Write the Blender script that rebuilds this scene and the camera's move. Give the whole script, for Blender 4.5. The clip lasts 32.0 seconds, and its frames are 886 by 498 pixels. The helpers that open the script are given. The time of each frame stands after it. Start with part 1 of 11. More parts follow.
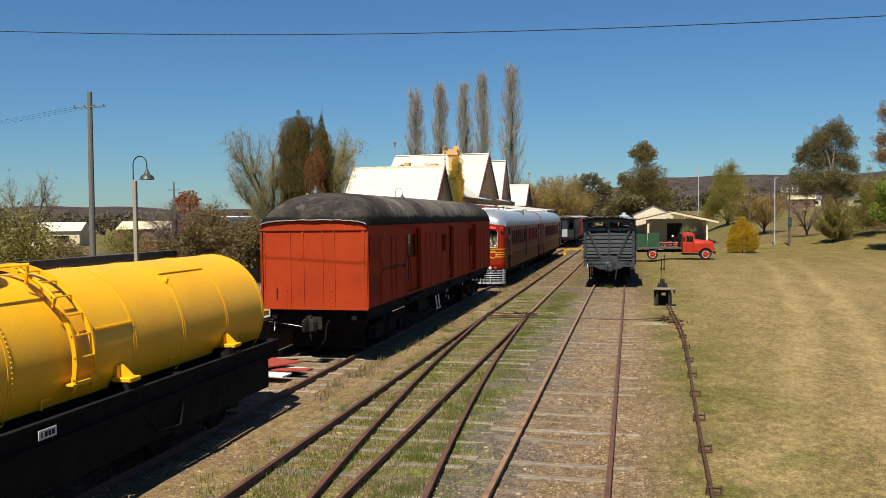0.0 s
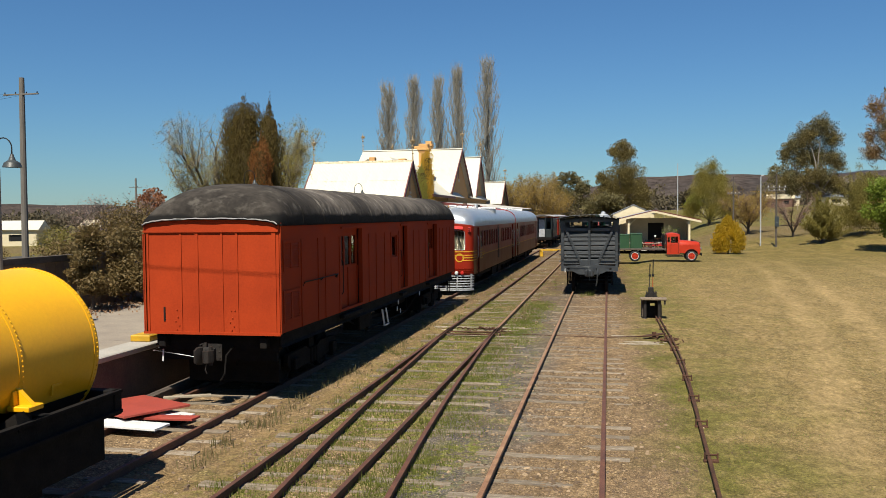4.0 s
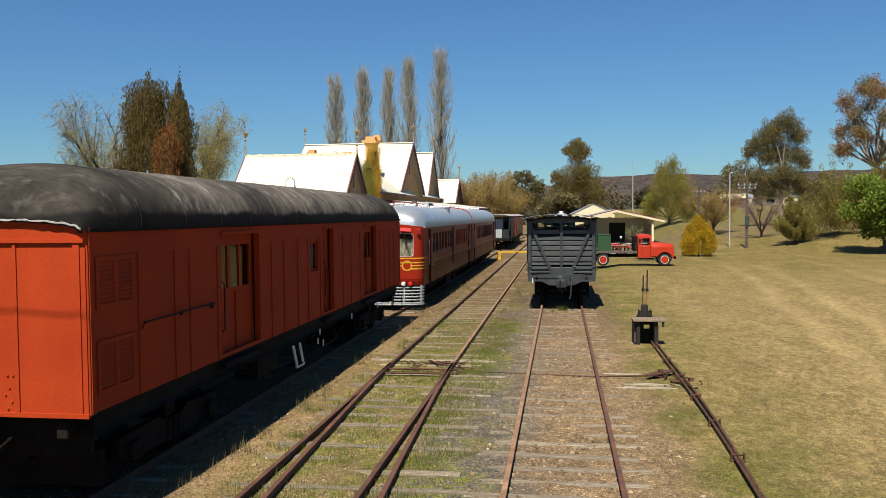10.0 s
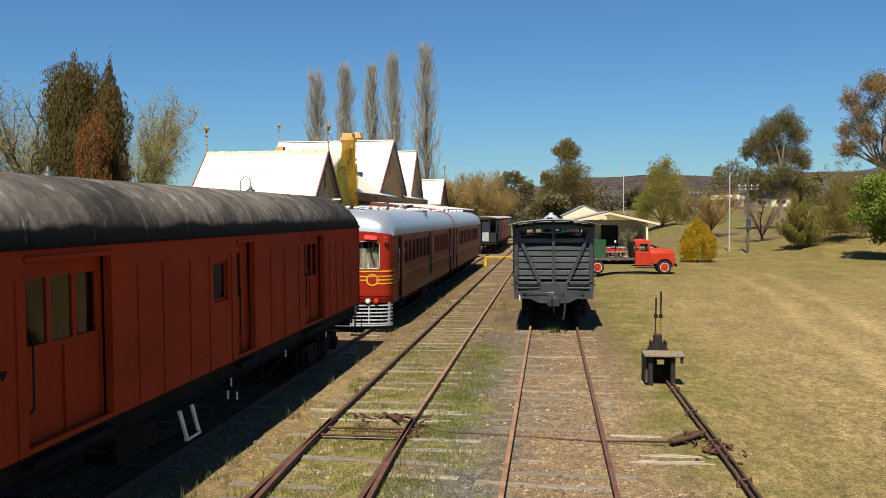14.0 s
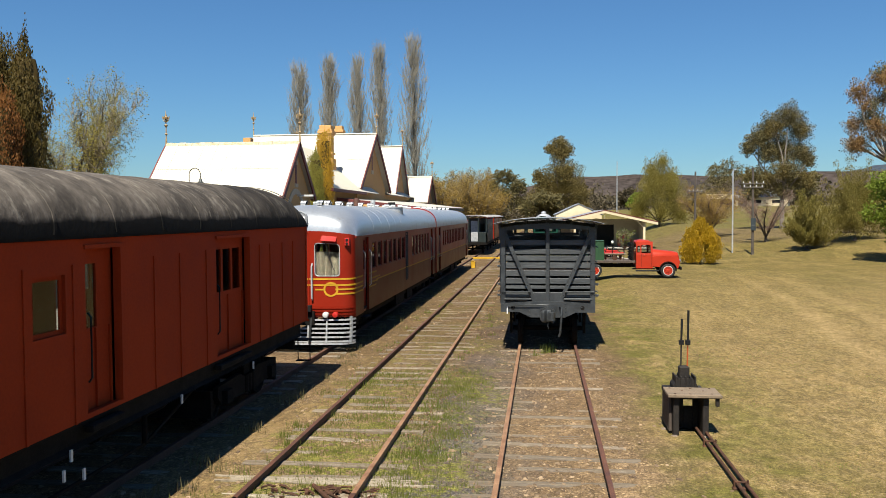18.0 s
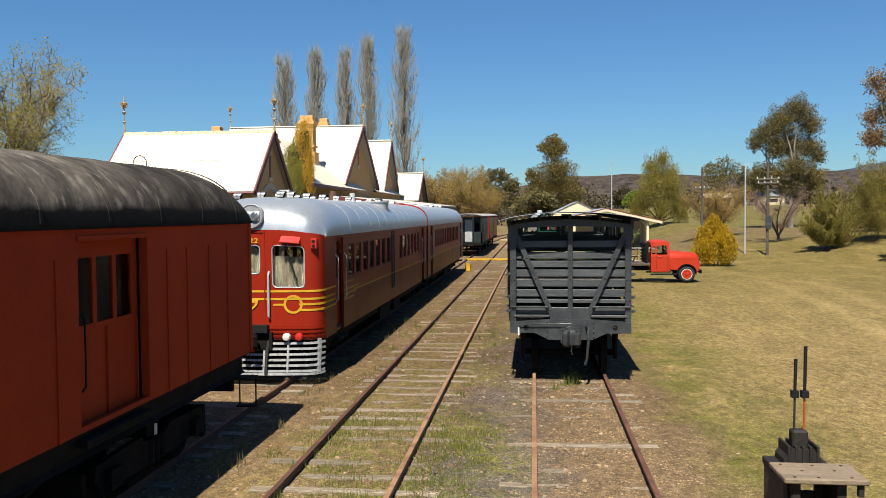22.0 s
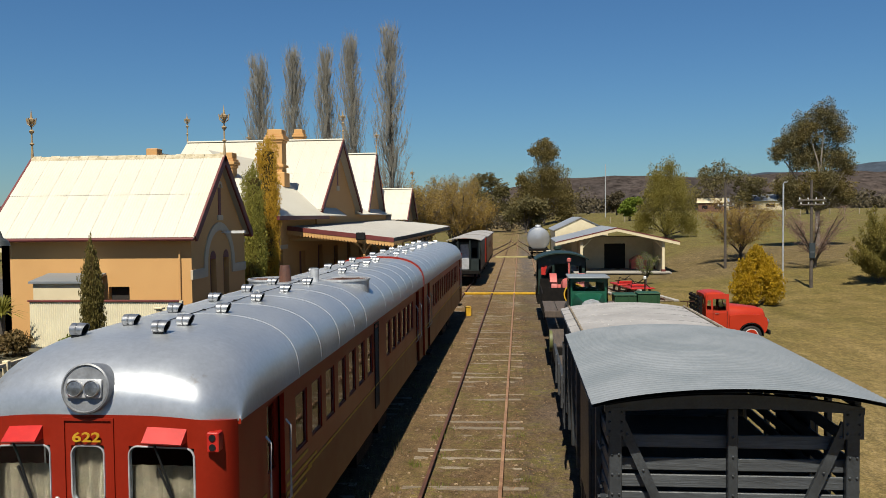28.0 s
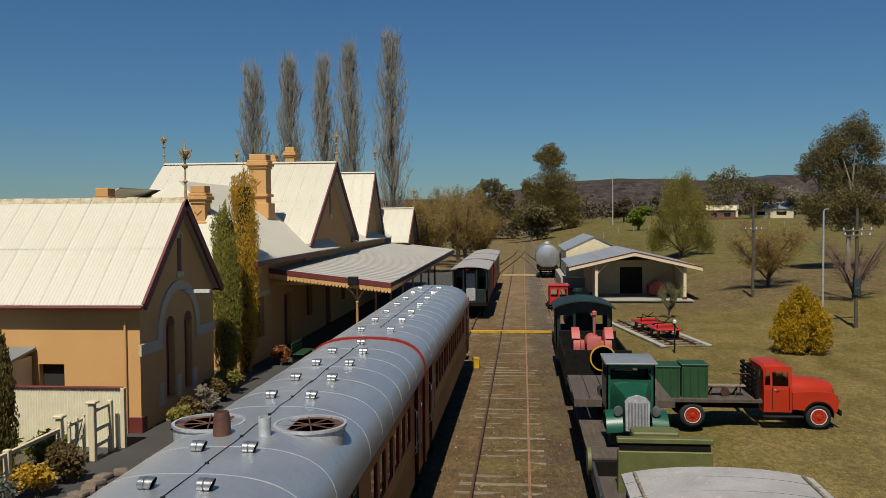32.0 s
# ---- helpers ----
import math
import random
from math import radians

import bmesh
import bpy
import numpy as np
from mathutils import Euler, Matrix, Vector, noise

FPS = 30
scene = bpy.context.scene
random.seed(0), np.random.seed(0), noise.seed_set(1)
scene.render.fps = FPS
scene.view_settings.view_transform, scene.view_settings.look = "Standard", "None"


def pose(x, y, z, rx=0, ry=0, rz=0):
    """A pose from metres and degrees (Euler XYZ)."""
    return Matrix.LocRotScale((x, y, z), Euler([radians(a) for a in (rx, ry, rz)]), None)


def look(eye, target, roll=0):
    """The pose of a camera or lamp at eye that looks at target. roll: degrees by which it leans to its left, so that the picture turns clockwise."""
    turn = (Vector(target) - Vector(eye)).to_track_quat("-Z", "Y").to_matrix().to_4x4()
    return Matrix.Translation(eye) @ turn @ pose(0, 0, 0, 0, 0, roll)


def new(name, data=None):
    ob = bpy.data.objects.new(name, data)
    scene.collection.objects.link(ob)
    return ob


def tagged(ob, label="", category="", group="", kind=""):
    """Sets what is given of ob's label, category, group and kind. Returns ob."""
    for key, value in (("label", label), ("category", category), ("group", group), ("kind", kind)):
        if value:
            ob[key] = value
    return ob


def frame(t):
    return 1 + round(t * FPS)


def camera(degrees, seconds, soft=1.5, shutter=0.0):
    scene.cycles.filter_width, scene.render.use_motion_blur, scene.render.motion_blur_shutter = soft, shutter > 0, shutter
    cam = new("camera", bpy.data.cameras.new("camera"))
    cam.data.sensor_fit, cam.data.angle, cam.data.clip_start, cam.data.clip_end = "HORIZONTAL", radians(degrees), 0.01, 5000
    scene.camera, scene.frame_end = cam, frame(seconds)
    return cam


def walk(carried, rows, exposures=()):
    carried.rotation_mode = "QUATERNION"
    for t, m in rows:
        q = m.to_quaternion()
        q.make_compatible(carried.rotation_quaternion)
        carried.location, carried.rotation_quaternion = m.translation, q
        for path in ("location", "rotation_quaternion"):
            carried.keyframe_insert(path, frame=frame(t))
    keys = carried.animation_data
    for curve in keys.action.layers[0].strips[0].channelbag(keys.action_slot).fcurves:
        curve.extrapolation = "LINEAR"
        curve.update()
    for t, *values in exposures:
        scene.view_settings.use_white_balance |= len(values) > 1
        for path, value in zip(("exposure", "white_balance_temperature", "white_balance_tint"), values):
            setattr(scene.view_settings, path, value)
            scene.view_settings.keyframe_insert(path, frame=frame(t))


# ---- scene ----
cam = camera(55.7, 32.0, soft=0.75)
PATH = [
    (0, (1.04, 0.047, 3.531), (0.604, 1.997, 3.455), -0.6),
    (1, (0.904, 1.44, 3.63), (0.523, 3.402, 3.552), -0.6),
    (2, (0.852, 2.63, 3.623), (0.463, 4.591, 3.546), -0.5),
    (2.5, (0.896, 3.125, 3.592), (0.491, 5.082, 3.513), -0.5),
    (4.5, (0.785, 5.416, 3.488), (0.423, 7.381, 3.409), -0.5),
    (5, (0.735, 6.018, 3.476), (0.426, 7.992, 3.397), -0.4),
    (6, (0.678, 7.153, 3.488), (0.39, 9.131, 3.407), -0.5),
    (7, (0.442, 8.41, 3.535), (0.162, 10.389, 3.454), -0.6),
    (8, (0.197, 9.482, 3.616), (-0.082, 11.46, 3.533), -0.5),
    (9, (0.025, 10.3, 3.568), (-0.252, 12.279, 3.486), -0.4),
    (10, (-0.031, 11.072, 3.503), (-0.309, 13.051, 3.422), -0.5),
    (11, (-0.082, 12.163, 3.465), (-0.359, 14.142, 3.385), -0.4),
    (12, (-0.139, 13.553, 3.399), (-0.441, 15.528, 3.321), -0.4),
    (13, (-0.111, 14.656, 3.557), (-0.419, 16.63, 3.475), -0.3),
    (14, (-0.113, 15.828, 3.658), (-0.366, 17.81, 3.578), -0.4),
    (14.5, (-0.12, 16.391, 3.684), (-0.355, 18.375, 3.604), -0.4),
    (16.5, (-0.106, 18.677, 3.675), (-0.341, 20.661, 3.594), -0.3),
    (17, (-0.089, 19.23, 3.641), (-0.326, 21.214, 3.56), -0.4),
    (18, (-0.144, 20.307, 3.591), (-0.379, 22.292, 3.509), -0.3),
    (19, (-0.199, 21.487, 3.496), (-0.431, 23.472, 3.416), -0.5),
    (20, (-0.366, 22.739, 3.44), (-0.592, 24.725, 3.361), -0.5),
    (21, (-0.561, 23.929, 3.458), (-0.781, 25.915, 3.376), -0.4),
    (22, (-0.758, 25.171, 3.462), (-0.973, 27.158, 3.38), -0.4),
    (23, (-0.956, 26.35, 3.514), (-1.167, 28.337, 3.432), -0.5),
    (24, (-1.18, 27.626, 3.65), (-1.384, 29.614, 3.571), -0.3),
    (25, (-1.354, 29.157, 3.977), (-1.556, 31.145, 3.895), -0.4),
    (25.5, (-1.528, 30.139, 4.111), (-1.727, 32.127, 4.029), -0.5),
    (27.5, (-2.005, 33.285, 5.073), (-2.191, 35.275, 4.988), -0.6),
    (28, (-2.166, 34.038, 5.213), (-2.349, 36.028, 5.133), -0.6),
    (29, (-2.449, 35.614, 5.728), (-2.633, 37.603, 5.646), -0.5),
    (30, (-2.603, 37.108, 6.182), (-2.786, 39.098, 6.1), -0.5),
    (31, (-2.636, 38.254, 6.617), (-2.826, 40.244, 6.537), -0.4),
    (32, (-2.726, 39.476, 6.972), (-2.916, 41.465, 6.894), -0.4),
]
EXPOSURE = [(0, 0.83, 6600, 7), (6, 0.87, 6600, 7), (13, 0.99, 6600, 7), (23, 1.09, 6600, 7), (25.5, 0.91, 6600, 7), (28, 0.60, 6600, 7), (29, 0.40, 6600, 7), (30, 0.30, 6600, 7), (32, 0.18, 6600, 7)]
walk(cam, [(t, look(e, g, r)) for t, e, g, r in PATH], EXPOSURE)

SUN_EL = 57.3
world = bpy.data.worlds.new("sky_world")
scene.world = world
world.use_nodes = True
wn = world.node_tree.nodes
wl = world.node_tree.links
sky = wn.new("ShaderNodeTexSky")
sky.sky_type = "NISHITA"
sky.sun_disc = False
sky.sun_elevation = radians(SUN_EL)
sky.sun_rotation = radians(186)
sky.altitude = 300
sky.air_density = 1.25
sky.dust_density = 0.05
sky.ozone_density = 6.0
tint = wn.new("ShaderNodeMix")
tint.data_type = "RGBA"
tint.blend_type = "MULTIPLY"
tint.inputs["Factor"].default_value = 1.0
tint.inputs["B"].default_value = (0.498, 0.74, 0.972, 1)
wl.new(sky.outputs[0], tint.inputs["A"])
wl.new(tint.outputs["Result"], wn["Background"].inputs[0])
wn["Background"].inputs[1].default_value = 0.05
sun = new("sun", bpy.data.lights.new("sun", "SUN"))
sun.data.energy = 5.0
sun.data.angle = radians(0.55)
sun.data.color = (1.0, 0.94, 0.83)
sun.matrix_world = look((-0.055, -0.64, 1.0), (0, 0, 0))

# ---- small helpers ----


def thing(name, loc, label, category, group="", rz=0.0, kind=""):
    ob = new(name)
    ob.empty_display_size = 0.3
    ob.matrix_world = pose(*loc, 0, 0, rz)
    return tagged(ob, label, category, group, kind)


def to_mesh(name, bm, material, smooth=True):
    me = bpy.data.meshes.new(name)
    bm.normal_update()
    bm.to_mesh(me)
    bm.free()
    me.materials.append(material)
    if smooth:
        me.polygons.foreach_set("use_smooth", [True] * len(me.polygons))
        me.set_sharp_from_angle(angle=radians(32))
    return me


def part(name, bm, material, parent=None, label="", loc=None, smooth=True):
    ob = new(name, to_mesh(name, bm, material, smooth))
    if parent is not None:
        ob.parent = parent
    if loc is not None:
        ob.location = loc
    if label:
        ob["label"] = label
    return ob


def piece(name, me, parent, m):
    ob = new(name, me)
    ob.parent = parent
    ob.matrix_basis = m
    return ob


def raw(name, verts, faces, material, parent=None, smooth=False):
    me = bpy.data.meshes.new(name)
    me.from_pydata(verts, [], faces)
    me.materials.append(material)
    if smooth:
        me.polygons.foreach_set("use_smooth", [True] * len(me.polygons))
    ob = new(name, me)
    if parent is not None:
        ob.parent = parent
    return ob


def B():
    return bmesh.new()


def box(bm, x0, y0, z0, x1, y1, z1, m=None):
    c = [(x0, y0, z0), (x1, y0, z0), (x1, y1, z0), (x0, y1, z0), (x0, y0, z1), (x1, y0, z1), (x1, y1, z1), (x0, y1, z1)]
    v = [bm.verts.new(m @ Vector(p) if m else p) for p in c]
    for f in ((3, 2, 1, 0), (4, 5, 6, 7), (0, 1, 5, 4), (1, 2, 6, 5), (2, 3, 7, 6), (3, 0, 4, 7)):
        bm.faces.new([v[i] for i in f])
    return v


def rbox(x0, y0, z0, x1, y1, z1, r=0.01, seg=1, m=None):
    bm = B()
    box(bm, x0, y0, z0, x1, y1, z1)
    bmesh.ops.bevel(bm, geom=bm.edges[:], offset=r, segments=seg, affect="EDGES", profile=0.5)
    if m:
        bm.transform(m)
    return bm


def frame_of(d):
    d = d.normalized()
    a = Vector((0, 0, 1)) if abs(d.z) < 0.9 else Vector((1, 0, 0))
    u = d.cross(a).normalized()
    return u, d.cross(u).normalized()


def cyl(bm, a, b, r, n=12, r2=None, caps=True):
    a, b = Vector(a), Vector(b)
    u, w = frame_of(b - a)
    r2 = r if r2 is None else r2
    ra = [bm.verts.new(a + (u * math.cos(k * math.tau / n) + w * math.sin(k * math.tau / n)) * r) for k in range(n)]
    rb = [bm.verts.new(b + (u * math.cos(k * math.tau / n) + w * math.sin(k * math.tau / n)) * r2) for k in range(n)]
    for k in range(n):
        bm.faces.new((ra[k], rb[k], rb[(k + 1) % n], ra[(k + 1) % n]))
    if caps:
        bm.faces.new(ra)
        bm.faces.new(rb[::-1])


def tube(bm, pts, r, n=8):
    pts = [Vector(p) for p in pts]
    rings = []
    for i, p in enumerate(pts):
        d = pts[min(i + 1, len(pts) - 1)] - pts[max(i - 1, 0)]
        u, w = frame_of(d)
        rr = r[i] if isinstance(r, (list, tuple)) else r
        rings.append([bm.verts.new(p + (u * math.cos(k * math.tau / n) + w * math.sin(k * math.tau / n)) * rr) for k in range(n)])
    for a, b in zip(rings, rings[1:]):
        best = min(range(n), key=lambda s: (a[0].co - b[s].co).length)
        for k in range(n):
            bm.faces.new((a[k], b[(k + best) % n], b[(k + 1 + best) % n], a[(k + 1) % n]))
    bm.faces.new(rings[0])
    bm.faces.new(rings[-1][::-1])


def loft(bm, rings, closed=True, caps=True):
    vs = [[bm.verts.new(p) for p in ring] for ring in rings]
    n = len(vs[0])
    for a, b in zip(vs, vs[1:]):
        for k in range(n if closed else n - 1):
            bm.faces.new((a[k], a[(k + 1) % n], b[(k + 1) % n], b[k]))
    if caps and closed:
        bm.faces.new(vs[0][::-1])
        bm.faces.new(vs[-1])
    return vs


def prism(bm, prof, a, b, axis="y", m=None):
    """Extrude a closed 2D outline from a to b along an axis; outline is (x,z) for y, (y,z) for x, (x,y) for z."""
    def at(p, t):
        q = {"y": (p[0], t, p[1]), "x": (t, p[0], p[1]), "z": (p[0], p[1], t)}[axis]
        return m @ Vector(q) if m else q
    loft(bm, [[at(p, a) for p in prof], [at(p, b) for p in prof]])
    bmesh.ops.recalc_face_normals(bm, faces=bm.faces[:])


def lathe(bm, prof, o=(0, 0, 0), n=16, axis="z"):
    rings = []
    for r, h in prof:
        ring = []
        for k in range(n):
            c, s = r * math.cos(k * math.tau / n), r * math.sin(k * math.tau / n)
            q = {"z": (c, s, h), "y": (c, h, s), "x": (h, c, s)}[axis]
            ring.append((q[0] + o[0], q[1] + o[1], q[2] + o[2]))
        rings.append(ring)
    loft(bm, rings)
    bmesh.ops.recalc_face_normals(bm, faces=bm.faces[:])


def span(a, b, n):
    return [a + (b - a) * i / n for i in range(n + 1)]


def gwall(bm, fmap, us, zs, holes, th):
    """A wall of thickness th, laid out in (u, z) and bent by fmap(u, z, depth); holes are (u0, z0, u1, z1)."""
    us = sorted(set([round(u, 4) for u in us] + [round(h[i], 4) for h in holes for i in (0, 2)]))
    zs = sorted(set([round(z, 4) for z in zs] + [round(h[i], 4) for h in holes for i in (1, 3)]))
    nu, nz = len(us) - 1, len(zs) - 1

    def solid(i, j):
        if i < 0 or j < 0 or i >= nu or j >= nz:
            return False
        u, z = (us[i] + us[i + 1]) / 2, (zs[j] + zs[j + 1]) / 2
        return not any(h[0] < u < h[2] and h[1] < z < h[3] for h in holes)
    vo, vi = {}, {}

    def vert(store, i, j, d):
        if (i, j) not in store:
            store[i, j] = bm.verts.new(fmap(us[i], zs[j], d))
        return store[i, j]
    for i in range(nu):
        for j in range(nz):
            if not solid(i, j):
                continue
            q = ((i, j), (i + 1, j), (i + 1, j + 1), (i, j + 1))
            bm.faces.new([vert(vo, *p, 0) for p in q])
            bm.faces.new([vert(vi, *p, th) for p in q][::-1])
            for k, (di, dj) in enumerate(((0, -1), (1, 0), (0, 1), (-1, 0))):
                if not solid(i + di, j + dj):
                    p, r = q[k], q[(k + 1) % 4]
                    bm.faces.new((vert(vo, *r, 0), vert(vo, *p, 0), vert(vi, *p, th), vert(vi, *r, th)))
    bmesh.ops.recalc_face_normals(bm, faces=bm.faces[:])


def strip(bm, fmap, u0, u1, z0, z1, d0, d1, nu=8):
    """A thin raised band on a mapped wall, from depth d0 (inside) to d1 (outside)."""
    gwall(bm, lambda u, z, d: fmap(u, z, d1 + d), span(u0, u1, nu), [z0, z1], [], d0 - d1)


# ---- materials ----


def mat(name, col, rough=0.6, metal=0.0, col2=None, scale=2.0, fine=30.0, var=0.5, grain=0.25, bump=0.15, stretch=(1, 1, 1),
        spec=0.5, rand=0.0, dirt=None, dirt_at=0.62, coat=0.0):
    m = bpy.data.materials.new(name)
    m.use_nodes = True
    nt = m.node_tree
    n, l = nt.nodes, nt.links
    p = n["Principled BSDF"]
    tc = n.new("ShaderNodeTexCoord")
    mp = n.new("ShaderNodeMapping")
    mp.inputs["Scale"].default_value = stretch
    l.new(tc.outputs["Object"], mp.inputs["Vector"])

    def noise_tex(sc, det, rough_=0.6):
        t = n.new("ShaderNodeTexNoise")
        t.inputs["Scale"].default_value = sc
        t.inputs["Detail"].default_value = det
        t.inputs["Roughness"].default_value = rough_
        l.new(mp.outputs["Vector"], t.inputs["Vector"])
        return t
    big, small = noise_tex(scale, 5), noise_tex(fine, 4, 0.7)
    c2 = col2 or tuple(c * 0.7 for c in col)
    ramp = n.new("ShaderNodeValToRGB")
    ramp.color_ramp.elements[0].position = 0.5 - 0.3 * var
    ramp.color_ramp.elements[1].position = 0.5 + 0.3 * var
    ramp.color_ramp.elements[0].color = (*c2, 1)
    ramp.color_ramp.elements[1].color = (*col, 1)
    l.new(big.outputs[0], ramp.inputs[0])
    hsv = n.new("ShaderNodeHueSaturation")
    l.new(ramp.outputs[0], hsv.inputs["Color"])
    mr = n.new("ShaderNodeMapRange")
    mr.inputs[1].default_value, mr.inputs[2].default_value = 0.3, 0.7
    mr.inputs[3].default_value, mr.inputs[4].default_value = 1 - grain, 1 + grain
    l.new(small.outputs[0], mr.inputs[0])
    src = mr.outputs[0]
    if rand:
        oi = n.new("ShaderNodeObjectInfo")
        r2 = n.new("ShaderNodeMapRange")
        r2.inputs[3].default_value, r2.inputs[4].default_value = 1 - rand, 1 + rand
        l.new(oi.outputs["Random"], r2.inputs[0])
        mu = n.new("ShaderNodeMath")
        mu.operation = "MULTIPLY"
        l.new(src, mu.inputs[0])
        l.new(r2.outputs[0], mu.inputs[1])
        src = mu.outputs[0]
    l.new(src, hsv.inputs["Value"])
    out = hsv.outputs[0]
    if dirt:
        dn = noise_tex(scale * 2.7, 7, 0.65)
        dr = n.new("ShaderNodeMapRange")
        dr.inputs[1].default_value, dr.inputs[2].default_value = dirt_at - 0.06, dirt_at + 0.06
        l.new(dn.outputs[0], dr.inputs[0])
        mx = n.new("ShaderNodeMix")
        mx.data_type = "RGBA"
        l.new(dr.outputs[0], mx.inputs["Factor"])
        l.new(out, mx.inputs["A"])
        mx.inputs["B"].default_value = (*dirt, 1)
        out = mx.outputs["Result"]
    l.new(out, p.inputs["Base Color"])
    rr = n.new("ShaderNodeMapRange")
    rr.inputs[3].default_value, rr.inputs[4].default_value = max(0.02, rough - 0.12), min(1, rough + 0.12)
    l.new(big.outputs[0], rr.inputs[0])
    l.new(rr.outputs[0], p.inputs["Roughness"])
    p.inputs["Metallic"].default_value = metal
    p.inputs["Specular IOR Level"].default_value = spec
    p.inputs["Coat Weight"].default_value = coat
    if bump:
        bp = n.new("ShaderNodeBump")
        bp.inputs["Strength"].default_value = bump
        bp.inputs["Distance"].default_value = 0.02
        l.new(small.outputs[0], bp.inputs["Height"])
        l.new(bp.outputs[0], p.inputs["Normal"])
    return m


def leafmat(name, col, col2, rough=0.6, trans=0.25):
    """Foliage: colour varies from leaf to leaf, some light comes through."""
    m = bpy.data.materials.new(name)
    m.use_nodes = True
    n, l = m.node_tree.nodes, m.node_tree.links
    p = n["Principled BSDF"]
    geo = n.new("ShaderNodeNewGeometry")
    tc = n.new("ShaderNodeTexCoord")
    nz = n.new("ShaderNodeTexNoise")
    nz.inputs["Scale"].default_value = 0.7
    l.new(tc.outputs["Object"], nz.inputs["Vector"])
    ad = n.new("ShaderNodeMath")
    ad.operation = "MULTIPLY_ADD"
    l.new(geo.outputs["Random Per Island"], ad.inputs[0])
    ad.inputs[1].default_value = 0.6
    mr = n.new("ShaderNodeMapRange")
    mr.inputs[1].default_value, mr.inputs[2].default_value = 0.35, 0.65
    mr.inputs[3].default_value, mr.inputs[4].default_value = 0.0, 0.4
    l.new(nz.outputs[0], mr.inputs[0])
    l.new(mr.outputs[0], ad.inputs[2])
    mx = n.new("ShaderNodeMix")
    mx.data_type = "RGBA"
    mx.inputs["A"].default_value = (*col, 1)
    mx.inputs["B"].default_value = (*col2, 1)
    l.new(ad.outputs[0], mx.inputs["Factor"])
    l.new(mx.outputs["Result"], p.inputs["Base Color"])
    p.inputs["Roughness"].default_value = rough
    p.inputs["Specular IOR Level"].default_value = 0.25
    tr = n.new("ShaderNodeBsdfTranslucent")
    l.new(mx.outputs["Result"], tr.inputs[0])
    ms = n.new("ShaderNodeMixShader")
    ms.inputs[0].default_value = min(0.5, trans + 0.15)
    l.new(p.outputs[0], ms.inputs[1])
    l.new(tr.outputs[0], ms.inputs[2])
    l.new(ms.outputs[0], n["Material Output"].inputs[0])
    return m


def glassmat(name, tint=(0.8, 0.85, 0.85)):
    m = bpy.data.materials.new(name)
    m.use_nodes = True
    p = m.node_tree.nodes["Principled BSDF"]
    p.inputs["Base Color"].default_value = (*tint, 1)
    p.inputs["Roughness"].default_value = 0.03
    p.inputs["Transmission Weight"].default_value = 1.0
    p.inputs["IOR"].default_value = 1.2
    p.inputs["Specular IOR Level"].default_value = 0.9
    return m


M_VAN = mat("van_orange_paint", (0.31, 0.0351, 0.00702), 0.75, col2=(0.248, 0.0266, 0.00567), scale=0.8, fine=25, grain=0.09, bump=0.06, spec=0.12)
M_VANROOF = mat("bitumen_roof_canvas", (0.118, 0.1, 0.084), 0.9, col2=(0.042, 0.036, 0.031), scale=1.5, fine=9, var=0.5, grain=0.3, bump=0.5, stretch=(0.75, 1.15, 0.75), dirt=(0.165, 0.145, 0.122), dirt_at=0.6, spec=0.12)


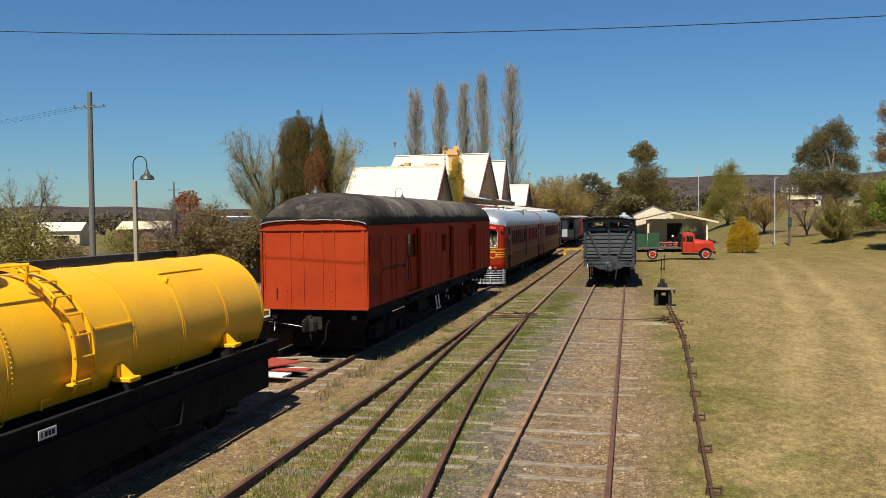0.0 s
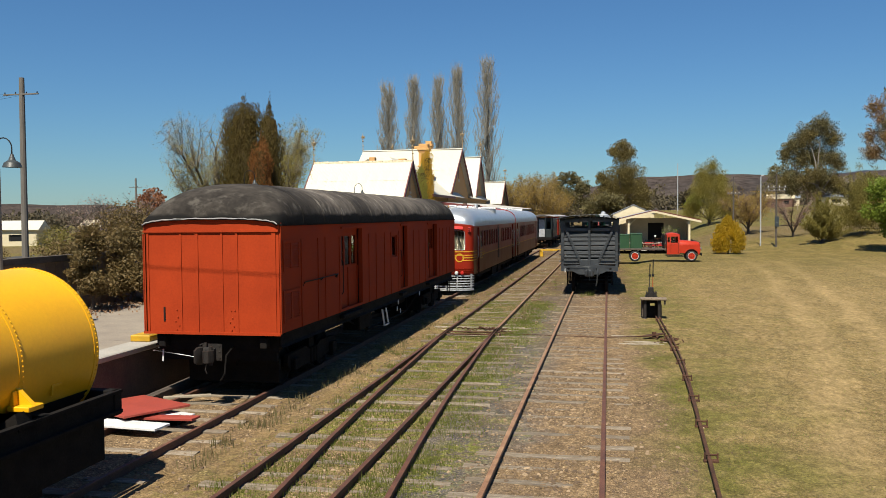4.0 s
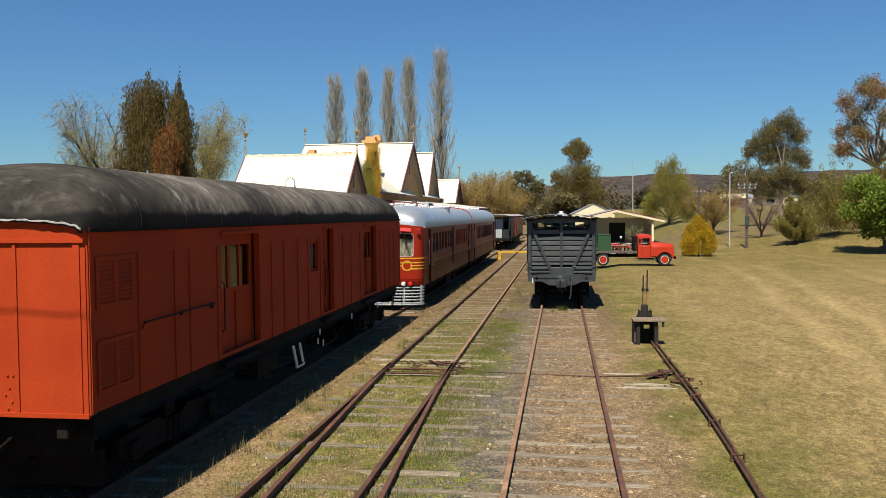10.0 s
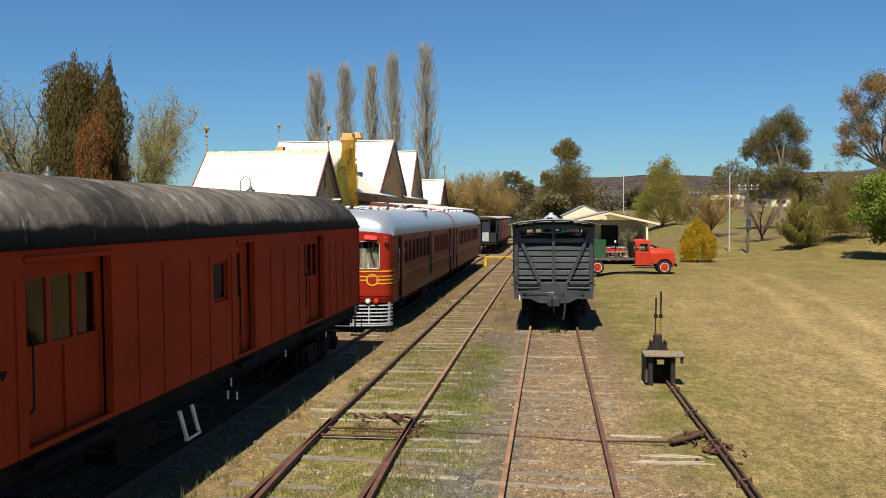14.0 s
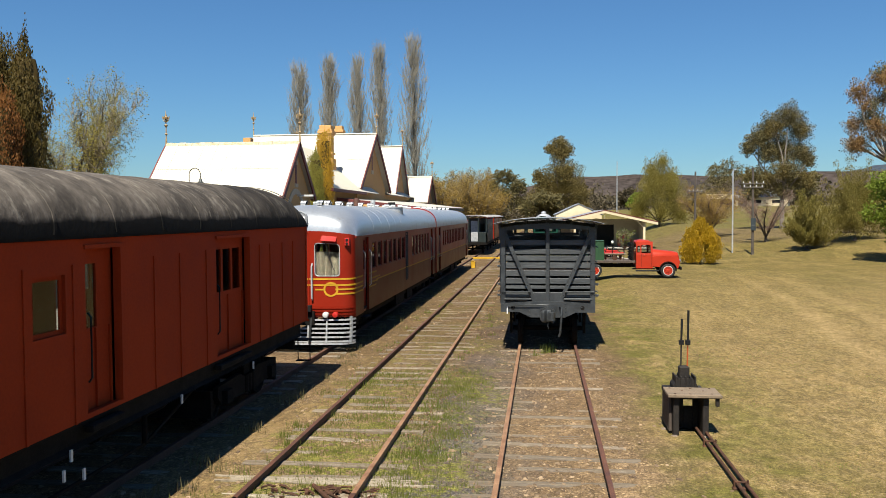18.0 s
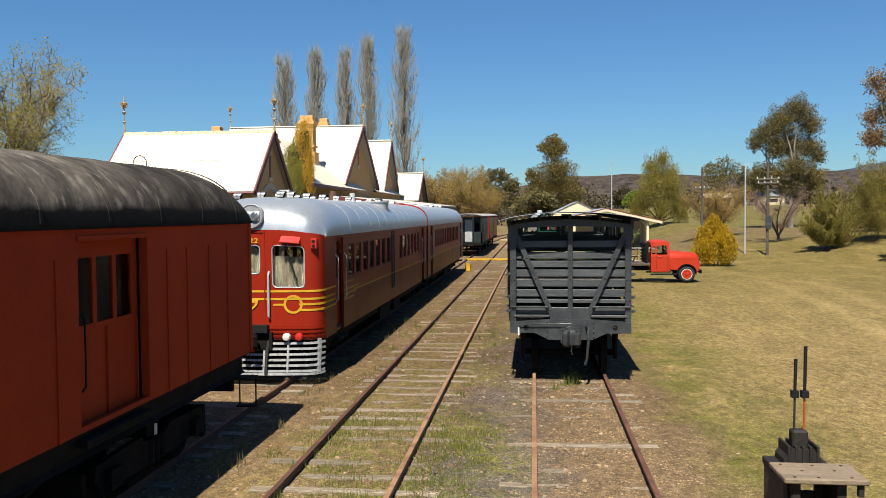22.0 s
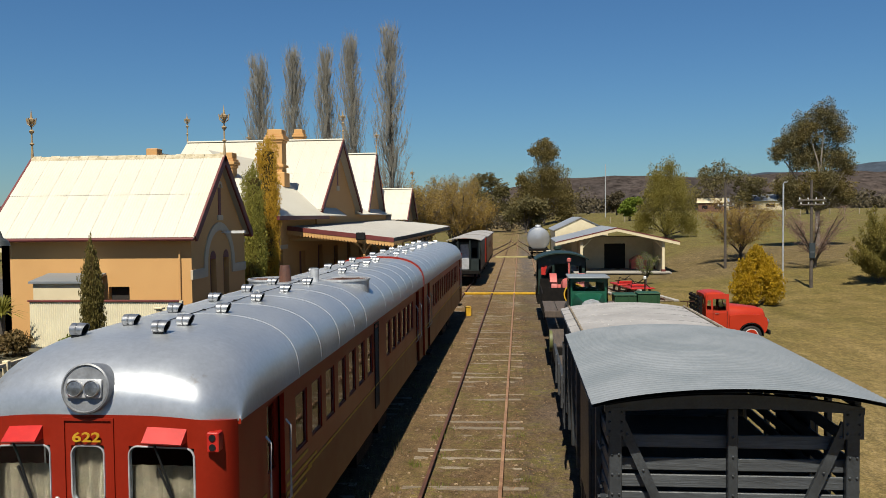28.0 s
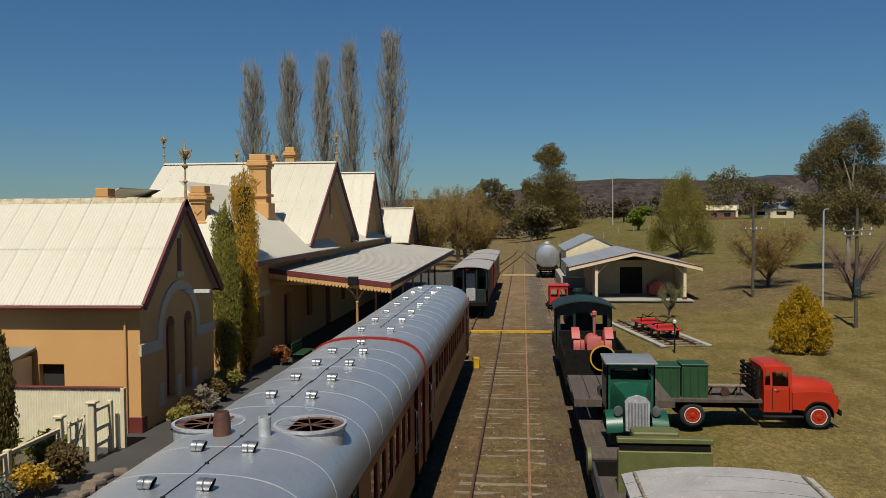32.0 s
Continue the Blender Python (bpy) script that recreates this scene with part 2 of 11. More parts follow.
def tar_canvas(m):
    """Adds to a canvas material its cross strips of differing age and a ragged tarred band along both eaves."""
    n, l = m.node_tree.nodes, m.node_tree.links
    p = n["Principled BSDF"]
    src = p.inputs["Base Color"].links[0].from_socket
    tc = n.new("ShaderNodeTexCoord")
    sp = n.new("ShaderNodeSeparateXYZ")
    l.new(tc.outputs["Object"], sp.inputs[0])

    def op(kind, a, b=0.0):
        t = n.new("ShaderNodeMath")
        t.operation = kind
        for k, v in enumerate((a, b)):
            if isinstance(v, (int, float)):
                t.inputs[k].default_value = v
            else:
                l.new(v, t.inputs[k])
        return t.outputs[0]

    def nz(scale, stretch):
        mp = n.new("ShaderNodeMapping")
        mp.inputs["Scale"].default_value = stretch
        l.new(tc.outputs["Object"], mp.inputs[0])
        t = n.new("ShaderNodeTexNoise")
        t.inputs["Scale"].default_value = scale
        t.inputs["Detail"].default_value = 4
        l.new(mp.outputs[0], t.inputs["Vector"])
        return t.outputs[0]
    wn_ = n.new("ShaderNodeTexWhiteNoise")
    wn_.noise_dimensions = "1D"
    l.new(op("FLOOR", op("ADD", op("DIVIDE", sp.outputs["Y"], 1.27), op("MULTIPLY", nz(1.5, (1, 0.4, 1)), 0.12))), wn_.inputs["W"])
    hs = n.new("ShaderNodeHueSaturation")
    l.new(src, hs.inputs["Color"])
    ends = n.new("ShaderNodeMapRange")
    ends.inputs[1].default_value, ends.inputs[2].default_value = 5.6, 7.4
    ends.inputs[3].default_value, ends.inputs[4].default_value = 1.0, 0.42
    l.new(op("ABSOLUTE", op("ADD", op("SUBTRACT", sp.outputs["Y"], 9.3), op("MULTIPLY", nz(0.7, (1, 0.5, 1)), 0.8))), ends.inputs[0])
    l.new(op("MULTIPLY", op("ADD", 0.62, op("MULTIPLY", wn_.outputs["Value"], 0.6)), ends.outputs[0]), hs.inputs["Value"])
    edge = op("ADD", sp.outputs["Z"], op("MULTIPLY", op("SUBTRACT", nz(1.6, (1, 1, 1)), 0.5), 0.24))
    mr = n.new("ShaderNodeMapRange")
    mr.inputs[1].default_value, mr.inputs[2].default_value = 3.53, 3.60
    mr.inputs[3].default_value, mr.inputs[4].default_value = 1.0, 0.0
    l.new(edge, mr.inputs[0])
    mx = n.new("ShaderNodeMix")
    mx.data_type = "RGBA"
    l.new(mr.outputs[0], mx.inputs["Factor"])
    l.new(hs.outputs[0], mx.inputs["A"])
    mx.inputs["B"].default_value = (0.0085, 0.008, 0.0075, 1)
    l.new(mx.outputs["Result"], p.inputs["Base Color"])


tar_canvas(M_VANROOF)
M_TRIM = mat("black_trim", (0.0076, 0.0076, 0.0082), 0.62, grain=0.2, bump=0.05, spec=0.25)
M_UNDER = mat("underframe_black", (0.00507, 0.00444, 0.00412), 0.9, col2=(0.0095, 0.0076, 0.00634), scale=4, grain=0.3, bump=0.3, spec=0.15)
M_IRON = mat("dark_iron", (0.038, 0.0392, 0.0412), 0.6, col2=(0.0222, 0.0228, 0.0253), scale=5, grain=0.3, bump=0.3)
M_RUST = mat("rail_rust", (0.101, 0.0392, 0.0202), 0.7, col2=(0.057, 0.0222, 0.0139), scale=3, fine=40, grain=0.35, bump=0.4, rand=0.1)
M_RAILTOP = mat("rail_tan_rust", (0.273, 0.158, 0.0855), 0.6, col2=(0.152, 0.0697, 0.0348), scale=3, fine=40, grain=0.3, bump=0.3)
M_RODRUST = mat("rod_rust", (0.088, 0.04, 0.023), 0.85, col2=(0.04, 0.021, 0.014), scale=6, grain=0.4, bump=0.4, spec=0.2)
M_TANK = mat("tank_yellow", (0.709, 0.359, 0.00456), 0.42, col2=(0.659, 0.308, 0.0038), scale=0.7, fine=20, grain=0.05, bump=0.04)
M_RMRED = mat("railcar_red", (0.216, 0.0165, 0.00697), 0.32, col2=(0.184, 0.0133, 0.0057), scale=0.8, fine=18, grain=0.06, bump=0.015, spec=0.15)
M_RMBROWN = mat("railcar_side_tan", (0.12, 0.0213, 0.0087), 0.36, col2=(0.0986, 0.0166, 0.0068), scale=0.8, fine=18, grain=0.06, bump=0.015, spec=0.1)
M_SILVER = mat("silver_roof_paint", (0.482, 0.499, 0.519), 0.38, metal=0.7, col2=(0.408, 0.425, 0.446), scale=0.9, fine=14, var=0.8, grain=0.08, bump=0.04, dirt=(0.294, 0.245, 0.188), dirt_at=0.7)
M_SEAM = mat("pale_seam_sealant", (0.313, 0.328, 0.35), 0.6, grain=0.15, scale=6)
M_CHROME = mat("bright_tin", (0.405, 0.405, 0.41), 0.34, metal=0.85, col2=(0.319, 0.319, 0.323), scale=8, grain=0.1, bump=0.08)
M_SILVERP = mat("aluminium_paint", (0.449, 0.458, 0.474), 0.45, metal=0.3, grain=0.15, scale=6)
M_TANKSILVER = mat("smooth_aluminium_paint", (0.42, 0.425, 0.43), 0.36, metal=0.7, col2=(0.36, 0.365, 0.37), scale=0.8, fine=10, grain=0.04, bump=0.01)
M_YELLOW = mat("signal_yellow", (0.507, 0.285, 0.0127), 0.5, grain=0.1)
M_BLIND = mat("cream_blind", (0.145, 0.118, 0.0805), 0.9, col2=(0.0909, 0.0727, 0.0502), scale=5, grain=0.2, bump=0.3)
M_GLASS = glassmat("window_glass")
M_DARKIN = mat("dark_interior", (0.019, 0.0158, 0.0139), 0.9, grain=0.3)
M_RUBBER = mat("black_rubber", (0.0114, 0.0114, 0.0121), 0.8, grain=0.2, bump=0.2)
M_WHITE = mat("white_paint", (0.622, 0.622, 0.606), 0.5, grain=0.08, dirt=(0.359, 0.335, 0.303), dirt_at=0.7)
M_REDP = mat("bright_red_paint", (0.444, 0.019, 0.0127), 0.4, grain=0.06, coat=0.3)
M_STOCK = mat("stock_grey_timber", (0.0645, 0.0697, 0.0742), 0.48, col2=(0.034, 0.0363, 0.0394), scale=3, fine=20, var=0.8, grain=0.3, bump=0.4, stretch=(0.25, 1, 3), rand=0.18)
M_STOCKD = mat("stock_frame_iron", (0.0386, 0.0421, 0.0456), 0.42, col2=(0.0211, 0.0232, 0.0257), scale=4, grain=0.25, bump=0.25)
M_ROOFCG = mat("grey_corrugated_iron", (0.201, 0.215, 0.228), 0.5, metal=0.2, col2=(0.164, 0.181, 0.192), scale=1.2, grain=0.12, bump=0.06)
M_SHEDROOF = mat("weathered_zinc_roof", (0.33, 0.345, 0.365), 0.42, metal=0.35, col2=(0.25, 0.265, 0.285), scale=0.5, fine=8, var=0.7, grain=0.12, bump=0.05, stretch=(0.6, 1.6, 1), dirt=(0.3, 0.27, 0.23), dirt_at=0.66)
M_ROOFLG = mat("light_grey_canvas_roof", (0.292, 0.274, 0.263), 0.8, col2=(0.228, 0.214, 0.204), scale=1.4, grain=0.15, bump=0.15, dirt=(0.392, 0.365, 0.347), dirt_at=0.68)
M_OLIVE = mat("olive_green_paint", (0.101, 0.107, 0.0285), 0.6, col2=(0.076, 0.0792, 0.0222), grain=0.15, bump=0.1)
M_GREEN = mat("deep_green_paint", (0.0076, 0.0697, 0.038), 0.38, col2=(0.00634, 0.0539, 0.0304), grain=0.08, coat=0.2)
M_GREENBOX = mat("green_box_paint", (0.0127, 0.0539, 0.0178), 0.55, col2=(0.0101, 0.0418, 0.0139), grain=0.12, bump=0.1)
M_DKGREEN = mat("loco_dark_green", (0.00889, 0.0222, 0.0139), 0.5, grain=0.15)
M_PINK = mat("faded_pink_red", (0.392, 0.095, 0.0824), 0.6, col2=(0.348, 0.076, 0.0634), grain=0.12)
M_DECK = mat("weathered_deck_boards", (0.0824, 0.0602, 0.0456), 0.85, col2=(0.0475, 0.0355, 0.0285), scale=3, fine=25, grain=0.3, bump=0.4, stretch=(4, 0.4, 1))
M_TRUCKRED = mat("truck_red_paint", (0.348, 0.0253, 0.0076), 0.4, col2=(0.304, 0.0222, 0.00697), scale=1.2, grain=0.06, bump=0.03, spec=0.3)
M_WALL = mat("ochre_rendered_wall", (0.507, 0.285, 0.105), 0.85, col2=(0.463, 0.25, 0.0889), scale=0.8, fine=30, var=0.8, grain=0.07, bump=0.15)
M_QUOIN = mat("grey_render_trim", (0.479, 0.389, 0.269), 0.8, col2=(0.408, 0.33, 0.23), grain=0.1, bump=0.15)
M_MAROON = mat("maroon_joinery", (0.132, 0.0241, 0.0205), 0.55, col2=(0.101, 0.0192, 0.0171), grain=0.1)
M_ROOFW = mat("cream_iron_roof", (0.51, 0.477, 0.399), 0.55, col2=(0.441, 0.404, 0.319), scale=0.6, fine=12, var=0.9, grain=0.06, bump=0.05, stretch=(1.5, 0.4, 1), spec=0.4)
M_AWNROOF = mat("pale_awning_iron", (0.284, 0.269, 0.243), 0.65, col2=(0.243, 0.228, 0.208), scale=0.7, grain=0.08, bump=0.05)
M_RIDGE = mat("lichened_ridge_iron", (0.47, 0.412, 0.301), 0.8, col2=(0.257, 0.205, 0.111), scale=4, var=0.6, grain=0.3)
M_CREAM = mat("cream_paint", (0.553, 0.474, 0.314), 0.6, col2=(0.503, 0.425, 0.277), grain=0.06, bump=0.05)
M_CREAMFENCE = mat("cream_corrugated_fence", (0.659, 0.602, 0.437), 0.55, col2=(0.602, 0.543, 0.386), grain=0.06)
M_GOLD = mat("gilt_finial", (0.327, 0.234, 0.115), 0.6, col2=(0.235, 0.156, 0.0821), grain=0.2, scale=8)
M_STONE = mat("garden_stone", (0.178, 0.133, 0.095), 0.9, col2=(0.127, 0.095, 0.0697), scale=5, grain=0.3, bump=0.5)
M_ASPHALT = mat("platform_asphalt", (0.0475, 0.0431, 0.0392), 0.9, col2=(0.0348, 0.0317, 0.0297), scale=0.7, fine=60, grain=0.25, bump=0.3)
M_PATH = mat("pale_gravel_path", (0.228, 0.19, 0.146), 0.95, col2=(0.178, 0.146, 0.114), scale=1.2, fine=70, grain=0.3, bump=0.4)
M_BRICK = mat("platform_wall_brick", (0.0697, 0.0475, 0.0348), 0.9, col2=(0.0444, 0.0317, 0.0253), scale=2, grain=0.35, bump=0.4)
M_TIMBER = mat("grey_weathered_timber", (0.248, 0.203, 0.148), 0.9, col2=(0.0929, 0.0719, 0.0497), scale=3.2, fine=26, var=0.55, grain=0.5, bump=0.6, stretch=(0.45, 4, 1), rand=0.3, dirt=(0.132, 0.0948, 0.0592), dirt_at=0.53)
M_POLE = mat("pole_timber", (0.133, 0.117, 0.101), 0.9, col2=(0.095, 0.0824, 0.0697), scale=3, grain=0.3, bump=0.4, stretch=(4, 4, 0.3))
M_POST = mat("pale_timber_post", (0.279, 0.234, 0.171), 0.85, col2=(0.228, 0.19, 0.139), scale=3, grain=0.2, bump=0.3, stretch=(4, 4, 0.3))
M_FENCEBR = mat("tan_paling_fence", (0.152, 0.111, 0.076), 0.9, col2=(0.107, 0.076, 0.0539), scale=2, grain=0.3, bump=0.3)
M_BARK = mat("bark", (0.0824, 0.0665, 0.0539), 0.95, col2=(0.0507, 0.0412, 0.0329), scale=3, grain=0.3, bump=0.5)
M_GUMBARK = mat("pale_gum_bark", (0.228, 0.196, 0.165), 0.9, col2=(0.152, 0.127, 0.107), scale=2, grain=0.2, bump=0.3)
M_TWIG = mat("grey_twigs", (0.185, 0.148, 0.1), 0.95, col2=(0.12, 0.096, 0.066), scale=1, grain=0.3, bump=0)
M_POPTWIG = mat("grey_poplar_twigs", (0.205, 0.19, 0.155), 0.95, col2=(0.135, 0.124, 0.1), scale=1, grain=0.3, bump=0)
M_STANDIRON = mat("sooty_stand_iron", (0.019, 0.015, 0.012), 0.7, col2=(0.011, 0.009, 0.008), scale=6, grain=0.4, bump=0.3, spec=0.3)
M_FADERED = mat("faded_red_board", (0.266, 0.038, 0.0222), 0.7, col2=(0.216, 0.0317, 0.019), scale=2, grain=0.15, dirt=(0.317, 0.253, 0.209), dirt_at=0.74)
M_VANGREEN = mat("blackish_green_paint", (0.0076, 0.0139, 0.0127), 0.5, grain=0.15)
M_REDTWIG = mat("reddish_bare_twigs", (0.19, 0.121, 0.0889), 0.95, col2=(0.127, 0.076, 0.057), scale=1, grain=0.3, bump=0)
M_CEMENT = mat("pale_concrete", (0.304, 0.279, 0.241), 0.9, col2=(0.253, 0.234, 0.202), grain=0.15, bump=0.2)
L_CYP = leafmat("dark_cypress_foliage", (0.0659, 0.0523, 0.0136), (0.126, 0.0877, 0.0209))
# dead brown inside of the cypresses, darkened further to stand for inner shade
L_INNER = leafmat("shaded_dry_inner_foliage", (0.07, 0.05, 0.016), (0.1, 0.068, 0.02))
L_CYPBR = leafmat("browned_cypress_foliage", (0.151, 0.0641, 0.0168), (0.232, 0.0959, 0.0243))
L_CYPY = leafmat("golden_cypress_foliage", (0.4, 0.242, 0.0221), (0.54, 0.332, 0.0382))
L_CYPG = leafmat("olive_cypress_foliage", (0.192, 0.186, 0.0352), (0.282, 0.251, 0.0503))
L_CYPS = leafmat("brown_olive_cypress_foliage", (0.107, 0.0889, 0.0231), (0.17, 0.133, 0.0355))
L_CON = leafmat("olive_conifer_foliage", (0.126, 0.11, 0.0232), (0.227, 0.18, 0.0425))
L_GUM = leafmat("gum_foliage", (0.105, 0.0938, 0.0382), (0.17, 0.136, 0.0553))
L_GUMBR = leafmat("rusty_gum_foliage", (0.177, 0.105, 0.0435), (0.261, 0.156, 0.058))
L_WILLOW = leafmat("spring_willow_foliage", (0.209, 0.178, 0.0348), (0.271, 0.224, 0.0542), trans=0.35)
L_BRIGHT = leafmat("fresh_green_foliage", (0.13, 0.181, 0.0217), (0.204, 0.251, 0.0348), trans=0.35)
L_YEL = leafmat("golden_shrub_foliage", (0.47, 0.285, 0.009), (0.27, 0.18, 0.011))
L_SHRUB = leafmat("mixed_shrub_foliage", (0.115, 0.085, 0.032), (0.19, 0.125, 0.05))
L_BUD = leafmat("pale_budding_foliage", (0.34, 0.29, 0.07), (0.25, 0.205, 0.05), trans=0.35)
L_OCHRE = leafmat("ochre_budding_foliage", (0.351, 0.242, 0.0563), (0.268, 0.174, 0.0501), trans=0.3)
L_BLOSSOM = leafmat("pinkish_white_buds", (0.387, 0.294, 0.255), (0.17, 0.101, 0.0773))
L_SHEOAK = leafmat("casuarina_foliage", (0.131, 0.104, 0.0348), (0.193, 0.148, 0.0503))
L_AUT = leafmat("autumn_red_foliage", (0.27, 0.095, 0.034), (0.19, 0.08, 0.034))
L_FAR = leafmat("distant_wood_foliage", (0.0858, 0.0703, 0.0449), (0.12, 0.0959, 0.0556))
L_SILVERBUSH = leafmat("grey_lavender_foliage", (0.108, 0.116, 0.0927), (0.155, 0.155, 0.123))
L_ORANGE = leafmat("orange_flower_foliage", (0.271, 0.0695, 0.0116), (0.155, 0.0387, 0.0116))
L_PINKFL = leafmat("pale_blossom", (0.387, 0.325, 0.278), (0.232, 0.201, 0.123))
L_WEED = leafmat("fresh_weed_blades", (0.13, 0.165, 0.026), (0.19, 0.19, 0.05), trans=0.4)
L_DRY = leafmat("dry_grass_blades", (0.19, 0.155, 0.076), (0.139, 0.127, 0.0507), trans=0.3)

# ---- ground ----


def sstep(a, b, v):
    t = np.clip((v - a) / (b - a), 0, 1)
    return t * t * (3 - 2 * t)


def height(x, y):
    x, y = np.asarray(x, float), np.asarray(y, float)
    right = sstep(10, 19, x)
    h = right * (0.026 * np.clip(x - 10, 0, 60) + 0.042 * np.clip(y - 84, 0, 36) + 0.016 * np.clip(y - 120, 0, 200))
    h = h + 0.13 * np.clip(x - 19, 0, 7) * sstep(81, 90, y) * (1 - sstep(96, 112, y))
    far = sstep(150, 320, y) * sstep(-6, 14, x)
    h = h + far * (1 - right) * 0.022 * np.clip(y - 140, 0, 200)
    h = h - sstep(-15, -40, x) * 0.8 * sstep(0, 60, y)
    h = h + 0.17 * sstep(2.6, 4.2, x) * sstep(48, 62, y) * (1 - sstep(73, 79, y)) * (1 - sstep(12, 20, x))
    h = h + 0.05 * np.sin(x * 0.31) * np.sin(y * 0.23) * sstep(3, 9, x)
    return h - 0.13


def axis_steps(lo, near0, near1, hi, d):
    a = list(np.arange(near0, near1 + 1e-6, d))
    s, v = d, near1
    while v < hi:
        s *= 1.25
        v += s
        a.append(min(v, hi))
    s, v = d, near0
    while v > lo:
        s *= 1.25
        v -= s
        a.insert(0, max(v, lo))
    return np.array(a)


GX = axis_steps(-2600, -16, 30, 2600, 0.5)
GY = axis_steps(-400, 4, 130, 3200, 0.7)
gx, gy = np.meshgrid(GX, GY)
gz = height(gx, gy)
rng = np.random.default_rng(4)
gz = gz + rng.normal(0, 0.008, gz.shape) * (np.abs(gx) < 40)
nx, ny = len(GX), len(GY)
gv = np.stack([gx, gy, gz], -1).reshape(-1, 3)
ii = (np.arange(ny - 1)[:, None] * nx + np.arange(nx - 1)[None]).ravel()
gf = np.stack([ii, ii + 1, ii + nx + 1, ii + nx], 1)

M_GROUND = bpy.data.materials.new("yard_ground")
M_GROUND.use_nodes = True
n_, l_ = M_GROUND.node_tree.nodes, M_GROUND.node_tree.links
p_ = n_["Principled BSDF"]
tc_ = n_.new("ShaderNodeTexCoord")
sx_ = n_.new("ShaderNodeSeparateXYZ")
l_.new(tc_.outputs["Object"], sx_.inputs[0])


def g_noise(sc, det=6, rough=0.6, stretch=None):
    t = n_.new("ShaderNodeTexNoise")
    t.inputs["Scale"].default_value = sc
    t.inputs["Detail"].default_value = det
    t.inputs["Roughness"].default_value = rough
    if stretch:
        mp = n_.new("ShaderNodeMapping")
        mp.inputs["Scale"].default_value = stretch
        l_.new(tc_.outputs["Object"], mp.inputs[0])
        l_.new(mp.outputs[0], t.inputs["Vector"])
    else:
        l_.new(tc_.outputs["Object"], t.inputs["Vector"])
    return t.outputs[0]


def g_range(v, a, b, c=0.0, d=1.0):
    t = n_.new("ShaderNodeMapRange")
    for i, k in zip((1, 2, 3, 4), (a, b, c, d)):
        t.inputs[i].default_value = k
    l_.new(v, t.inputs[0])
    return t.outputs[0]


def g_math(op, a, b):
    t = n_.new("ShaderNodeMath")
    t.operation = op
    for i, v in enumerate((a, b)):
        if isinstance(v, (int, float)):
            t.inputs[i].default_value = v
        else:
            l_.new(v, t.inputs[i])
    return t.outputs[0]


def g_mix(f, a, b):
    t = n_.new("ShaderNodeMix")
    t.data_type = "RGBA"
    l_.new(f, t.inputs["Factor"])
    for k, v in (("A", a), ("B", b)):
        if isinstance(v, tuple):
            t.inputs[k].default_value = (*v, 1)
        else:
            l_.new(v, t.inputs[k])
    return t.outputs["Result"]


def g_voro(sc, jitter=1.0, stretch=None):
    t = n_.new("ShaderNodeTexVoronoi")
    t.inputs["Scale"].default_value = sc
    t.inputs["Randomness"].default_value = jitter
    mp = n_.new("ShaderNodeMapping")
    mp.inputs["Scale"].default_value = stretch or (1, 1, 0.2)
    l_.new(tc_.outputs["Object"], mp.inputs[0])
    l_.new(mp.outputs[0], t.inputs["Vector"])
    sp = n_.new("ShaderNodeSeparateColor")
    l_.new(t.outputs["Color"], sp.inputs[0])
    return t.outputs["Distance"], sp.outputs[0], sp.outputs[1]


X_, Y_ = sx_.outputs["X"], sx_.outputs["Y"]
warp = g_math("MULTIPLY", g_math("SUBTRACT", g_noise(0.45, 4), 0.5), 2.6)
warp = g_math("ADD", warp, g_math("MULTIPLY", g_math("SUBTRACT", g_noise(2.6, 5, 0.7), 0.5), 1.1))
xw = g_math("ADD", X_, warp)
mid = g_math("MULTIPLY", g_range(xw, -2.7, -1.9), g_range(xw, -0.3, -1.0))
# yard dirt: fines, stones of two sizes, dark gaps between them
dirt = g_mix(g_range(g_noise(1.3, 5), 0.35, 0.65), (0.118, 0.0745, 0.0378), (0.19, 0.121, 0.0598))
dirt = g_mix(g_range(g_noise(11, 3, 0.65, (0.7, 1.2, 1)), 0.44, 0.62), dirt, (0.222, 0.145, 0.0748))
dirt = g_mix(g_math("MULTIPLY", g_range(g_noise(40, 2, 0.6), 0.5, 0.64), 0.8), dirt, (0.0564, 0.0367, 0.0211))
dirt = g_mix(g_math("MULTIPLY", g_range(g_noise(85, 2, 0.6), 0.5, 0.66), 0.7), dirt, (0.30, 0.222, 0.142))
dirt = g_mix(g_math("MULTIPLY", g_range(g_noise(62, 2, 0.6), 0.52, 0.66), 0.7), dirt, (0.05, 0.035, 0.024))
sd1, sr1, sk1 = g_voro(19)
sd2, sr2, sk2 = g_voro(34)
stony = g_range(g_noise(1.1, 5, 0.7), 0.36, 0.56, 0.25, 1.0)
stone = g_mix(sk1, (0.138, 0.0918, 0.051), (0.48, 0.341, 0.189))
dirt = g_mix(g_math("MULTIPLY", stony, g_math("MULTIPLY", g_range(sr1, 0.66, 0.72), g_range(sd1, 0.5, 0.38))), dirt, stone)
stone2 = g_mix(sk2, (0.072, 0.0486, 0.029), (0.396, 0.276, 0.154))
dirt = g_mix(g_math("MULTIPLY", stony, g_math("MULTIPLY", g_range(sr2, 0.55, 0.62), g_range(sd2, 0.5, 0.36))), dirt, stone2)
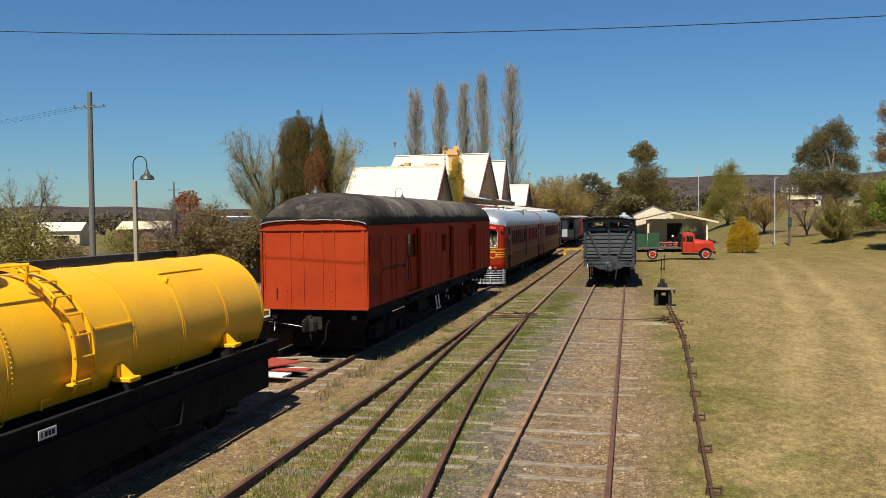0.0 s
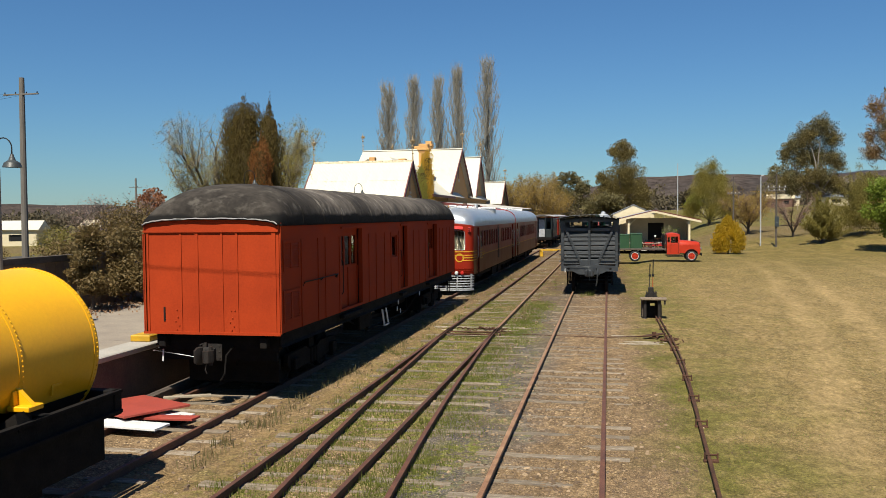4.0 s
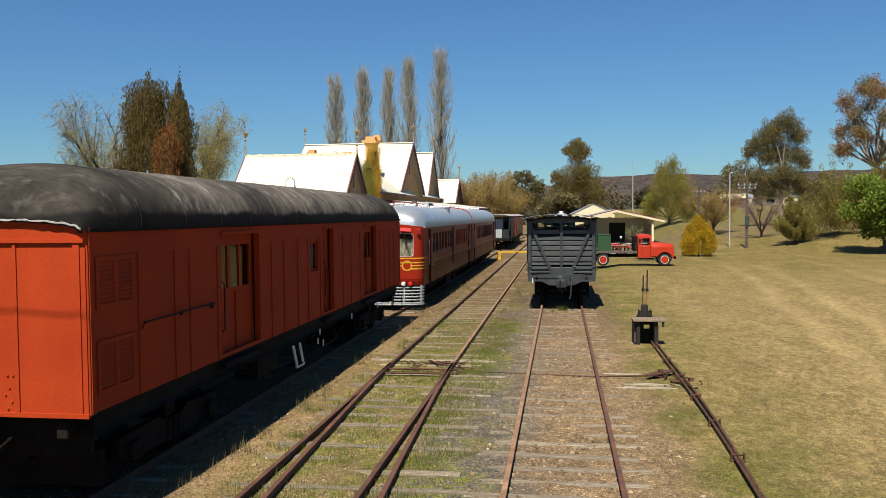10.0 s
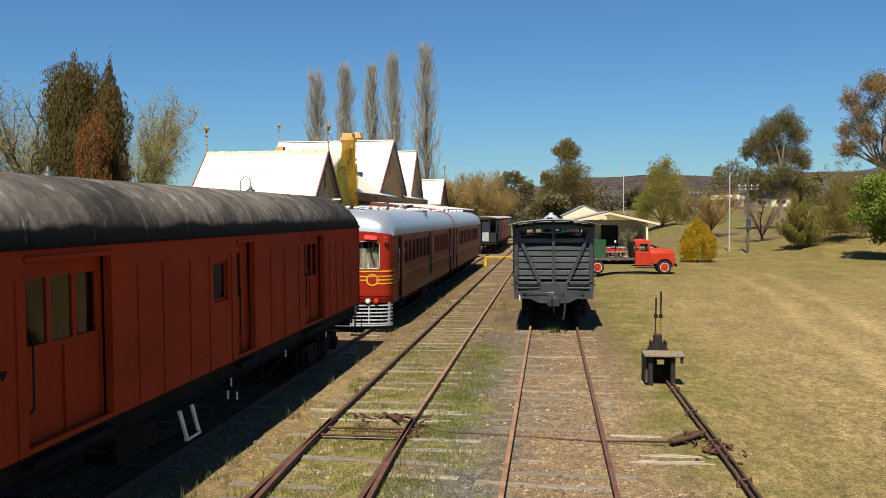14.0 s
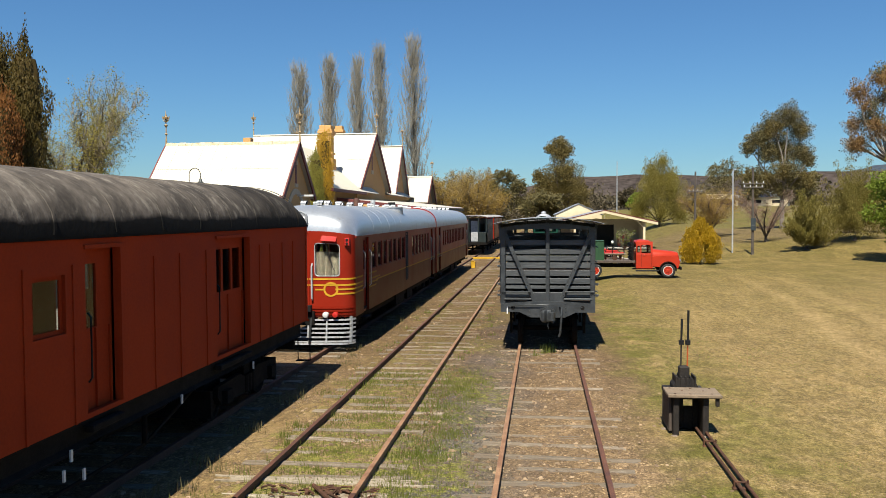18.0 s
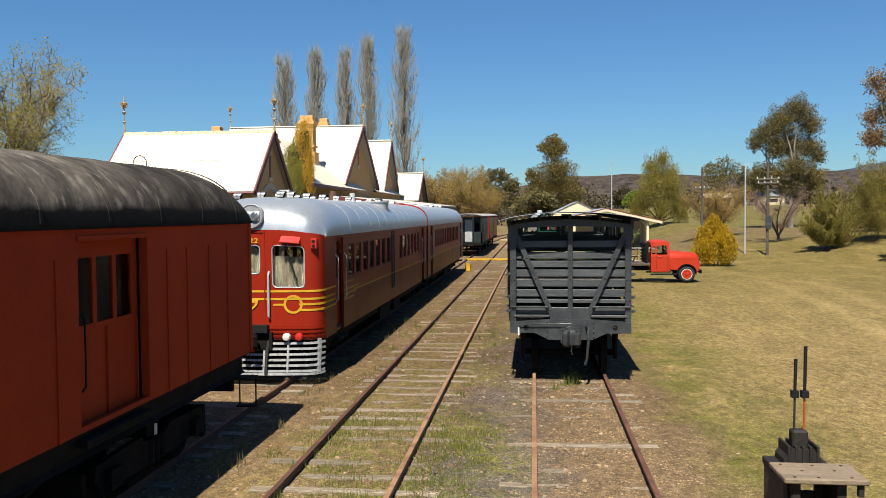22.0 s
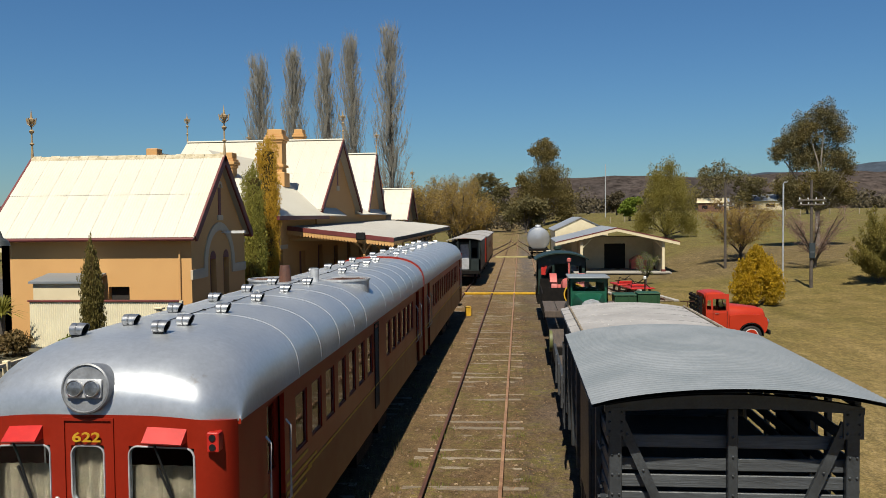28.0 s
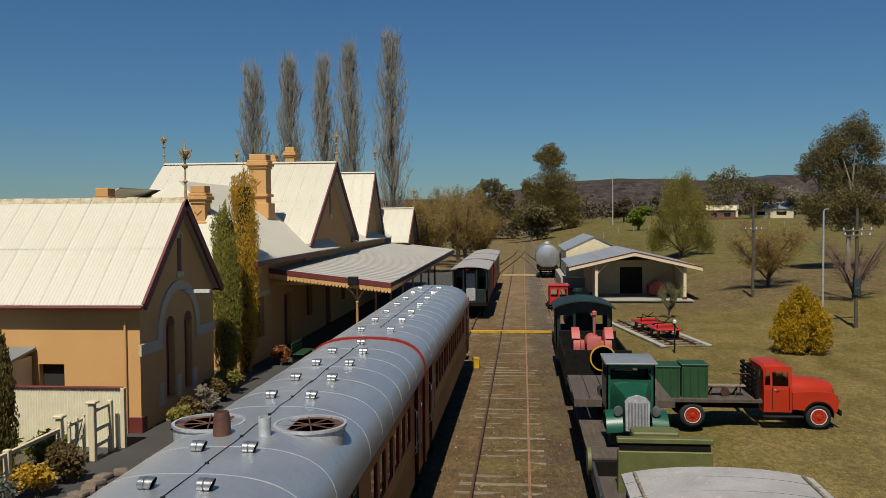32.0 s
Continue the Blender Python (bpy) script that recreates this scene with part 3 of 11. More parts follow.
# dark cinder strip between the tracks
ash = g_mix(g_range(g_noise(30, 3, 0.7), 0.42, 0.6), (0.055, 0.048, 0.045), (0.135, 0.116, 0.103))
ash = g_mix(g_math("MULTIPLY", g_range(sr2, 0.8, 0.84), g_range(sd2, 0.5, 0.36)), ash, (0.26, 0.198, 0.14))
dirt = g_mix(g_math("MULTIPLY", mid, g_range(g_noise(0.6, 5, 0.7), 0.34, 0.52, 0.6, 1.0)), dirt, ash)
# yellow green moss and low weeds in the main track and beside it
moss_w = g_math("MULTIPLY", g_range(g_noise(0.42, 4, 0.65), 0.38, 0.54), g_range(g_noise(5.5, 4, 0.7), 0.4, 0.56))
moss_z = g_math("MULTIPLY", g_range(xw, -5.2, -4.2), g_range(xw, -0.7, -1.5))
near_y = g_range(Y_, 120, 60)
moss = g_mix(g_range(g_noise(34, 3, 0.7), 0.42, 0.6), (0.082, 0.086, 0.016), (0.205, 0.19, 0.045))
dirt = g_mix(g_math("MULTIPLY", g_math("MULTIPLY", moss_w, moss_z), g_math("MULTIPLY", near_y, 0.92)), dirt, moss)
tan_w = g_math("MULTIPLY", g_range(xw, -6.4, -5.4), g_range(xw, -3.9, -4.7))
straw = g_mix(g_range(g_noise(28, 5, 0.85), 0.4, 0.62), (0.108, 0.0711, 0.0288), (0.255, 0.169, 0.0784))
dirt = g_mix(g_math("MULTIPLY", tan_w, g_range(g_noise(1.7, 5), 0.36, 0.58, 0.1, 0.8)), dirt, straw)
# mown lawn: broad patches, thatch, fine blades
grass = g_mix(g_range(g_noise(0.16, 6, 0.7), 0.4, 0.62), (0.234, 0.156, 0.0651), (0.186, 0.132, 0.0484))
grass = g_mix(g_range(g_noise(0.7, 6, 0.75), 0.48, 0.66), grass, (0.233, 0.15, 0.0625))
grass = g_mix(g_math("MULTIPLY", g_range(g_noise(1.7, 4, 0.6, (1.0, 0.55, 1)), 0.47, 0.62), 0.6), grass, (0.135, 0.0995, 0.0372))
grass = g_mix(g_math("MULTIPLY", g_range(g_noise(4.2, 4, 0.65, (1.0, 0.5, 1)), 0.5, 0.64), 0.6), grass, (0.314, 0.217, 0.113))
grass = g_mix(g_math("MULTIPLY", g_range(g_noise(8.5, 3, 0.65, (1.0, 0.65, 1)), 0.5, 0.66), 0.65), grass, (0.103, 0.0769, 0.0288))
grass = g_mix(g_math("MULTIPLY", g_range(g_noise(15, 3, 0.65, (1.0, 0.75, 1)), 0.5, 0.64), 0.65), grass, (0.342, 0.243, 0.132))
grass = g_mix(g_math("MULTIPLY", g_range(g_noise(29, 2, 0.6), 0.5, 0.66), 0.7), grass, (0.0874, 0.0634, 0.0251))
grass = g_mix(g_math("MULTIPLY", g_range(g_noise(47, 2, 0.6), 0.52, 0.66), 0.6), grass, (0.38, 0.272, 0.156))
# wheel tracks that curve across the lawn
arc_r = g_math("SQRT", g_math("ADD", g_math("POWER", g_math("ADD", X_, 290.0), 2.0), g_math("POWER", g_math("SUBTRACT", Y_, 81.0), 2.0)), 0)
arc_r = g_math("ADD", arc_r, g_math("MULTIPLY", g_math("SUBTRACT", g_noise(0.12, 3), 0.5), 1.2))
for rad in (300.9, 302.7, 307.0, 308.8):
    off = g_math("ABSOLUTE", g_math("SUBTRACT", arc_r, rad), 0)
    grass = g_mix(g_math("MULTIPLY", g_range(off, 0.6, 0.1), g_range(g_noise(0.9, 5, 0.7), 0.35, 0.6, 0.35, 0.9)), grass, (0.315, 0.217, 0.108))
gr_w = g_math("MULTIPLY", g_range(g_noise(0.5, 6, 0.72), 0.38, 0.54), g_range(xw, 5.0, 2.4))
green = g_mix(g_range(g_noise(26, 5, 0.85), 0.4, 0.62), (0.066, 0.0621, 0.0139), (0.172, 0.147, 0.041))
grass = g_mix(g_math("MULTIPLY", gr_w, 0.95), grass, green)
lush = g_mix(g_range(g_noise(0.22, 6, 0.7), 0.42, 0.6), (0.098, 0.077, 0.0195), (0.166, 0.115, 0.039))
lush = g_mix(g_math("MULTIPLY", g_range(g_noise(2.4, 7, 0.85, (1.0, 0.6, 1)), 0.5, 0.62), 0.7), lush, (0.0651, 0.0595, 0.0164))
lush = g_mix(g_math("MULTIPLY", g_range(g_noise(0.55, 5, 0.75, (1.0, 0.45, 1)), 0.5, 0.62), 0.65), lush, (0.187, 0.131, 0.0545))
lush = g_mix(g_math("MULTIPLY", g_range(g_noise(14, 6, 0.88), 0.5, 0.61), 0.55), lush, (0.19, 0.15, 0.053))
grass = g_mix(g_range(Y_, 44, 74, 0, 0.8), grass, lush)
far_f = g_range(Y_, 92, 140)
field = g_mix(g_range(g_noise(0.05, 6, 0.7), 0.4, 0.62), (0.128, 0.112, 0.034), (0.15, 0.112, 0.046))
field = g_mix(g_range(g_noise(0.7, 6, 0.75), 0.48, 0.66), field, (0.076, 0.0514, 0.0205))
grass = g_mix(far_f, grass, field)
# a band of rough dry grass along the paddock's edge
rough_w = g_math("MULTIPLY", g_math("MULTIPLY", g_range(Y_, 99, 104), g_range(Y_, 128, 121)), g_range(g_noise(0.25, 5, 0.7), 0.3, 0.5, 0.35, 1.0))
rough_g = g_mix(g_range(g_noise(1.6, 6, 0.8), 0.4, 0.6), (0.17, 0.12, 0.062), (0.10, 0.072, 0.034))
grass = g_mix(rough_w, grass, rough_g)
side = g_range(xw, 1.3, 2.3)
left = g_range(X_, -14.0, -18.0)
cinder = g_math("MULTIPLY", g_range(Y_, 33, 46), g_math("MULTIPLY", g_range(Y_, 115, 80, 0.25, 1.0), g_range(g_noise(0.8, 5), 0.3, 0.6, 0.4, 0.8)))
soot = g_mix(g_range(g_noise(26, 5, 0.85), 0.42, 0.62), (0.058, 0.0345, 0.0185), (0.112, 0.068, 0.035))
dirt = g_mix(cinder, dirt, soot)
rank = g_math("MULTIPLY", g_range(Y_, 130, 190), g_range(g_noise(0.4, 5), 0.4, 0.6))
both = g_math("MAXIMUM", g_math("MAXIMUM", side, left), rank)
tint = n_.new("ShaderNodeMix")
tint.data_type, tint.blend_type = "RGBA", "MULTIPLY"
tint.inputs["Factor"].default_value = 1.0
tint.inputs["B"].default_value = (0.875, 0.893, 0.82, 1)
l_.new(grass, tint.inputs["A"])
tot = g_mix(both, dirt, tint.outputs["Result"])
# clumps, bare patches and grain that lighten and darken everything alike
tone = g_range(g_noise(6.5, 4, 0.7, (1.0, 0.55, 1)), 0.36, 0.64, 0.74, 1.26)
tone = g_math("MULTIPLY", tone, g_range(g_noise(0.9, 5, 0.7, (1.0, 0.4, 1)), 0.36, 0.64, 0.86, 1.12))
tone = g_math("MULTIPLY", tone, g_range(g_noise(22, 3, 0.7), 0.34, 0.66, 0.72, 1.28))
sc_ = n_.new("ShaderNodeVectorMath")
sc_.operation = "SCALE"
l_.new(tot, sc_.inputs[0])
l_.new(tone, sc_.inputs["Scale"])
tot = sc_.outputs[0]
l_.new(tot, p_.inputs["Base Color"])
p_.inputs["Roughness"].default_value = 0.95
p_.inputs["Specular IOR Level"].default_value = 0.12
bp_ = n_.new("ShaderNodeBump")
bp_.inputs["Strength"].default_value = 0.8
bp_.inputs["Distance"].default_value = 0.045
l_.new(g_math("ADD", g_noise(26, 4, 0.7), g_math("MULTIPLY", g_range(sd1, 0.5, 0.1), g_math("MULTIPLY", g_range(sr1, 0.66, 0.72), 0.6))), bp_.inputs["Height"])
l_.new(bp_.outputs[0], p_.inputs["Normal"])

ground = raw("ground", gv.tolist(), gf.tolist(), M_GROUND, smooth=True)
tagged(ground, "rail yard ground of gravelly dirt and dry mown grass", "ground", kind="structure")

# ---- distant hills ----
M_HILL = mat("forested_hill", (0.064, 0.0492, 0.0425), 1.0, col2=(0.0328, 0.0287, 0.0281), scale=0.02, fine=0.14, var=0.7, grain=0.6, bump=0, spec=0.0, dirt=(0.0861, 0.0689, 0.0493), dirt_at=0.7)
# the haze of distance is mixed into this hill's blue base colour
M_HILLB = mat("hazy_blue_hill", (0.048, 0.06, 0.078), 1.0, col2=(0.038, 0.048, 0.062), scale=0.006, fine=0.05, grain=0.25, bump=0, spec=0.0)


def hill(name, x0, x1, y, top, depth, seed, material, label, taper=0.3, vary=0.5):
    vs, fs = [], []
    nu, nv = 90, 8
    for j in range(nv + 1):
        for i in range(nu + 1):
            u = i / nu
            x = x0 + (x1 - x0) * u
            prof = 1 - 0.76 * vary + vary * noise.noise(Vector((u * 3.3 + seed, seed, 0))) + 0.14 * noise.noise(Vector((u * 13, seed + 3, 0))) + 0.03 * noise.noise(Vector((u * 70, seed + 3, 0)))
            edge = min(1, u / taper, (1 - u) / taper)
            v = j / nv
            vs.append((x, y + depth * v, -6 + (top * prof * edge + 6) * math.sin(v * math.pi / 2) ** 0.7))
    for j in range(nv):
        for i in range(nu):
            a = j * (nu + 1) + i
            fs.append((a, a + 1, a + nu + 2, a + nu + 1))
    return tagged(raw(name, vs, fs, material, smooth=True), label, "hill", kind="structure")


hill("hill_north_east", -150, 1700, 800, 54, 150, 2.0, M_HILL, "low forested brown hill on the horizon", 0.1, 0.14)
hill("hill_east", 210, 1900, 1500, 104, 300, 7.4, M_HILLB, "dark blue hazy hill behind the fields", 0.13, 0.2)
hill("hill_north_west", -1900, -250, 1400, 42, 300, 4.3, M_HILL, "low wooded hill beyond the town", 0.15)
hill("hill_north", -700, 300, 1700, 50, 300, 9.1, M_HILL, "low dark hill behind the station", 0.2)

# ---- rails ----
T1X, T2L, T3X = -6.68, -4.05, 0.0
G = 0.7525


def rail_profile(w=0.036):
    return [(-0.06, -0.16), (0.06, -0.16), (0.06, -0.145), (0.012, -0.13), (0.012, -0.042), (w, -0.036), (w, -0.004), (w - 0.006, 0), (-w + 0.006, 0), (-w, -0.004), (-w, -0.036), (-0.012, -0.042), (-0.012, -0.13), (-0.06, -0.145)]


def rail(parent, fx, y0, y1, material, step=6.0, name="rail"):
    bm = B()
    ys = span(y0, y1, max(1, int((y1 - y0) / step)))
    prof = rail_profile()
    loft(bm, [[(fx(y) + p[0], y, p[1]) for p in prof] for y in ys])
    bmesh.ops.recalc_face_normals(bm, faces=bm.faces[:])
    return part(name, bm, material, parent, smooth=False)


def join(y, y0, y1, dx):
    """Sideways shift of a track that swings over to meet its neighbour."""
    return dx * float(sstep(y0, y1, y))


track_1 = thing("railway_track", (T1X, 0, 0), "rusty platform road track on grey timber sleepers", "railway track", "tracks of the yard")
track_2 = thing("railway_track", (-3.31, 0, 0), "rusty main track on weathered sleepers among weeds", "railway track", "tracks of the yard")
track_3 = thing("railway_track", (T3X, 0, 0), "rusty siding track on half-buried timber sleepers", "railway track", "tracks of the yard")
turnout = thing("railway_turnout", (-3.31, 0, 0), "rusty diverging turnout rails with tapered point blades", "railway turnout")
for s in (-G, G):
    rail(track_1, lambda y: s + join(y, 126, 205, T2L + 0.74 - T1X), -40, 205, M_RUST, 6)
rail(track_2, lambda y: -0.74, -40, 300, M_RUST)
rail(track_2, lambda y: 0.74, -40, 30.8, M_RUST)
rail(track_2, lambda y: 0.74, 30.81, 300, M_RAILTOP)
rail(track_3, lambda y: -G - join(y, 135, 215, 3.31), -40, 215, M_RAILTOP, 6)
rail(track_3, lambda y: G - join(y, 135, 215, 3.31), -40, 215, M_RUST, 6)


def diverge(y):
    d = max(0.0, 30.7 - y)
    return 0.0021 * d * d + 0.006 * d


rail(turnout, lambda y: -0.74 + 0.075 * (1 - sstep(24, 31, y)) + diverge(y), 5, 30.5, M_RUST, 1.5, "point_blade")
rail(turnout, lambda y: 0.74 + 0.06 * (1 - sstep(24, 31, y)) + diverge(y), 5, 30.6, M_RUST, 1.5, "point_blade")
bm = B()
for y in (30.1, 29.6):
    cyl(bm, (-0.85, y, -0.06), (0.9, y, -0.06), 0.022, 8)
cyl(bm, (0.1, 31.2, -0.05), (0.5, 30.6, -0.05), 0.03, 8)
part("stretcher_bar", bm, M_RODRUST, turnout, "rusty point stretcher bars")
# ---- foliage builders ----


def leaf_mesh(name, pts, size, material, parent, seed, up=0.0, aspect=0.55, label="", kind=""):
    """Many small diamond leaves at the given points; up tips them towards the vertical."""
    r = np.random.default_rng(seed)
    n = len(pts)
    a = r.normal(size=(n, 3))
    a[:, 2] += up * 3.0
    a /= np.linalg.norm(a, axis=1, keepdims=True)
    b = np.cross(a, r.normal(size=(n, 3)))
    b /= np.linalg.norm(b, axis=1, keepdims=True)
    s = size * r.uniform(0.55, 1.35, (n, 1))
    v = np.stack([pts - a * s, pts + b * s * aspect, pts + a * s, pts - b * s * aspect], 1).reshape(-1, 3)
    me = bpy.data.meshes.new(name)
    me.from_pydata(v.tolist(), [], np.arange(4 * n).reshape(-1, 4).tolist())
    me.materials.append(material)
    ob = new(name, me)
    ob.parent = parent
    if label:
        ob["label"] = label
    if kind:
        ob["kind"] = kind
    return ob


def clump_points(clumps, per, seed, shell=0.55):
    """Points scattered in the outer part of ellipsoid clumps (x, y, z, rx, ry, rz)."""
    r = np.random.default_rng(seed)
    out = []
    vol = np.array([c[3] * c[5] for c in clumps])
    cnt = np.maximum(8, (per * vol / vol.sum()).astype(int))
    for c, k in zip(clumps, cnt):
        d = r.normal(size=(k, 3))
        d /= np.linalg.norm(d, axis=1, keepdims=True)
        rad = (shell + (1 - shell) * r.random((k, 1))) * (1 + 0.16 * np.sin(d[:, :1] * 7 + c[0]) + 0.14 * np.sin(d[:, 2:] * 9 + c[1]))
        out.append(np.array(c[:3]) + d * rad * np.array(c[3:6]))
    return np.concatenate(out)


def limb(bm, p0, p1, r0, r1, bend, n=5, sides=6, seed=0):
    rr = random.Random(seed)
    p0, p1 = Vector(p0), Vector(p1)
    pts, rad = [], []
    off = Vector((rr.uniform(-1, 1), rr.uniform(-1, 1), rr.uniform(-0.3, 0.6))) * bend
    for i in range(n + 1):
        t = i / n
        pts.append(p0.lerp(p1, t) + off * math.sin(t * math.pi))
        rad.append(r0 + (r1 - r0) * t)
    tube(bm, pts, rad, sides)
    return pts


def twig_mesh(name, segs, material, parent, label=""):
    """Thin three-sided tapering twigs from a list of (start, end, radius)."""
    v, f = [], []
    for a, b, r in segs:
        a, b = Vector(a), Vector(b)
        u, w = frame_of(b - a)
        k = len(v)
        v += [a + u * r, a + (w * 0.87 - u * 0.5) * r, a - (w * 0.87 + u * 0.5) * r, b]
        f += [(k, k + 1, k + 3), (k + 1, k + 2, k + 3), (k + 2, k, k + 3)]
    ob = raw(name, [tuple(p) for p in v], f, material, parent)
    if label:
        ob["label"] = label
    return ob


def poplar(x, y, h, w, seed):
    t = thing("poplar_tree", (x, y, float(height(x, y))), "tall bare Lombardy poplar with grey upright branches", "tree", "row of poplars")
    r = random.Random(seed)
    bm = B()
    limb(bm, (0, 0, -0.3), (0, 0, h * 0.97), 0.42, 0.05, 0.4, 8, 8, seed)
    part("trunk", bm, M_BARK, t)
    segs = []
    for i in range(270):
        z0 = h * (0.12 + 0.84 * (i / 270) ** 0.9)
        a = r.uniform(0, math.tau)
        f = z0 / h
        spread = w * (0.35 + 0.65 * math.sin(min(1, f * 1.25) * math.pi * 0.62)) * (1.08 - f) ** 0.45 * r.uniform(0.35, 1.1)
        ln = h * r.uniform(0.1, 0.2) * (1.1 - 0.45 * f)
        p0 = Vector((0, 0, z0))
        p1 = Vector((math.cos(a) * spread * 0.75, math.sin(a) * spread * 0.75, z0 + ln * 0.5))
        p2 = Vector((math.cos(a) * spread, math.sin(a) * spread, min(h * 1.02, z0 + ln)))
        segs += [(p0, p1, 0.06), (p1, p2, 0.04)]
        for k in range(11):
            q = p0.lerp(p1, r.uniform(0.4, 1)) if k < 5 else p1.lerp(p2, r.random())
            e = q + Vector((r.gauss(0, 0.42), r.gauss(0, 0.42), r.uniform(0.7, 2.1)))
            segs.append((q, e, 0.021))
    twig_mesh("crown", segs, M_POPTWIG, t, "bare upright twigs")
    return t


def bare_tree(x, y, h, w, seed, label, material=None, leaf=None, n_leaf=0, size=0.12, name="bare_tree", z=None, fork=0.28):
    t = thing(name, (x, y, float(height(x, y)) if z is None else z), label, "tree")
    r = random.Random(seed)
    bm = B()
    segs, tips = [], []
    limb(bm, (0, 0, -0.2), (0, 0, h * fork), 0.035 * h, 0.028 * h, 0.1, 4, 8, seed)
    for i in range(7):
        a = i / 7 * math.tau + r.uniform(-0.3, 0.3)
        e = Vector((math.cos(a) * w * r.uniform(0.35, 0.75), math.sin(a) * w * r.uniform(0.35, 0.75), h * r.uniform(0.6, 0.9)))
        pts = limb(bm, (0, 0, h * r.uniform(fork * 0.64, fork)), e, 0.018 * h, 0.006 * h, 0.08 * h, 5, 5, seed + i)
        for k in range(26):
            q = pts[r.randint(1, 5)]
            d = Vector((q.x, q.y, 0)).normalized() if q.length > 0.1 else Vector((1, 0, 0))
            e2 = q + Vector((d.x * w * r.uniform(0, 0.4) + r.gauss(0, 0.12 * w), d.y * w * r.uniform(0, 0.4) + r.gauss(0, 0.12 * w), h * r.uniform(0.05, 0.3)))
            out = math.sqrt((e2.x / w) ** 2 + (e2.y / w) ** 2 + ((e2.z - 0.62 * h) / (0.52 * h)) ** 2) / 1.15
            if out > 0.95:
                e2 = Vector((e2.x / out, e2.y / out, 0.62 * h + (e2.z - 0.62 * h) / out))
            segs.append((q, e2, 0.004 * h))
            for _ in range(18):
                q2 = q.lerp(e2, r.uniform(0.2, 1))
                e3 = q2 + Vector((r.gauss(0, 0.09 * w), r.gauss(0, 0.09 * w), r.uniform(-0.05, 0.09) * h))
                out = math.sqrt((e3.x / w) ** 2 + (e3.y / w) ** 2 + ((e3.z - 0.62 * h) / (0.52 * h)) ** 2) / 1.15
                if out > 1:
                    e3 = Vector((e3.x / out, e3.y / out, 0.62 * h + (e3.z - 0.62 * h) / out))
                segs.append((q2, e3, 0.0018 * h))
                tips.append(e3)
    part("trunk", bm, M_BARK, t)
    twig_mesh("crown", segs, material or M_TWIG, t)
    if leaf:
        rg = np.random.default_rng(seed)
        tp = np.array([tuple(p) for p in tips])
        pts = tp[rg.integers(0, len(tp), n_leaf)] + rg.normal(0, 0.028 * w, (n_leaf, 3))
        leaf_mesh("leaves", pts, size, leaf, t, seed)
    return t


def leafy_tree(name, x, y, h, clumps, seed, leaf, label, n_leaf, size, bark=None, trunk_r=0.25, z=None, up=0.0, limbs=True, leaf2=None, category="tree", group="", shell=0.55, aspect=0.55):
    """A trunk with a limb to every clump of the crown, and leaves in the clumps."""
    t = thing(name, (x, y, float(height(x, y)) if z is None else z), label, category, group)
    bm = B()
    low = min(c[2] - c[5] * 0.6 for c in clumps)
    fork = max(0.25, min(low, h * 0.4))
    limb(bm, (0, 0, -0.3), (0, 0, fork), trunk_r, trunk_r * 0.75, 0.08 * fork, 4, 8, seed)
    if limbs:
        for i, c in enumerate(clumps):
            limb(bm, (0, 0, fork * 0.93), (c[0], c[1], c[2]), trunk_r * 0.5, trunk_r * 0.1, 0.08 * h, 5, 5, seed + i)
    part("trunk", bm, bark or M_BARK, t)
    pts = clump_points(clumps, n_leaf, seed, shell)
    pts = pts[pts[:, 2] > 0.02]
    if leaf2:
        k = (np.sin(pts[:, 0] * 1.7 + seed) + np.sin(pts[:, 2] * 1.3)) > 0.55
        leaf_mesh("crown", pts[~k], size, leaf, t, seed, up, aspect)
        leaf_mesh("crown", pts[k], size, leaf2, t, seed + 1, up, aspect, label="browned part of the foliage")
    else:
        leaf_mesh("crown", pts, size, leaf, t, seed, up, aspect)
    return t


def rand_clumps(n, w, h0, h1, r0, r1, seed, flat=0.8):
    r = random.Random(seed)
    out = []
    for i in range(n):
        a, d, z = r.uniform(0, math.tau), w * math.sqrt(r.random()), r.uniform(h0, h1)
        q = r.uniform(r0, r1)
        k = 1 - 0.55 * abs((z - h0) / (h1 - h0) - 0.4)
        out.append((math.cos(a) * d * k, math.sin(a) * d * k, z, q, q, q * flat))
    return out


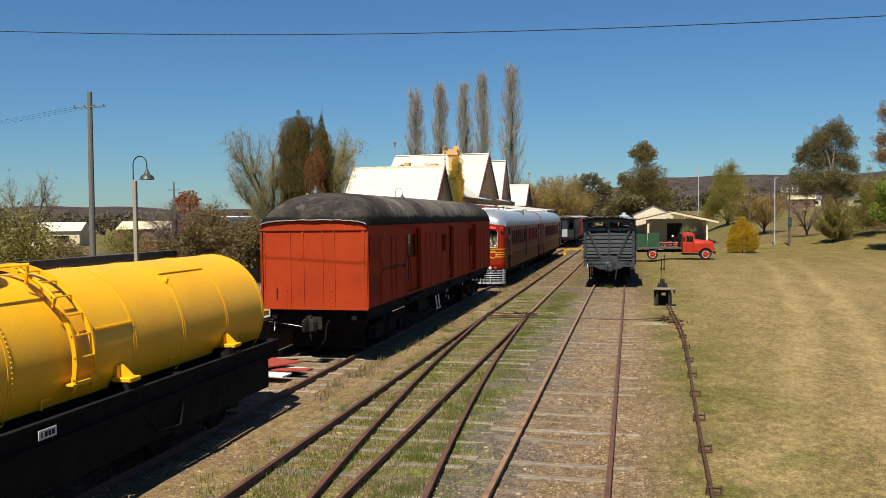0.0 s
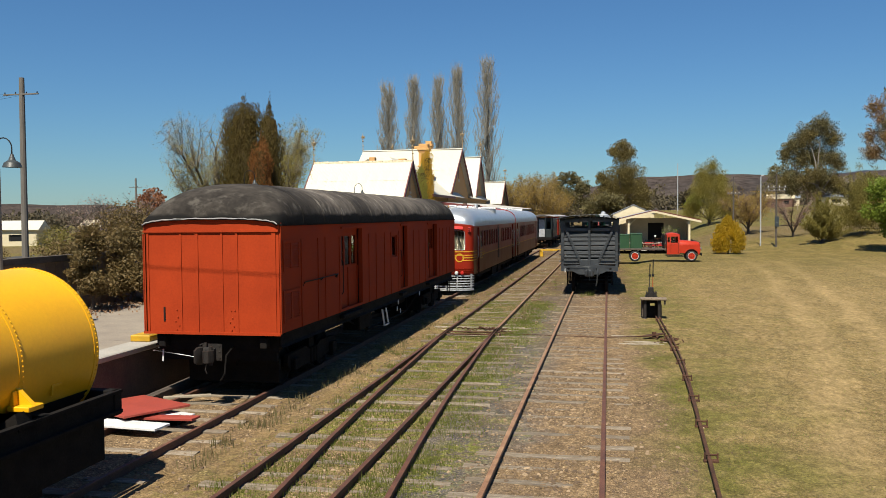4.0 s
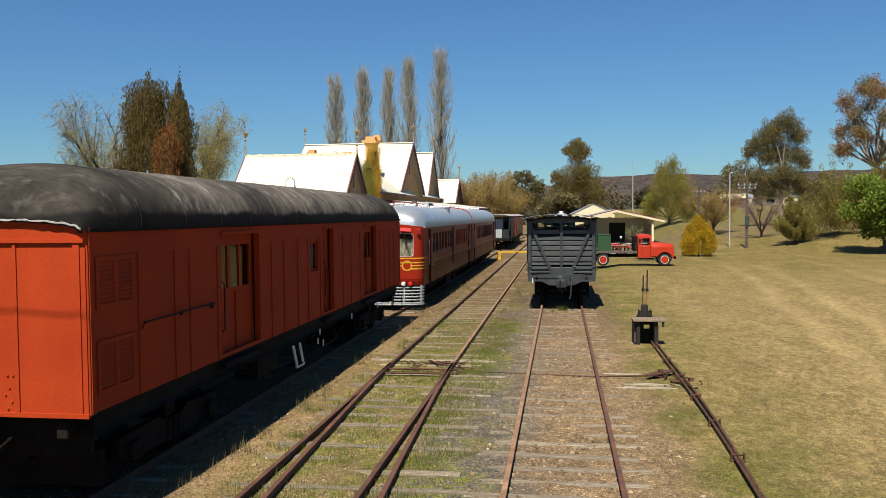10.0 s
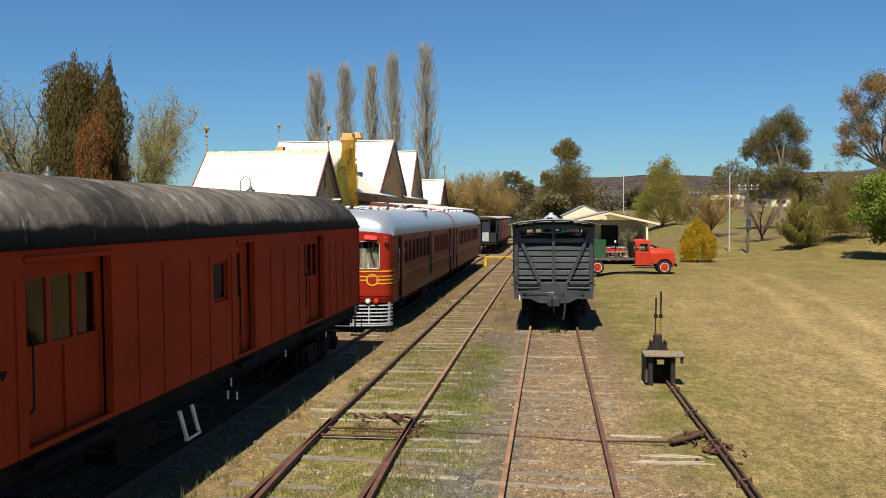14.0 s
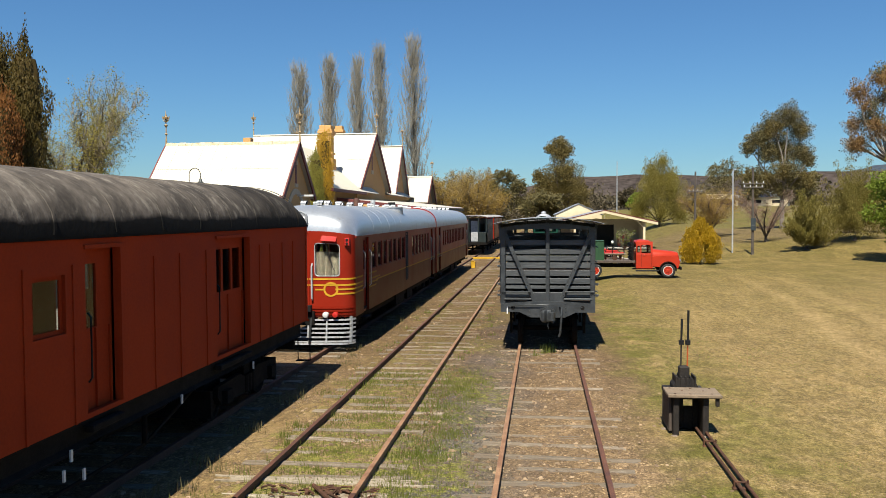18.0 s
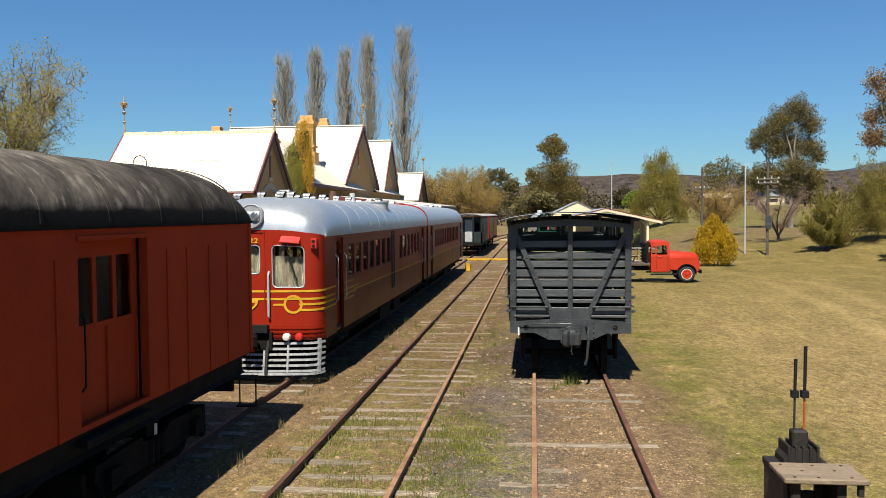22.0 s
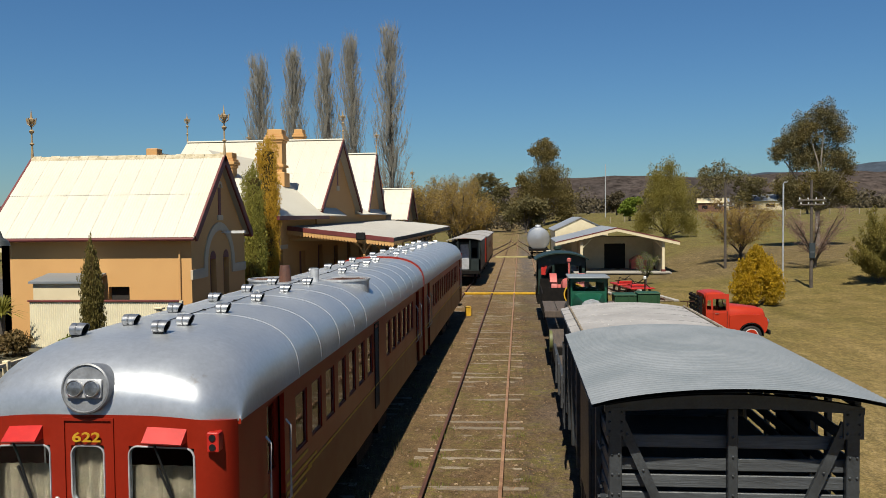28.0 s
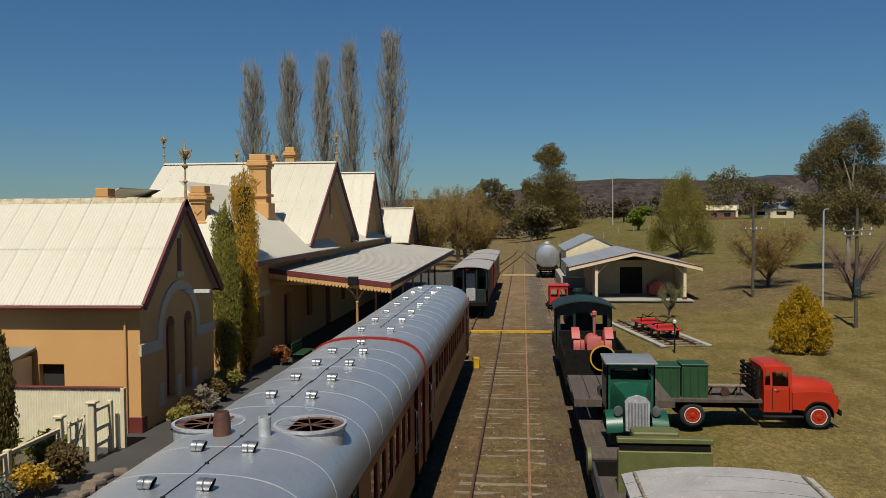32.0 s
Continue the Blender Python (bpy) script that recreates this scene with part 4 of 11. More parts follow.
def column(name, x, y, z, h, w, leaf, seed, label, n_leaf, size, tip=0.5, leaf2=None, group=""):
    """A columnar cypress: upright plumes packed round a stem, with an uneven outline."""
    r = random.Random(seed)
    clumps = []
    for i in range(26):
        f = i / 25
        wz = w * min(1, 0.55 + f * 2.2) * (1 - max(0, (f - tip) / (1 - tip)) ** 2.2 * 0.86)
        for k in range(3):
            a = r.uniform(0, math.tau)
            d = wz * 0.4 * r.uniform(0.6, 1.05)
            q = wz * r.uniform(0.42, 0.6)
            clumps.append((math.cos(a) * d, math.sin(a) * d, h * (0.06 + 0.84 * f), q, q, h / 26 * r.uniform(2.0, 4.0) * (1 - 0.55 * max(0, f - 0.5) * 2 * tip)))
    t = leafy_tree(name, x, y, h, clumps, seed, leaf, label, n_leaf, size, z=z, up=1.5, limbs=False, trunk_r=0.16, leaf2=leaf2, group=group, shell=0.8, aspect=0.34)
    bm = B()
    rings = []
    for f in np.linspace(0.02, 0.86, 24):
        wz = w * min(1, 0.55 + f * 2.2) * (1 - max(0, (f - tip) / (1 - tip)) ** 2.2 * 0.86)
        rings.append([(wz * 0.46 * r.uniform(0.85, 1.1) * math.cos(a), wz * 0.46 * r.uniform(0.85, 1.1) * math.sin(a), h * f) for a in np.linspace(0, math.tau, 15)[:-1]])
    loft(bm, rings)
    bmesh.ops.recalc_face_normals(bm, faces=bm.faces[:])
    part("inner_foliage", bm, L_INNER, t, "dry brown inner foliage with shade in its colour")
    return t


# ---- trees ----
for k, (px, py, ph, pw) in enumerate(((-32.3, 130, 23.4, 3.0), (-28.2, 130, 24.0, 2.4), (-24.4, 130, 23.7, 2.1), (-21.5, 130, 25.0, 2.3), (-17.0, 130, 25.8, 3.0))):
    poplar(px, py, ph, pw, 20 + k)
column("cypress_tree", -17.05, 44.3, 0.0, 10.0, 1.36, L_CYP, 5, "large dark green columnar cypress", 120000, 0.048, 0.93)
column("cypress_tree", -15.65, 44.2, 0.0, 9.7, 0.84, L_CYP, 15, "dark green cypress stem beside the larger one", 58000, 0.047, 0.7)
column("cypress_tree", -15.65, 43.0, 0.0, 7.8, 0.7, L_CYPBR, 6, "browned lower cypress beside the dark one", 44000, 0.044, 0.85)
column("cypress_tree", -13.5, 71.2, 0.9, 8.45, 0.6, L_CYPY, 7, "slim golden green columnar cypress by the station wall", 64000, 0.042, 0.94, group="station cypresses")
column("cypress_tree", -13.55, 69.2, 0.9, 6.95, 0.62, L_CYPG, 8, "slim olive green columnar cypress by the station wall", 54000, 0.042, 0.8, group="station cypresses")
column("cypress_tree", -14.6, 57.4, 0.9, 3.95, 0.4, L_CYPS, 9, "small dark young cypress in the garden by the fence", 16000, 0.046, 0.55, group="station cypresses")
bare_tree(-19.7, 46.5, 8.3, 3.2, 31, "pale bare tree just coming into leaf", leaf=L_BUD, n_leaf=34000, size=0.026, name="budding_tree")
bare_tree(-18.2, 51.0, 8.3, 3.4, 32, "budding tree with thin yellow green leaves", leaf=L_BUD, n_leaf=46000, size=0.031, name="budding_tree")
bare_tree(-23.5, 42.5, 4.9, 3.0, 36, "spreading fruit tree with pinkish white buds", material=M_BARK, leaf=L_BLOSSOM, n_leaf=15000, size=0.032, name="blossom_tree")
bare_tree(17.2, 110, 5.2, 3.6, 33, "rounded bare tree with reddish twigs in the paddock", leaf=L_OCHRE, n_leaf=16000, size=0.055, fork=0.15, material=M_REDTWIG)
bare_tree(20.3, 100.4, 4.4, 3.6, 34, "low spreading bare tree in the paddock", material=M_REDTWIG, fork=0.1)
bare_tree(-48, 60, 8, 3.5, 35, "bare tree beyond the fence")


def shrub(x, y, z, w, h, leaf, seed, label, n=1500, size=0.09, name="shrub", group=""):
    cl = rand_clumps(9, w * 0.6, h * 0.25, h * 0.75, min(w, h) * 0.3, min(w, h) * 0.45, seed)
    return leafy_tree(name, x, y, h, cl, seed, leaf, label, n, size, z=z, trunk_r=0.05, category="shrub", group=group)


# golden bush: a dense rounded cone
r_ = random.Random(3)
cl_ = []
for i in range(110):
    f = i / 109
    a = i * 2.4 + r_.uniform(-0.5, 0.5)
    w = 1.8 * (0.7 + 1.0 * f if f < 0.28 else 0.98 * (1.06 - (f - 0.28) / 0.72) ** 0.85)
    d = w * r_.uniform(0.45, 0.98)
    q = r_.uniform(0.2, 0.42) * (1.15 - 0.5 * f)
    cl_.append((math.cos(a) * d * 0.88, math.sin(a) * d * 0.88, 0.32 + 2.75 * f, q * 0.9, q * 0.9, q * 1.7))
leafy_tree("golden_bush", 11.4, 83.6, 3.3, cl_, 3, L_YEL, "round golden yellow bush on the lawn", 30000, 0.055, z=-0.05, trunk_r=0.1, category="shrub", up=0.6, limbs=False)

# gums and conifers on the rise
leafy_tree("gum_tree", 26.8, 119, 14.4, [(0.64, 0.0, 12.58, 1.68, 1.68, 1.66), (-1.12, 0.0, 11.42, 1.85, 1.68, 1.75), (-2.48, 0.0, 10.18, 1.68, 1.6, 1.56), (-3.76, 0.0, 9.22, 1.01, 1.01, 1.29), (1.76, 0.0, 11.04, 1.51, 1.51, 1.56), (0.0, 0.8, 9.02, 2.02, 1.68, 1.84),
    (1.84, 0.0, 8.64, 1.51, 1.51, 1.47), (2.64, 0.0, 7.68, 1.01, 1.01, 1.1), (-1.76, 0.0, 8.45, 1.34, 1.34, 1.29), (0.08, -0.8, 6.53, 1.85, 1.68, 1.56), (1.84, 0.0, 5.76, 1.6, 1.51, 1.29),
    (-2.08, 0.0, 5.76, 1.6, 1.51, 1.29), (-3.36, 0.0, 5.86, 1.18, 1.18, 1.1), (-0.16, 0.0, 4.42, 1.6, 1.51, 1.2), (2.56, 0.0, 4.8, 1.18, 1.18, 1.01), (-2.72, 0.0, 4.51, 1.09, 1.09, 0.92)], 41, L_GUM, "tall gum tree with open olive brown crown", 60000, 0.082, bark=M_GUMBARK, trunk_r=0.28, leaf2=L_SHEOAK, shell=0.25)
dome_ = []
r_ = random.Random(42)
for k in range(26):
    a, f = k * 2.4, (k + 0.5) / 26
    d = 5.6 * math.sqrt(f) * r_.uniform(0.75, 1.1)
    q = r_.uniform(0.9, 1.6)
    dome_.append((math.cos(a) * d + 0.6, math.sin(a) * d * 0.7, 14.2 - 6.6 * f ** 1.3 + r_.uniform(-0.9, 0.6), q, q, q * r_.uniform(0.75, 1.05)))
leafy_tree("gum_tree", 31.5, 101, 16.4, dome_, 42, L_GUMBR, "tall open gum tree with rusty new leaves", 34000, 0.085, bark=M_GUMBARK, trunk_r=0.3, leaf2=L_GUM, shell=0.25)
leafy_tree("gum_tree", 46, 118, 14, rand_clumps(9, 4.5, 6, 12, 1.6, 2.6, 43), 43, L_GUMBR, "gum tree with rusty orange foliage", 9000, 0.22, bark=M_GUMBARK, trunk_r=0.35, shell=0.35)


def conifer(x, y, h, w, seed, label):
    """Upswept boughs round a short trunk, each a string of shrinking plumes."""
    r = random.Random(seed)
    cl = []
    for i in range(34):
        f = i / 33
        a = i * 2.4 + r.uniform(-0.4, 0.4)
        reach = w * (1.0 - 0.75 * f ** 1.3) * r.uniform(0.75, 1.12)
        z0 = h * (0.12 + 0.42 * f)
        rise = h * (0.16 + 0.32 * f) * r.uniform(0.8, 1.2)
        for k in range(6):
            t = 0.25 + 0.15 * k
            q = w * (0.19 - 0.022 * k) * r.uniform(0.8, 1.2)
            cl.append((math.cos(a) * reach * t, math.sin(a) * reach * t, z0 + rise * t ** 1.5, q, q, q * 1.15))
    return leafy_tree("conifer_tree", x, y, h, cl, seed, L_CON, label, 40000, 0.072, trunk_r=0.2, up=0.8, limbs=False, shell=0.35, aspect=0.32)


conifer(24.8, 91, 6.2, 4.1, 51, "spreading olive green conifer with upswept boughs")
conifer(31, 97, 7.0, 4.2, 52, "broad olive conifer on the grassy rise")
conifer(20.8, 90, 4.4, 2.4, 53, "small olive conifer on the grassy rise")
leafy_tree("deciduous_tree", 24.6, 79.8, 6.6, rand_clumps(22, 2.6, 2.0, 5.6, 0.9, 1.5, 54), 54, L_BRIGHT, "bright green leafy tree with twin trunks", 22000, 0.11, trunk_r=0.16)
leafy_tree("deciduous_tree", 33, 76, 6.0, rand_clumps(16, 2.8, 2.0, 5.0, 0.9, 1.5, 55), 55, L_BRIGHT, "bright green leafy tree on the lawn", 9000, 0.16, trunk_r=0.16)

# trees behind the shed and round the end of the line
leafy_tree("willow_tree", 16.8, 146, 10.2, [(-2.6, 0, 2.8, 1.9, 2, 2.5), (2.5, 0, 2.7, 1.9, 2, 2.5), (0.2, -1.4, 2.6, 1.7, 1.2, 2.3), (-1.4, -1, 5.6, 2.2, 2, 2.6), (1.6, -1, 5.5, 2.2, 2, 2.6), (0, 0, 7.2, 2.2, 2.2, 2.6), (0.5, 0, 9.4, 1.3, 1.3, 1.7), (-1.2, 0, 8.2, 1.4, 1.4, 1.9), (1.9, 1, 7.4, 1.3, 1.3, 1.9), (-3.2, 0, 1.8, 1.2, 1.2, 1.6), (3.1, 0, 1.7, 1.2, 1.2, 1.5)], 61, L_WILLOW, "soft green willow behind the goods shed", 40000, 0.095, up=0.6, trunk_r=0.3, shell=0.12, aspect=0.4)
leafy_tree("she_oak_tree", 5.2, 295, 28, [(1, 0, 9, 6.5, 5, 6.5), (-5.6, 0, 7, 4.4, 4, 5.0), (6.2, 0, 8, 4.2, 4, 6), (1.5, 0, 15.5, 6.0, 4, 5.0), (-4.5, 0, 12.0, 3.4, 3, 4.0), (-6.6, 0, 14.2, 2.2, 2, 2.4), (0.0, 0, 21.6, 3.2, 3, 3.2), (-2.6, 0, 23.0, 2.6, 2.4, 2.0), (2.6, 0, 22.4, 2.6, 2.4, 2.6), (0.4, 0, 25.0, 3.0, 2.6, 2.0), (-8.2, 0, 4, 3.4, 3, 3.6), (6.8, 0, 3.6, 3.4, 3, 3.6)], 62, L_SHEOAK, "tall dark casuarina at the end of the yard", 44000, 0.25, up=0.4, trunk_r=0.4, shell=0.2)
leafy_tree("gum_tree", -12.5, 300, 19, [(0, 0, 16, 4.4, 3, 2.6), (-4.6, 0, 13, 3.6, 3, 2.6), (4.6, 0, 13, 3.6, 3, 2.6), (0, 0, 10, 6, 4, 3.2), (-5, 0, 7.5, 4, 3, 3), (5, 0, 7, 4.4, 3, 3), (0, 0, 4.5, 6, 4, 3)], 63, L_GUM, "broad gum tree beyond the end of the line", 17000, 0.32, up=0.0, trunk_r=0.4, bark=M_GUMBARK, shell=0.3)
leafy_tree("gum_tree", -0.5, 260, 12, rand_clumps(9, 4.5, 2, 9, 2, 3.2, 64), 64, L_GUM, "dark gum tree closing the view down the line", 7000, 0.36, trunk_r=0.4, shell=0.35)
for k, (tx, ty, th, tw) in enumerate(((-10.5, 152, 9.0, 4.6), (-14.5, 144, 8.2, 4.4), (-8.6, 160, 7.2, 3.6), (-12.5, 166, 10.6, 4.6), (-16.5, 158, 9.6, 4.6))):
    bare_tree(tx, ty, th, tw, 70 + k, "budding tree with ochre new leaves beside the line", leaf=L_OCHRE, n_leaf=20000, size=0.08, name="budding_tree")
for k, (tx, ty, th) in enumerate(((-14, 185, 9.5), (-19, 180, 8.5), (-11.5, 200, 8), (-24, 170, 9))):
    leafy_tree("far_tree", tx, ty, th, rand_clumps(10, 3.6, 1.5, th * 0.85, 1.4, 2.3, 80 + k), 80 + k, L_FAR, "dark evergreen beyond the station", 5000, 0.26, trunk_r=0.3, group="trees beyond the station")
for k, (tx, ty, th, lf) in enumerate(((23, 230, 6.5, L_BRIGHT), (59, 300, 17, L_GUM), (68, 298, 13, L_GUM), (76, 296, 10, L_PINKFL), (64, 235, 10, L_GUM), (58, 170, 8, L_CON), (80, 215, 10, L_GUM), (38, 290, 9, L_FAR), (100, 240, 12, L_GUM), (28, 300, 8, L_FAR))):
    leafy_tree("far_tree", tx, ty, th, rand_clumps(9, th * 0.36, th * 0.25, th * 0.8, th * 0.13, th * 0.24, 90 + k), 90 + k, lf, "paddock tree on the far slope", 3500, 0.3, trunk_r=0.3, group="trees on the far slope")


def woods(name, x0, x1, y0, y1, n, h, seed, label, size=0.8, per=52):
    r = np.random.default_rng(seed)
    cx, cy = r.uniform(x0, x1, n), r.uniform(y0, y1, n)
    hh = h * r.uniform(0.5, 1.15, n)
    z0 = height(cx, cy)
    d = r.normal(size=(n, per, 3))
    d /= np.linalg.norm(d, axis=2, keepdims=True)
    c = np.stack([cx, cy, z0 + hh * 0.55], 1)[:, None]
    pts = c + d * np.stack([hh * 0.42, hh * 0.42, hh * 0.5], 1)[:, None] * r.uniform(0.5, 1, (n, per, 1))
    ob = leaf_mesh(name, pts.reshape(-1, 3), size, L_FAR, None, seed, aspect=0.7)
    return tagged(ob, label, "woods", kind="stuff")


woods("far_woods", 15, 420, 330, 520, 420, 7, 1, "brown green woods along the far slope")
woods("far_woods", -420, -40, 240, 520, 420, 7, 2, "scattered trees of the town beyond the fence")
woods("far_woods", -40, 20, 280, 420, 110, 10, 3, "trees closing the view beyond the line", 0.42, 150)
woods("far_woods", -300, -45, 150, 260, 150, 4.5, 6, "low trees among the town houses", 0.5)
woods("far_woods", -1100, -350, 500, 1000, 500, 10, 4, "wooded country beyond the town", 1.4)
woods("far_woods", 300, 1300, 500, 950, 600, 12, 5, "wooded hillside far beyond the paddocks", 1.4)
leafy_tree("autumn_tree", -83, 148, 9.5, rand_clumps(12, 3.8, 3, 8.5, 1.4, 2.2, 97), 97, L_AUT, "rounded tree with rust red leaves in the town", 4500, 0.28, z=-0.9, trunk_r=0.3)
for k, (tx, ty, tw, th, lf, lab) in enumerate(((-18.6, 24, 2.7, 4.6, L_CON, "dense dark green shrub behind the fence"), (-13.35, 25.9, 1.1, 2.9, L_SHRUB, "straggly shrub with thin trunks before the fence"), (-13.5, 28.2, 1.4, 2.6, L_SHRUB, "straggly leafy shrub before the fence"), (-13.4, 31.0, 1.2, 2.9, L_SHRUB, "straggly leafy shrub before the fence"), (-17.0, 34.0, 2.4, 4.9, L_SHRUB, "straggly brown green shrub behind the fence"), (-17.4, 31.0, 2.0, 3.5, L_SHRUB, "straggly shrub behind the fence"), (-16.6, 37.2, 2.2, 5.4, L_SHRUB, "tall straggly shrub behind the fence"), (-15.6, 28, 1.5, 2.9, L_BUD, "pale leaved shrub against the fence"), (-24, 30, 2.2, 3.4, L_SHRUB, "orchard tree beyond the fence"), (-30, 41, 2.4, 3.4, L_SHRUB, "orchard tree beyond the fence"), (-33, 52, 2.4, 3.6, L_CON, "green tree beyond the fence"), (-27, 50, 2.2, 3.4, L_CON, "green tree beyond the fence"), (-18, 41, 2.4, 4.8, L_SHRUB, "shrub behind the platform fence"))):
    shrub(tx, ty, 0.9 if -14 < tx < -13 else -0.3, tw, th, lf, 110 + k, lab, 9000, 0.05)

# ---- rolling stock: shared parts ----


def wheelset(parent, y, z=0.43, r=0.43, material=None):
    bm = B()
    for s in (-1, 1):
        x = s * 0.7525
        lathe(bm, [(0.06, x - s * 0.07), (r + 0.028, x - s * 0.075), (r + 0.028, x - s * 0.045), (r, x - s * 0.04), (r, x + s * 0.05), (r - 0.06, x + s * 0.055), (r - 0.09, x + s * 0.02), (0.12, x + s * 0.02), (0.1, x + s * 0.07)], (0, y, z), 20, "x")
    cyl(bm, (-0.95, y, z), (0.95, y, z), 0.065, 10)
    return part("wheelset", bm, material or M_UNDER, parent)


def bogie(parent, y, base=2.0):
    bm = B()
    box(bm, -1.0, -0.16, 0.62, 1.0, 0.16, 0.82)
    b = part("bogie", bm, M_UNDER, parent, "black bogie", loc=(0, y, 0))
    for d in (-base / 2, base / 2):
        wheelset(b, d)
    for s in (-1, 1):
        bm = B()
        x = s * 1.0
        prof = [(-base / 2 - 0.35, 0.5), (-base / 2 - 0.3, 0.66), (-0.45, 0.7), (-0.3, 0.62), (0.3, 0.62), (0.45, 0.7), (base / 2 + 0.3, 0.66), (base / 2 + 0.35, 0.5), (base / 2 + 0.18, 0.32), (base / 2 - 0.2, 0.32), (0.4, 0.3), (-0.4, 0.3), (-base / 2 + 0.2, 0.32), (-base / 2 - 0.18, 0.32)]
        prism(bm, prof, x - 0.045, x + 0.045, "x")
        for d in (-base / 2, base / 2):
            box(bm, x - 0.1, d - 0.14, 0.33, x + 0.12 * s + 0.02, d + 0.14, 0.56)
        part("side_frame", bm, M_UNDER, b)
        bm = B()
        for d in (-0.16, 0.0, 0.16):
            cyl(bm, (x + 0.02 * s, d, 0.3), (x + 0.02 * s, d, 0.62), 0.07, 10)
        part("spring", bm, M_UNDER, b)
    return b


def coupler(parent, y, z=0.88, s=-1, material=None):
    """Shank, cast head with its guard arm, hinged knuckle, lock lifter and horn plate."""
    m = material or M_IRON
    bm = B()
    box(bm, -0.075, min(y, y + s * 0.25), z - 0.085, 0.075, max(y, y + s * 0.25), z + 0.085)
    yy = y + s * 0.25
    pr = [(-0.15, 0), (-0.18, s * 0.1), (-0.17, s * 0.2), (-0.1, s * 0.27), (-0.05, s * 0.2), (-0.03, s * 0.1), (0.09, s * 0.08), (0.15, 0)]
    rings = [[(p[0] * k, yy + p[1] * q, z + h) for p in pr] for h, k, q in ((-0.17, 0.8, 0.75), (-0.13, 1, 1), (0.1, 1, 1), (0.15, 0.82, 0.8))]
    loft(bm, rings)
    bmesh.ops.recalc_face_normals(bm, faces=bm.faces[:])
    c = part("coupler", bm, m, parent, "cast iron automatic coupler")
    bm = B()
    kn = [(0.06, s * 0.07), (0.17, s * 0.05), (0.2, s * 0.13), (0.15, s * 0.24), (0.08, s * 0.27), (0.02, s * 0.22), (0.07, s * 0.17)]
    loft(bm, [[(p[0], yy + p[1], z + h) for p in kn] for h in (-0.12, -0.1, 0.08, 0.1)])
    cyl(bm, (0.13, yy + s * 0.1, z - 0.19), (0.13, yy + s * 0.1, z + 0.17), 0.035, 10)
    bmesh.ops.recalc_face_normals(bm, faces=bm.faces[:])
    part("knuckle", bm, m, c)
    bm = B()
    box(bm, -0.04, min(yy, yy + s * 0.07), z + 0.13, 0.03, max(yy, yy + s * 0.07), z + 0.23)
    tube(bm, [(-0.03, yy + s * 0.04, z + 0.22), (-0.1, yy + s * 0.06, z + 0.2), (-0.12, yy + s * 0.05, z + 0.1)], 0.013, 6)
    tube(bm, [(0.02, yy + s * 0.05, z - 0.15), (0.0, yy + s * 0.08, z - 0.28), (0.03, yy + s * 0.06, z - 0.36)], 0.012, 6)
    part("lock_lifter", bm, m, c)
    bm = B()
    box(bm, -0.2, min(y, y + s * 0.03), z - 0.15, 0.2, max(y, y + s * 0.03), z + 0.17)
    rivets(bm, [(x, y + s * 0.032, z + h) for x in (-0.16, 0.16) for h in (-0.1, 0.02, 0.13)], 0.016)
    part("horn_plate", bm, m, c)
    return c


def rivets(bm, pts, r=0.013):
    for p in pts:
        m = Matrix.Translation(p)
        bmesh.ops.create_icosphere(bm, subdivisions=1, radius=r, matrix=m)


def flat_x(x0, s=1):
    return lambda u, z, d: (x0 - s * d, u, z)


def flat_y(y0, s=-1):
    return lambda u, z, d: (u, y0 - s * d, z)


# ---- yellow tank wagon ----
tank = thing("tank_wagon", (T1X, 8.32, 0), "yellow riveted tank wagon on a black underframe", "railway wagon")
TR, TZ, TE = 1.05, 1.82, 6.25
bm = B()
lathe(bm, [(0.02, -TE - 0.02), (0.6, -TE - 0.0), (TR - 0.05, -TE + 0.06), (TR, -TE + 0.1)] + [(TR, -TE + 0.1 + i * (2 * TE - 0.2) / 12) for i in range(1, 12)] + [(TR, TE - 0.1), (TR - 0.05, TE - 0.06), (0.6, TE), (0.02, TE + 0.02)], (0, 0, TZ), 56, "y")
barrel = part("barrel", bm, M_TANK, tank)
for k, y in enumerate((-5.95, -4.6, -2.9, -1.5, -0.35, 2.05, 3.35, 4.75, 6.15)):
    bm = B()
    lathe(bm, [(TR - 0.02, y - 0.045), (TR + 0.006, y - 0.045), (TR + 0.006, y + 0.045), (TR - 0.02, y + 0.045)], (0, 0, TZ), 56, "y")
    rivets(bm, [(math.cos(a) * (TR + 0.008), y + 0.01, TZ + math.sin(a) * (TR + 0.008)) for a in np.arange(-0.9, 1.9, 0.055)], 0.012)
    part("riveted_band", bm, M_TANK, barrel)
for y0, y1, a in ((0.9, 2.05, 0.30), (3.4, 4.75, 0.98)):
    bm = B()
    rr = TR + 0.012
    p = Vector((math.cos(a) * rr, 0, TZ + math.sin(a) * rr))
    if a < 0.5:
        for i in range(int((y1 - y0) / 0.045)):
            cyl(bm, p + Vector((0, y0 + i * 0.045, -0.02)), p + Vector((0, y0 + i * 0.045, 0.025)), 0.02, 6)
    else:
        cyl(bm, p + Vector((0, y0, 0)), p + Vector((0, y1, 0)), 0.013, 6)
    part("riveted_seam", bm, M_TANK, barrel)
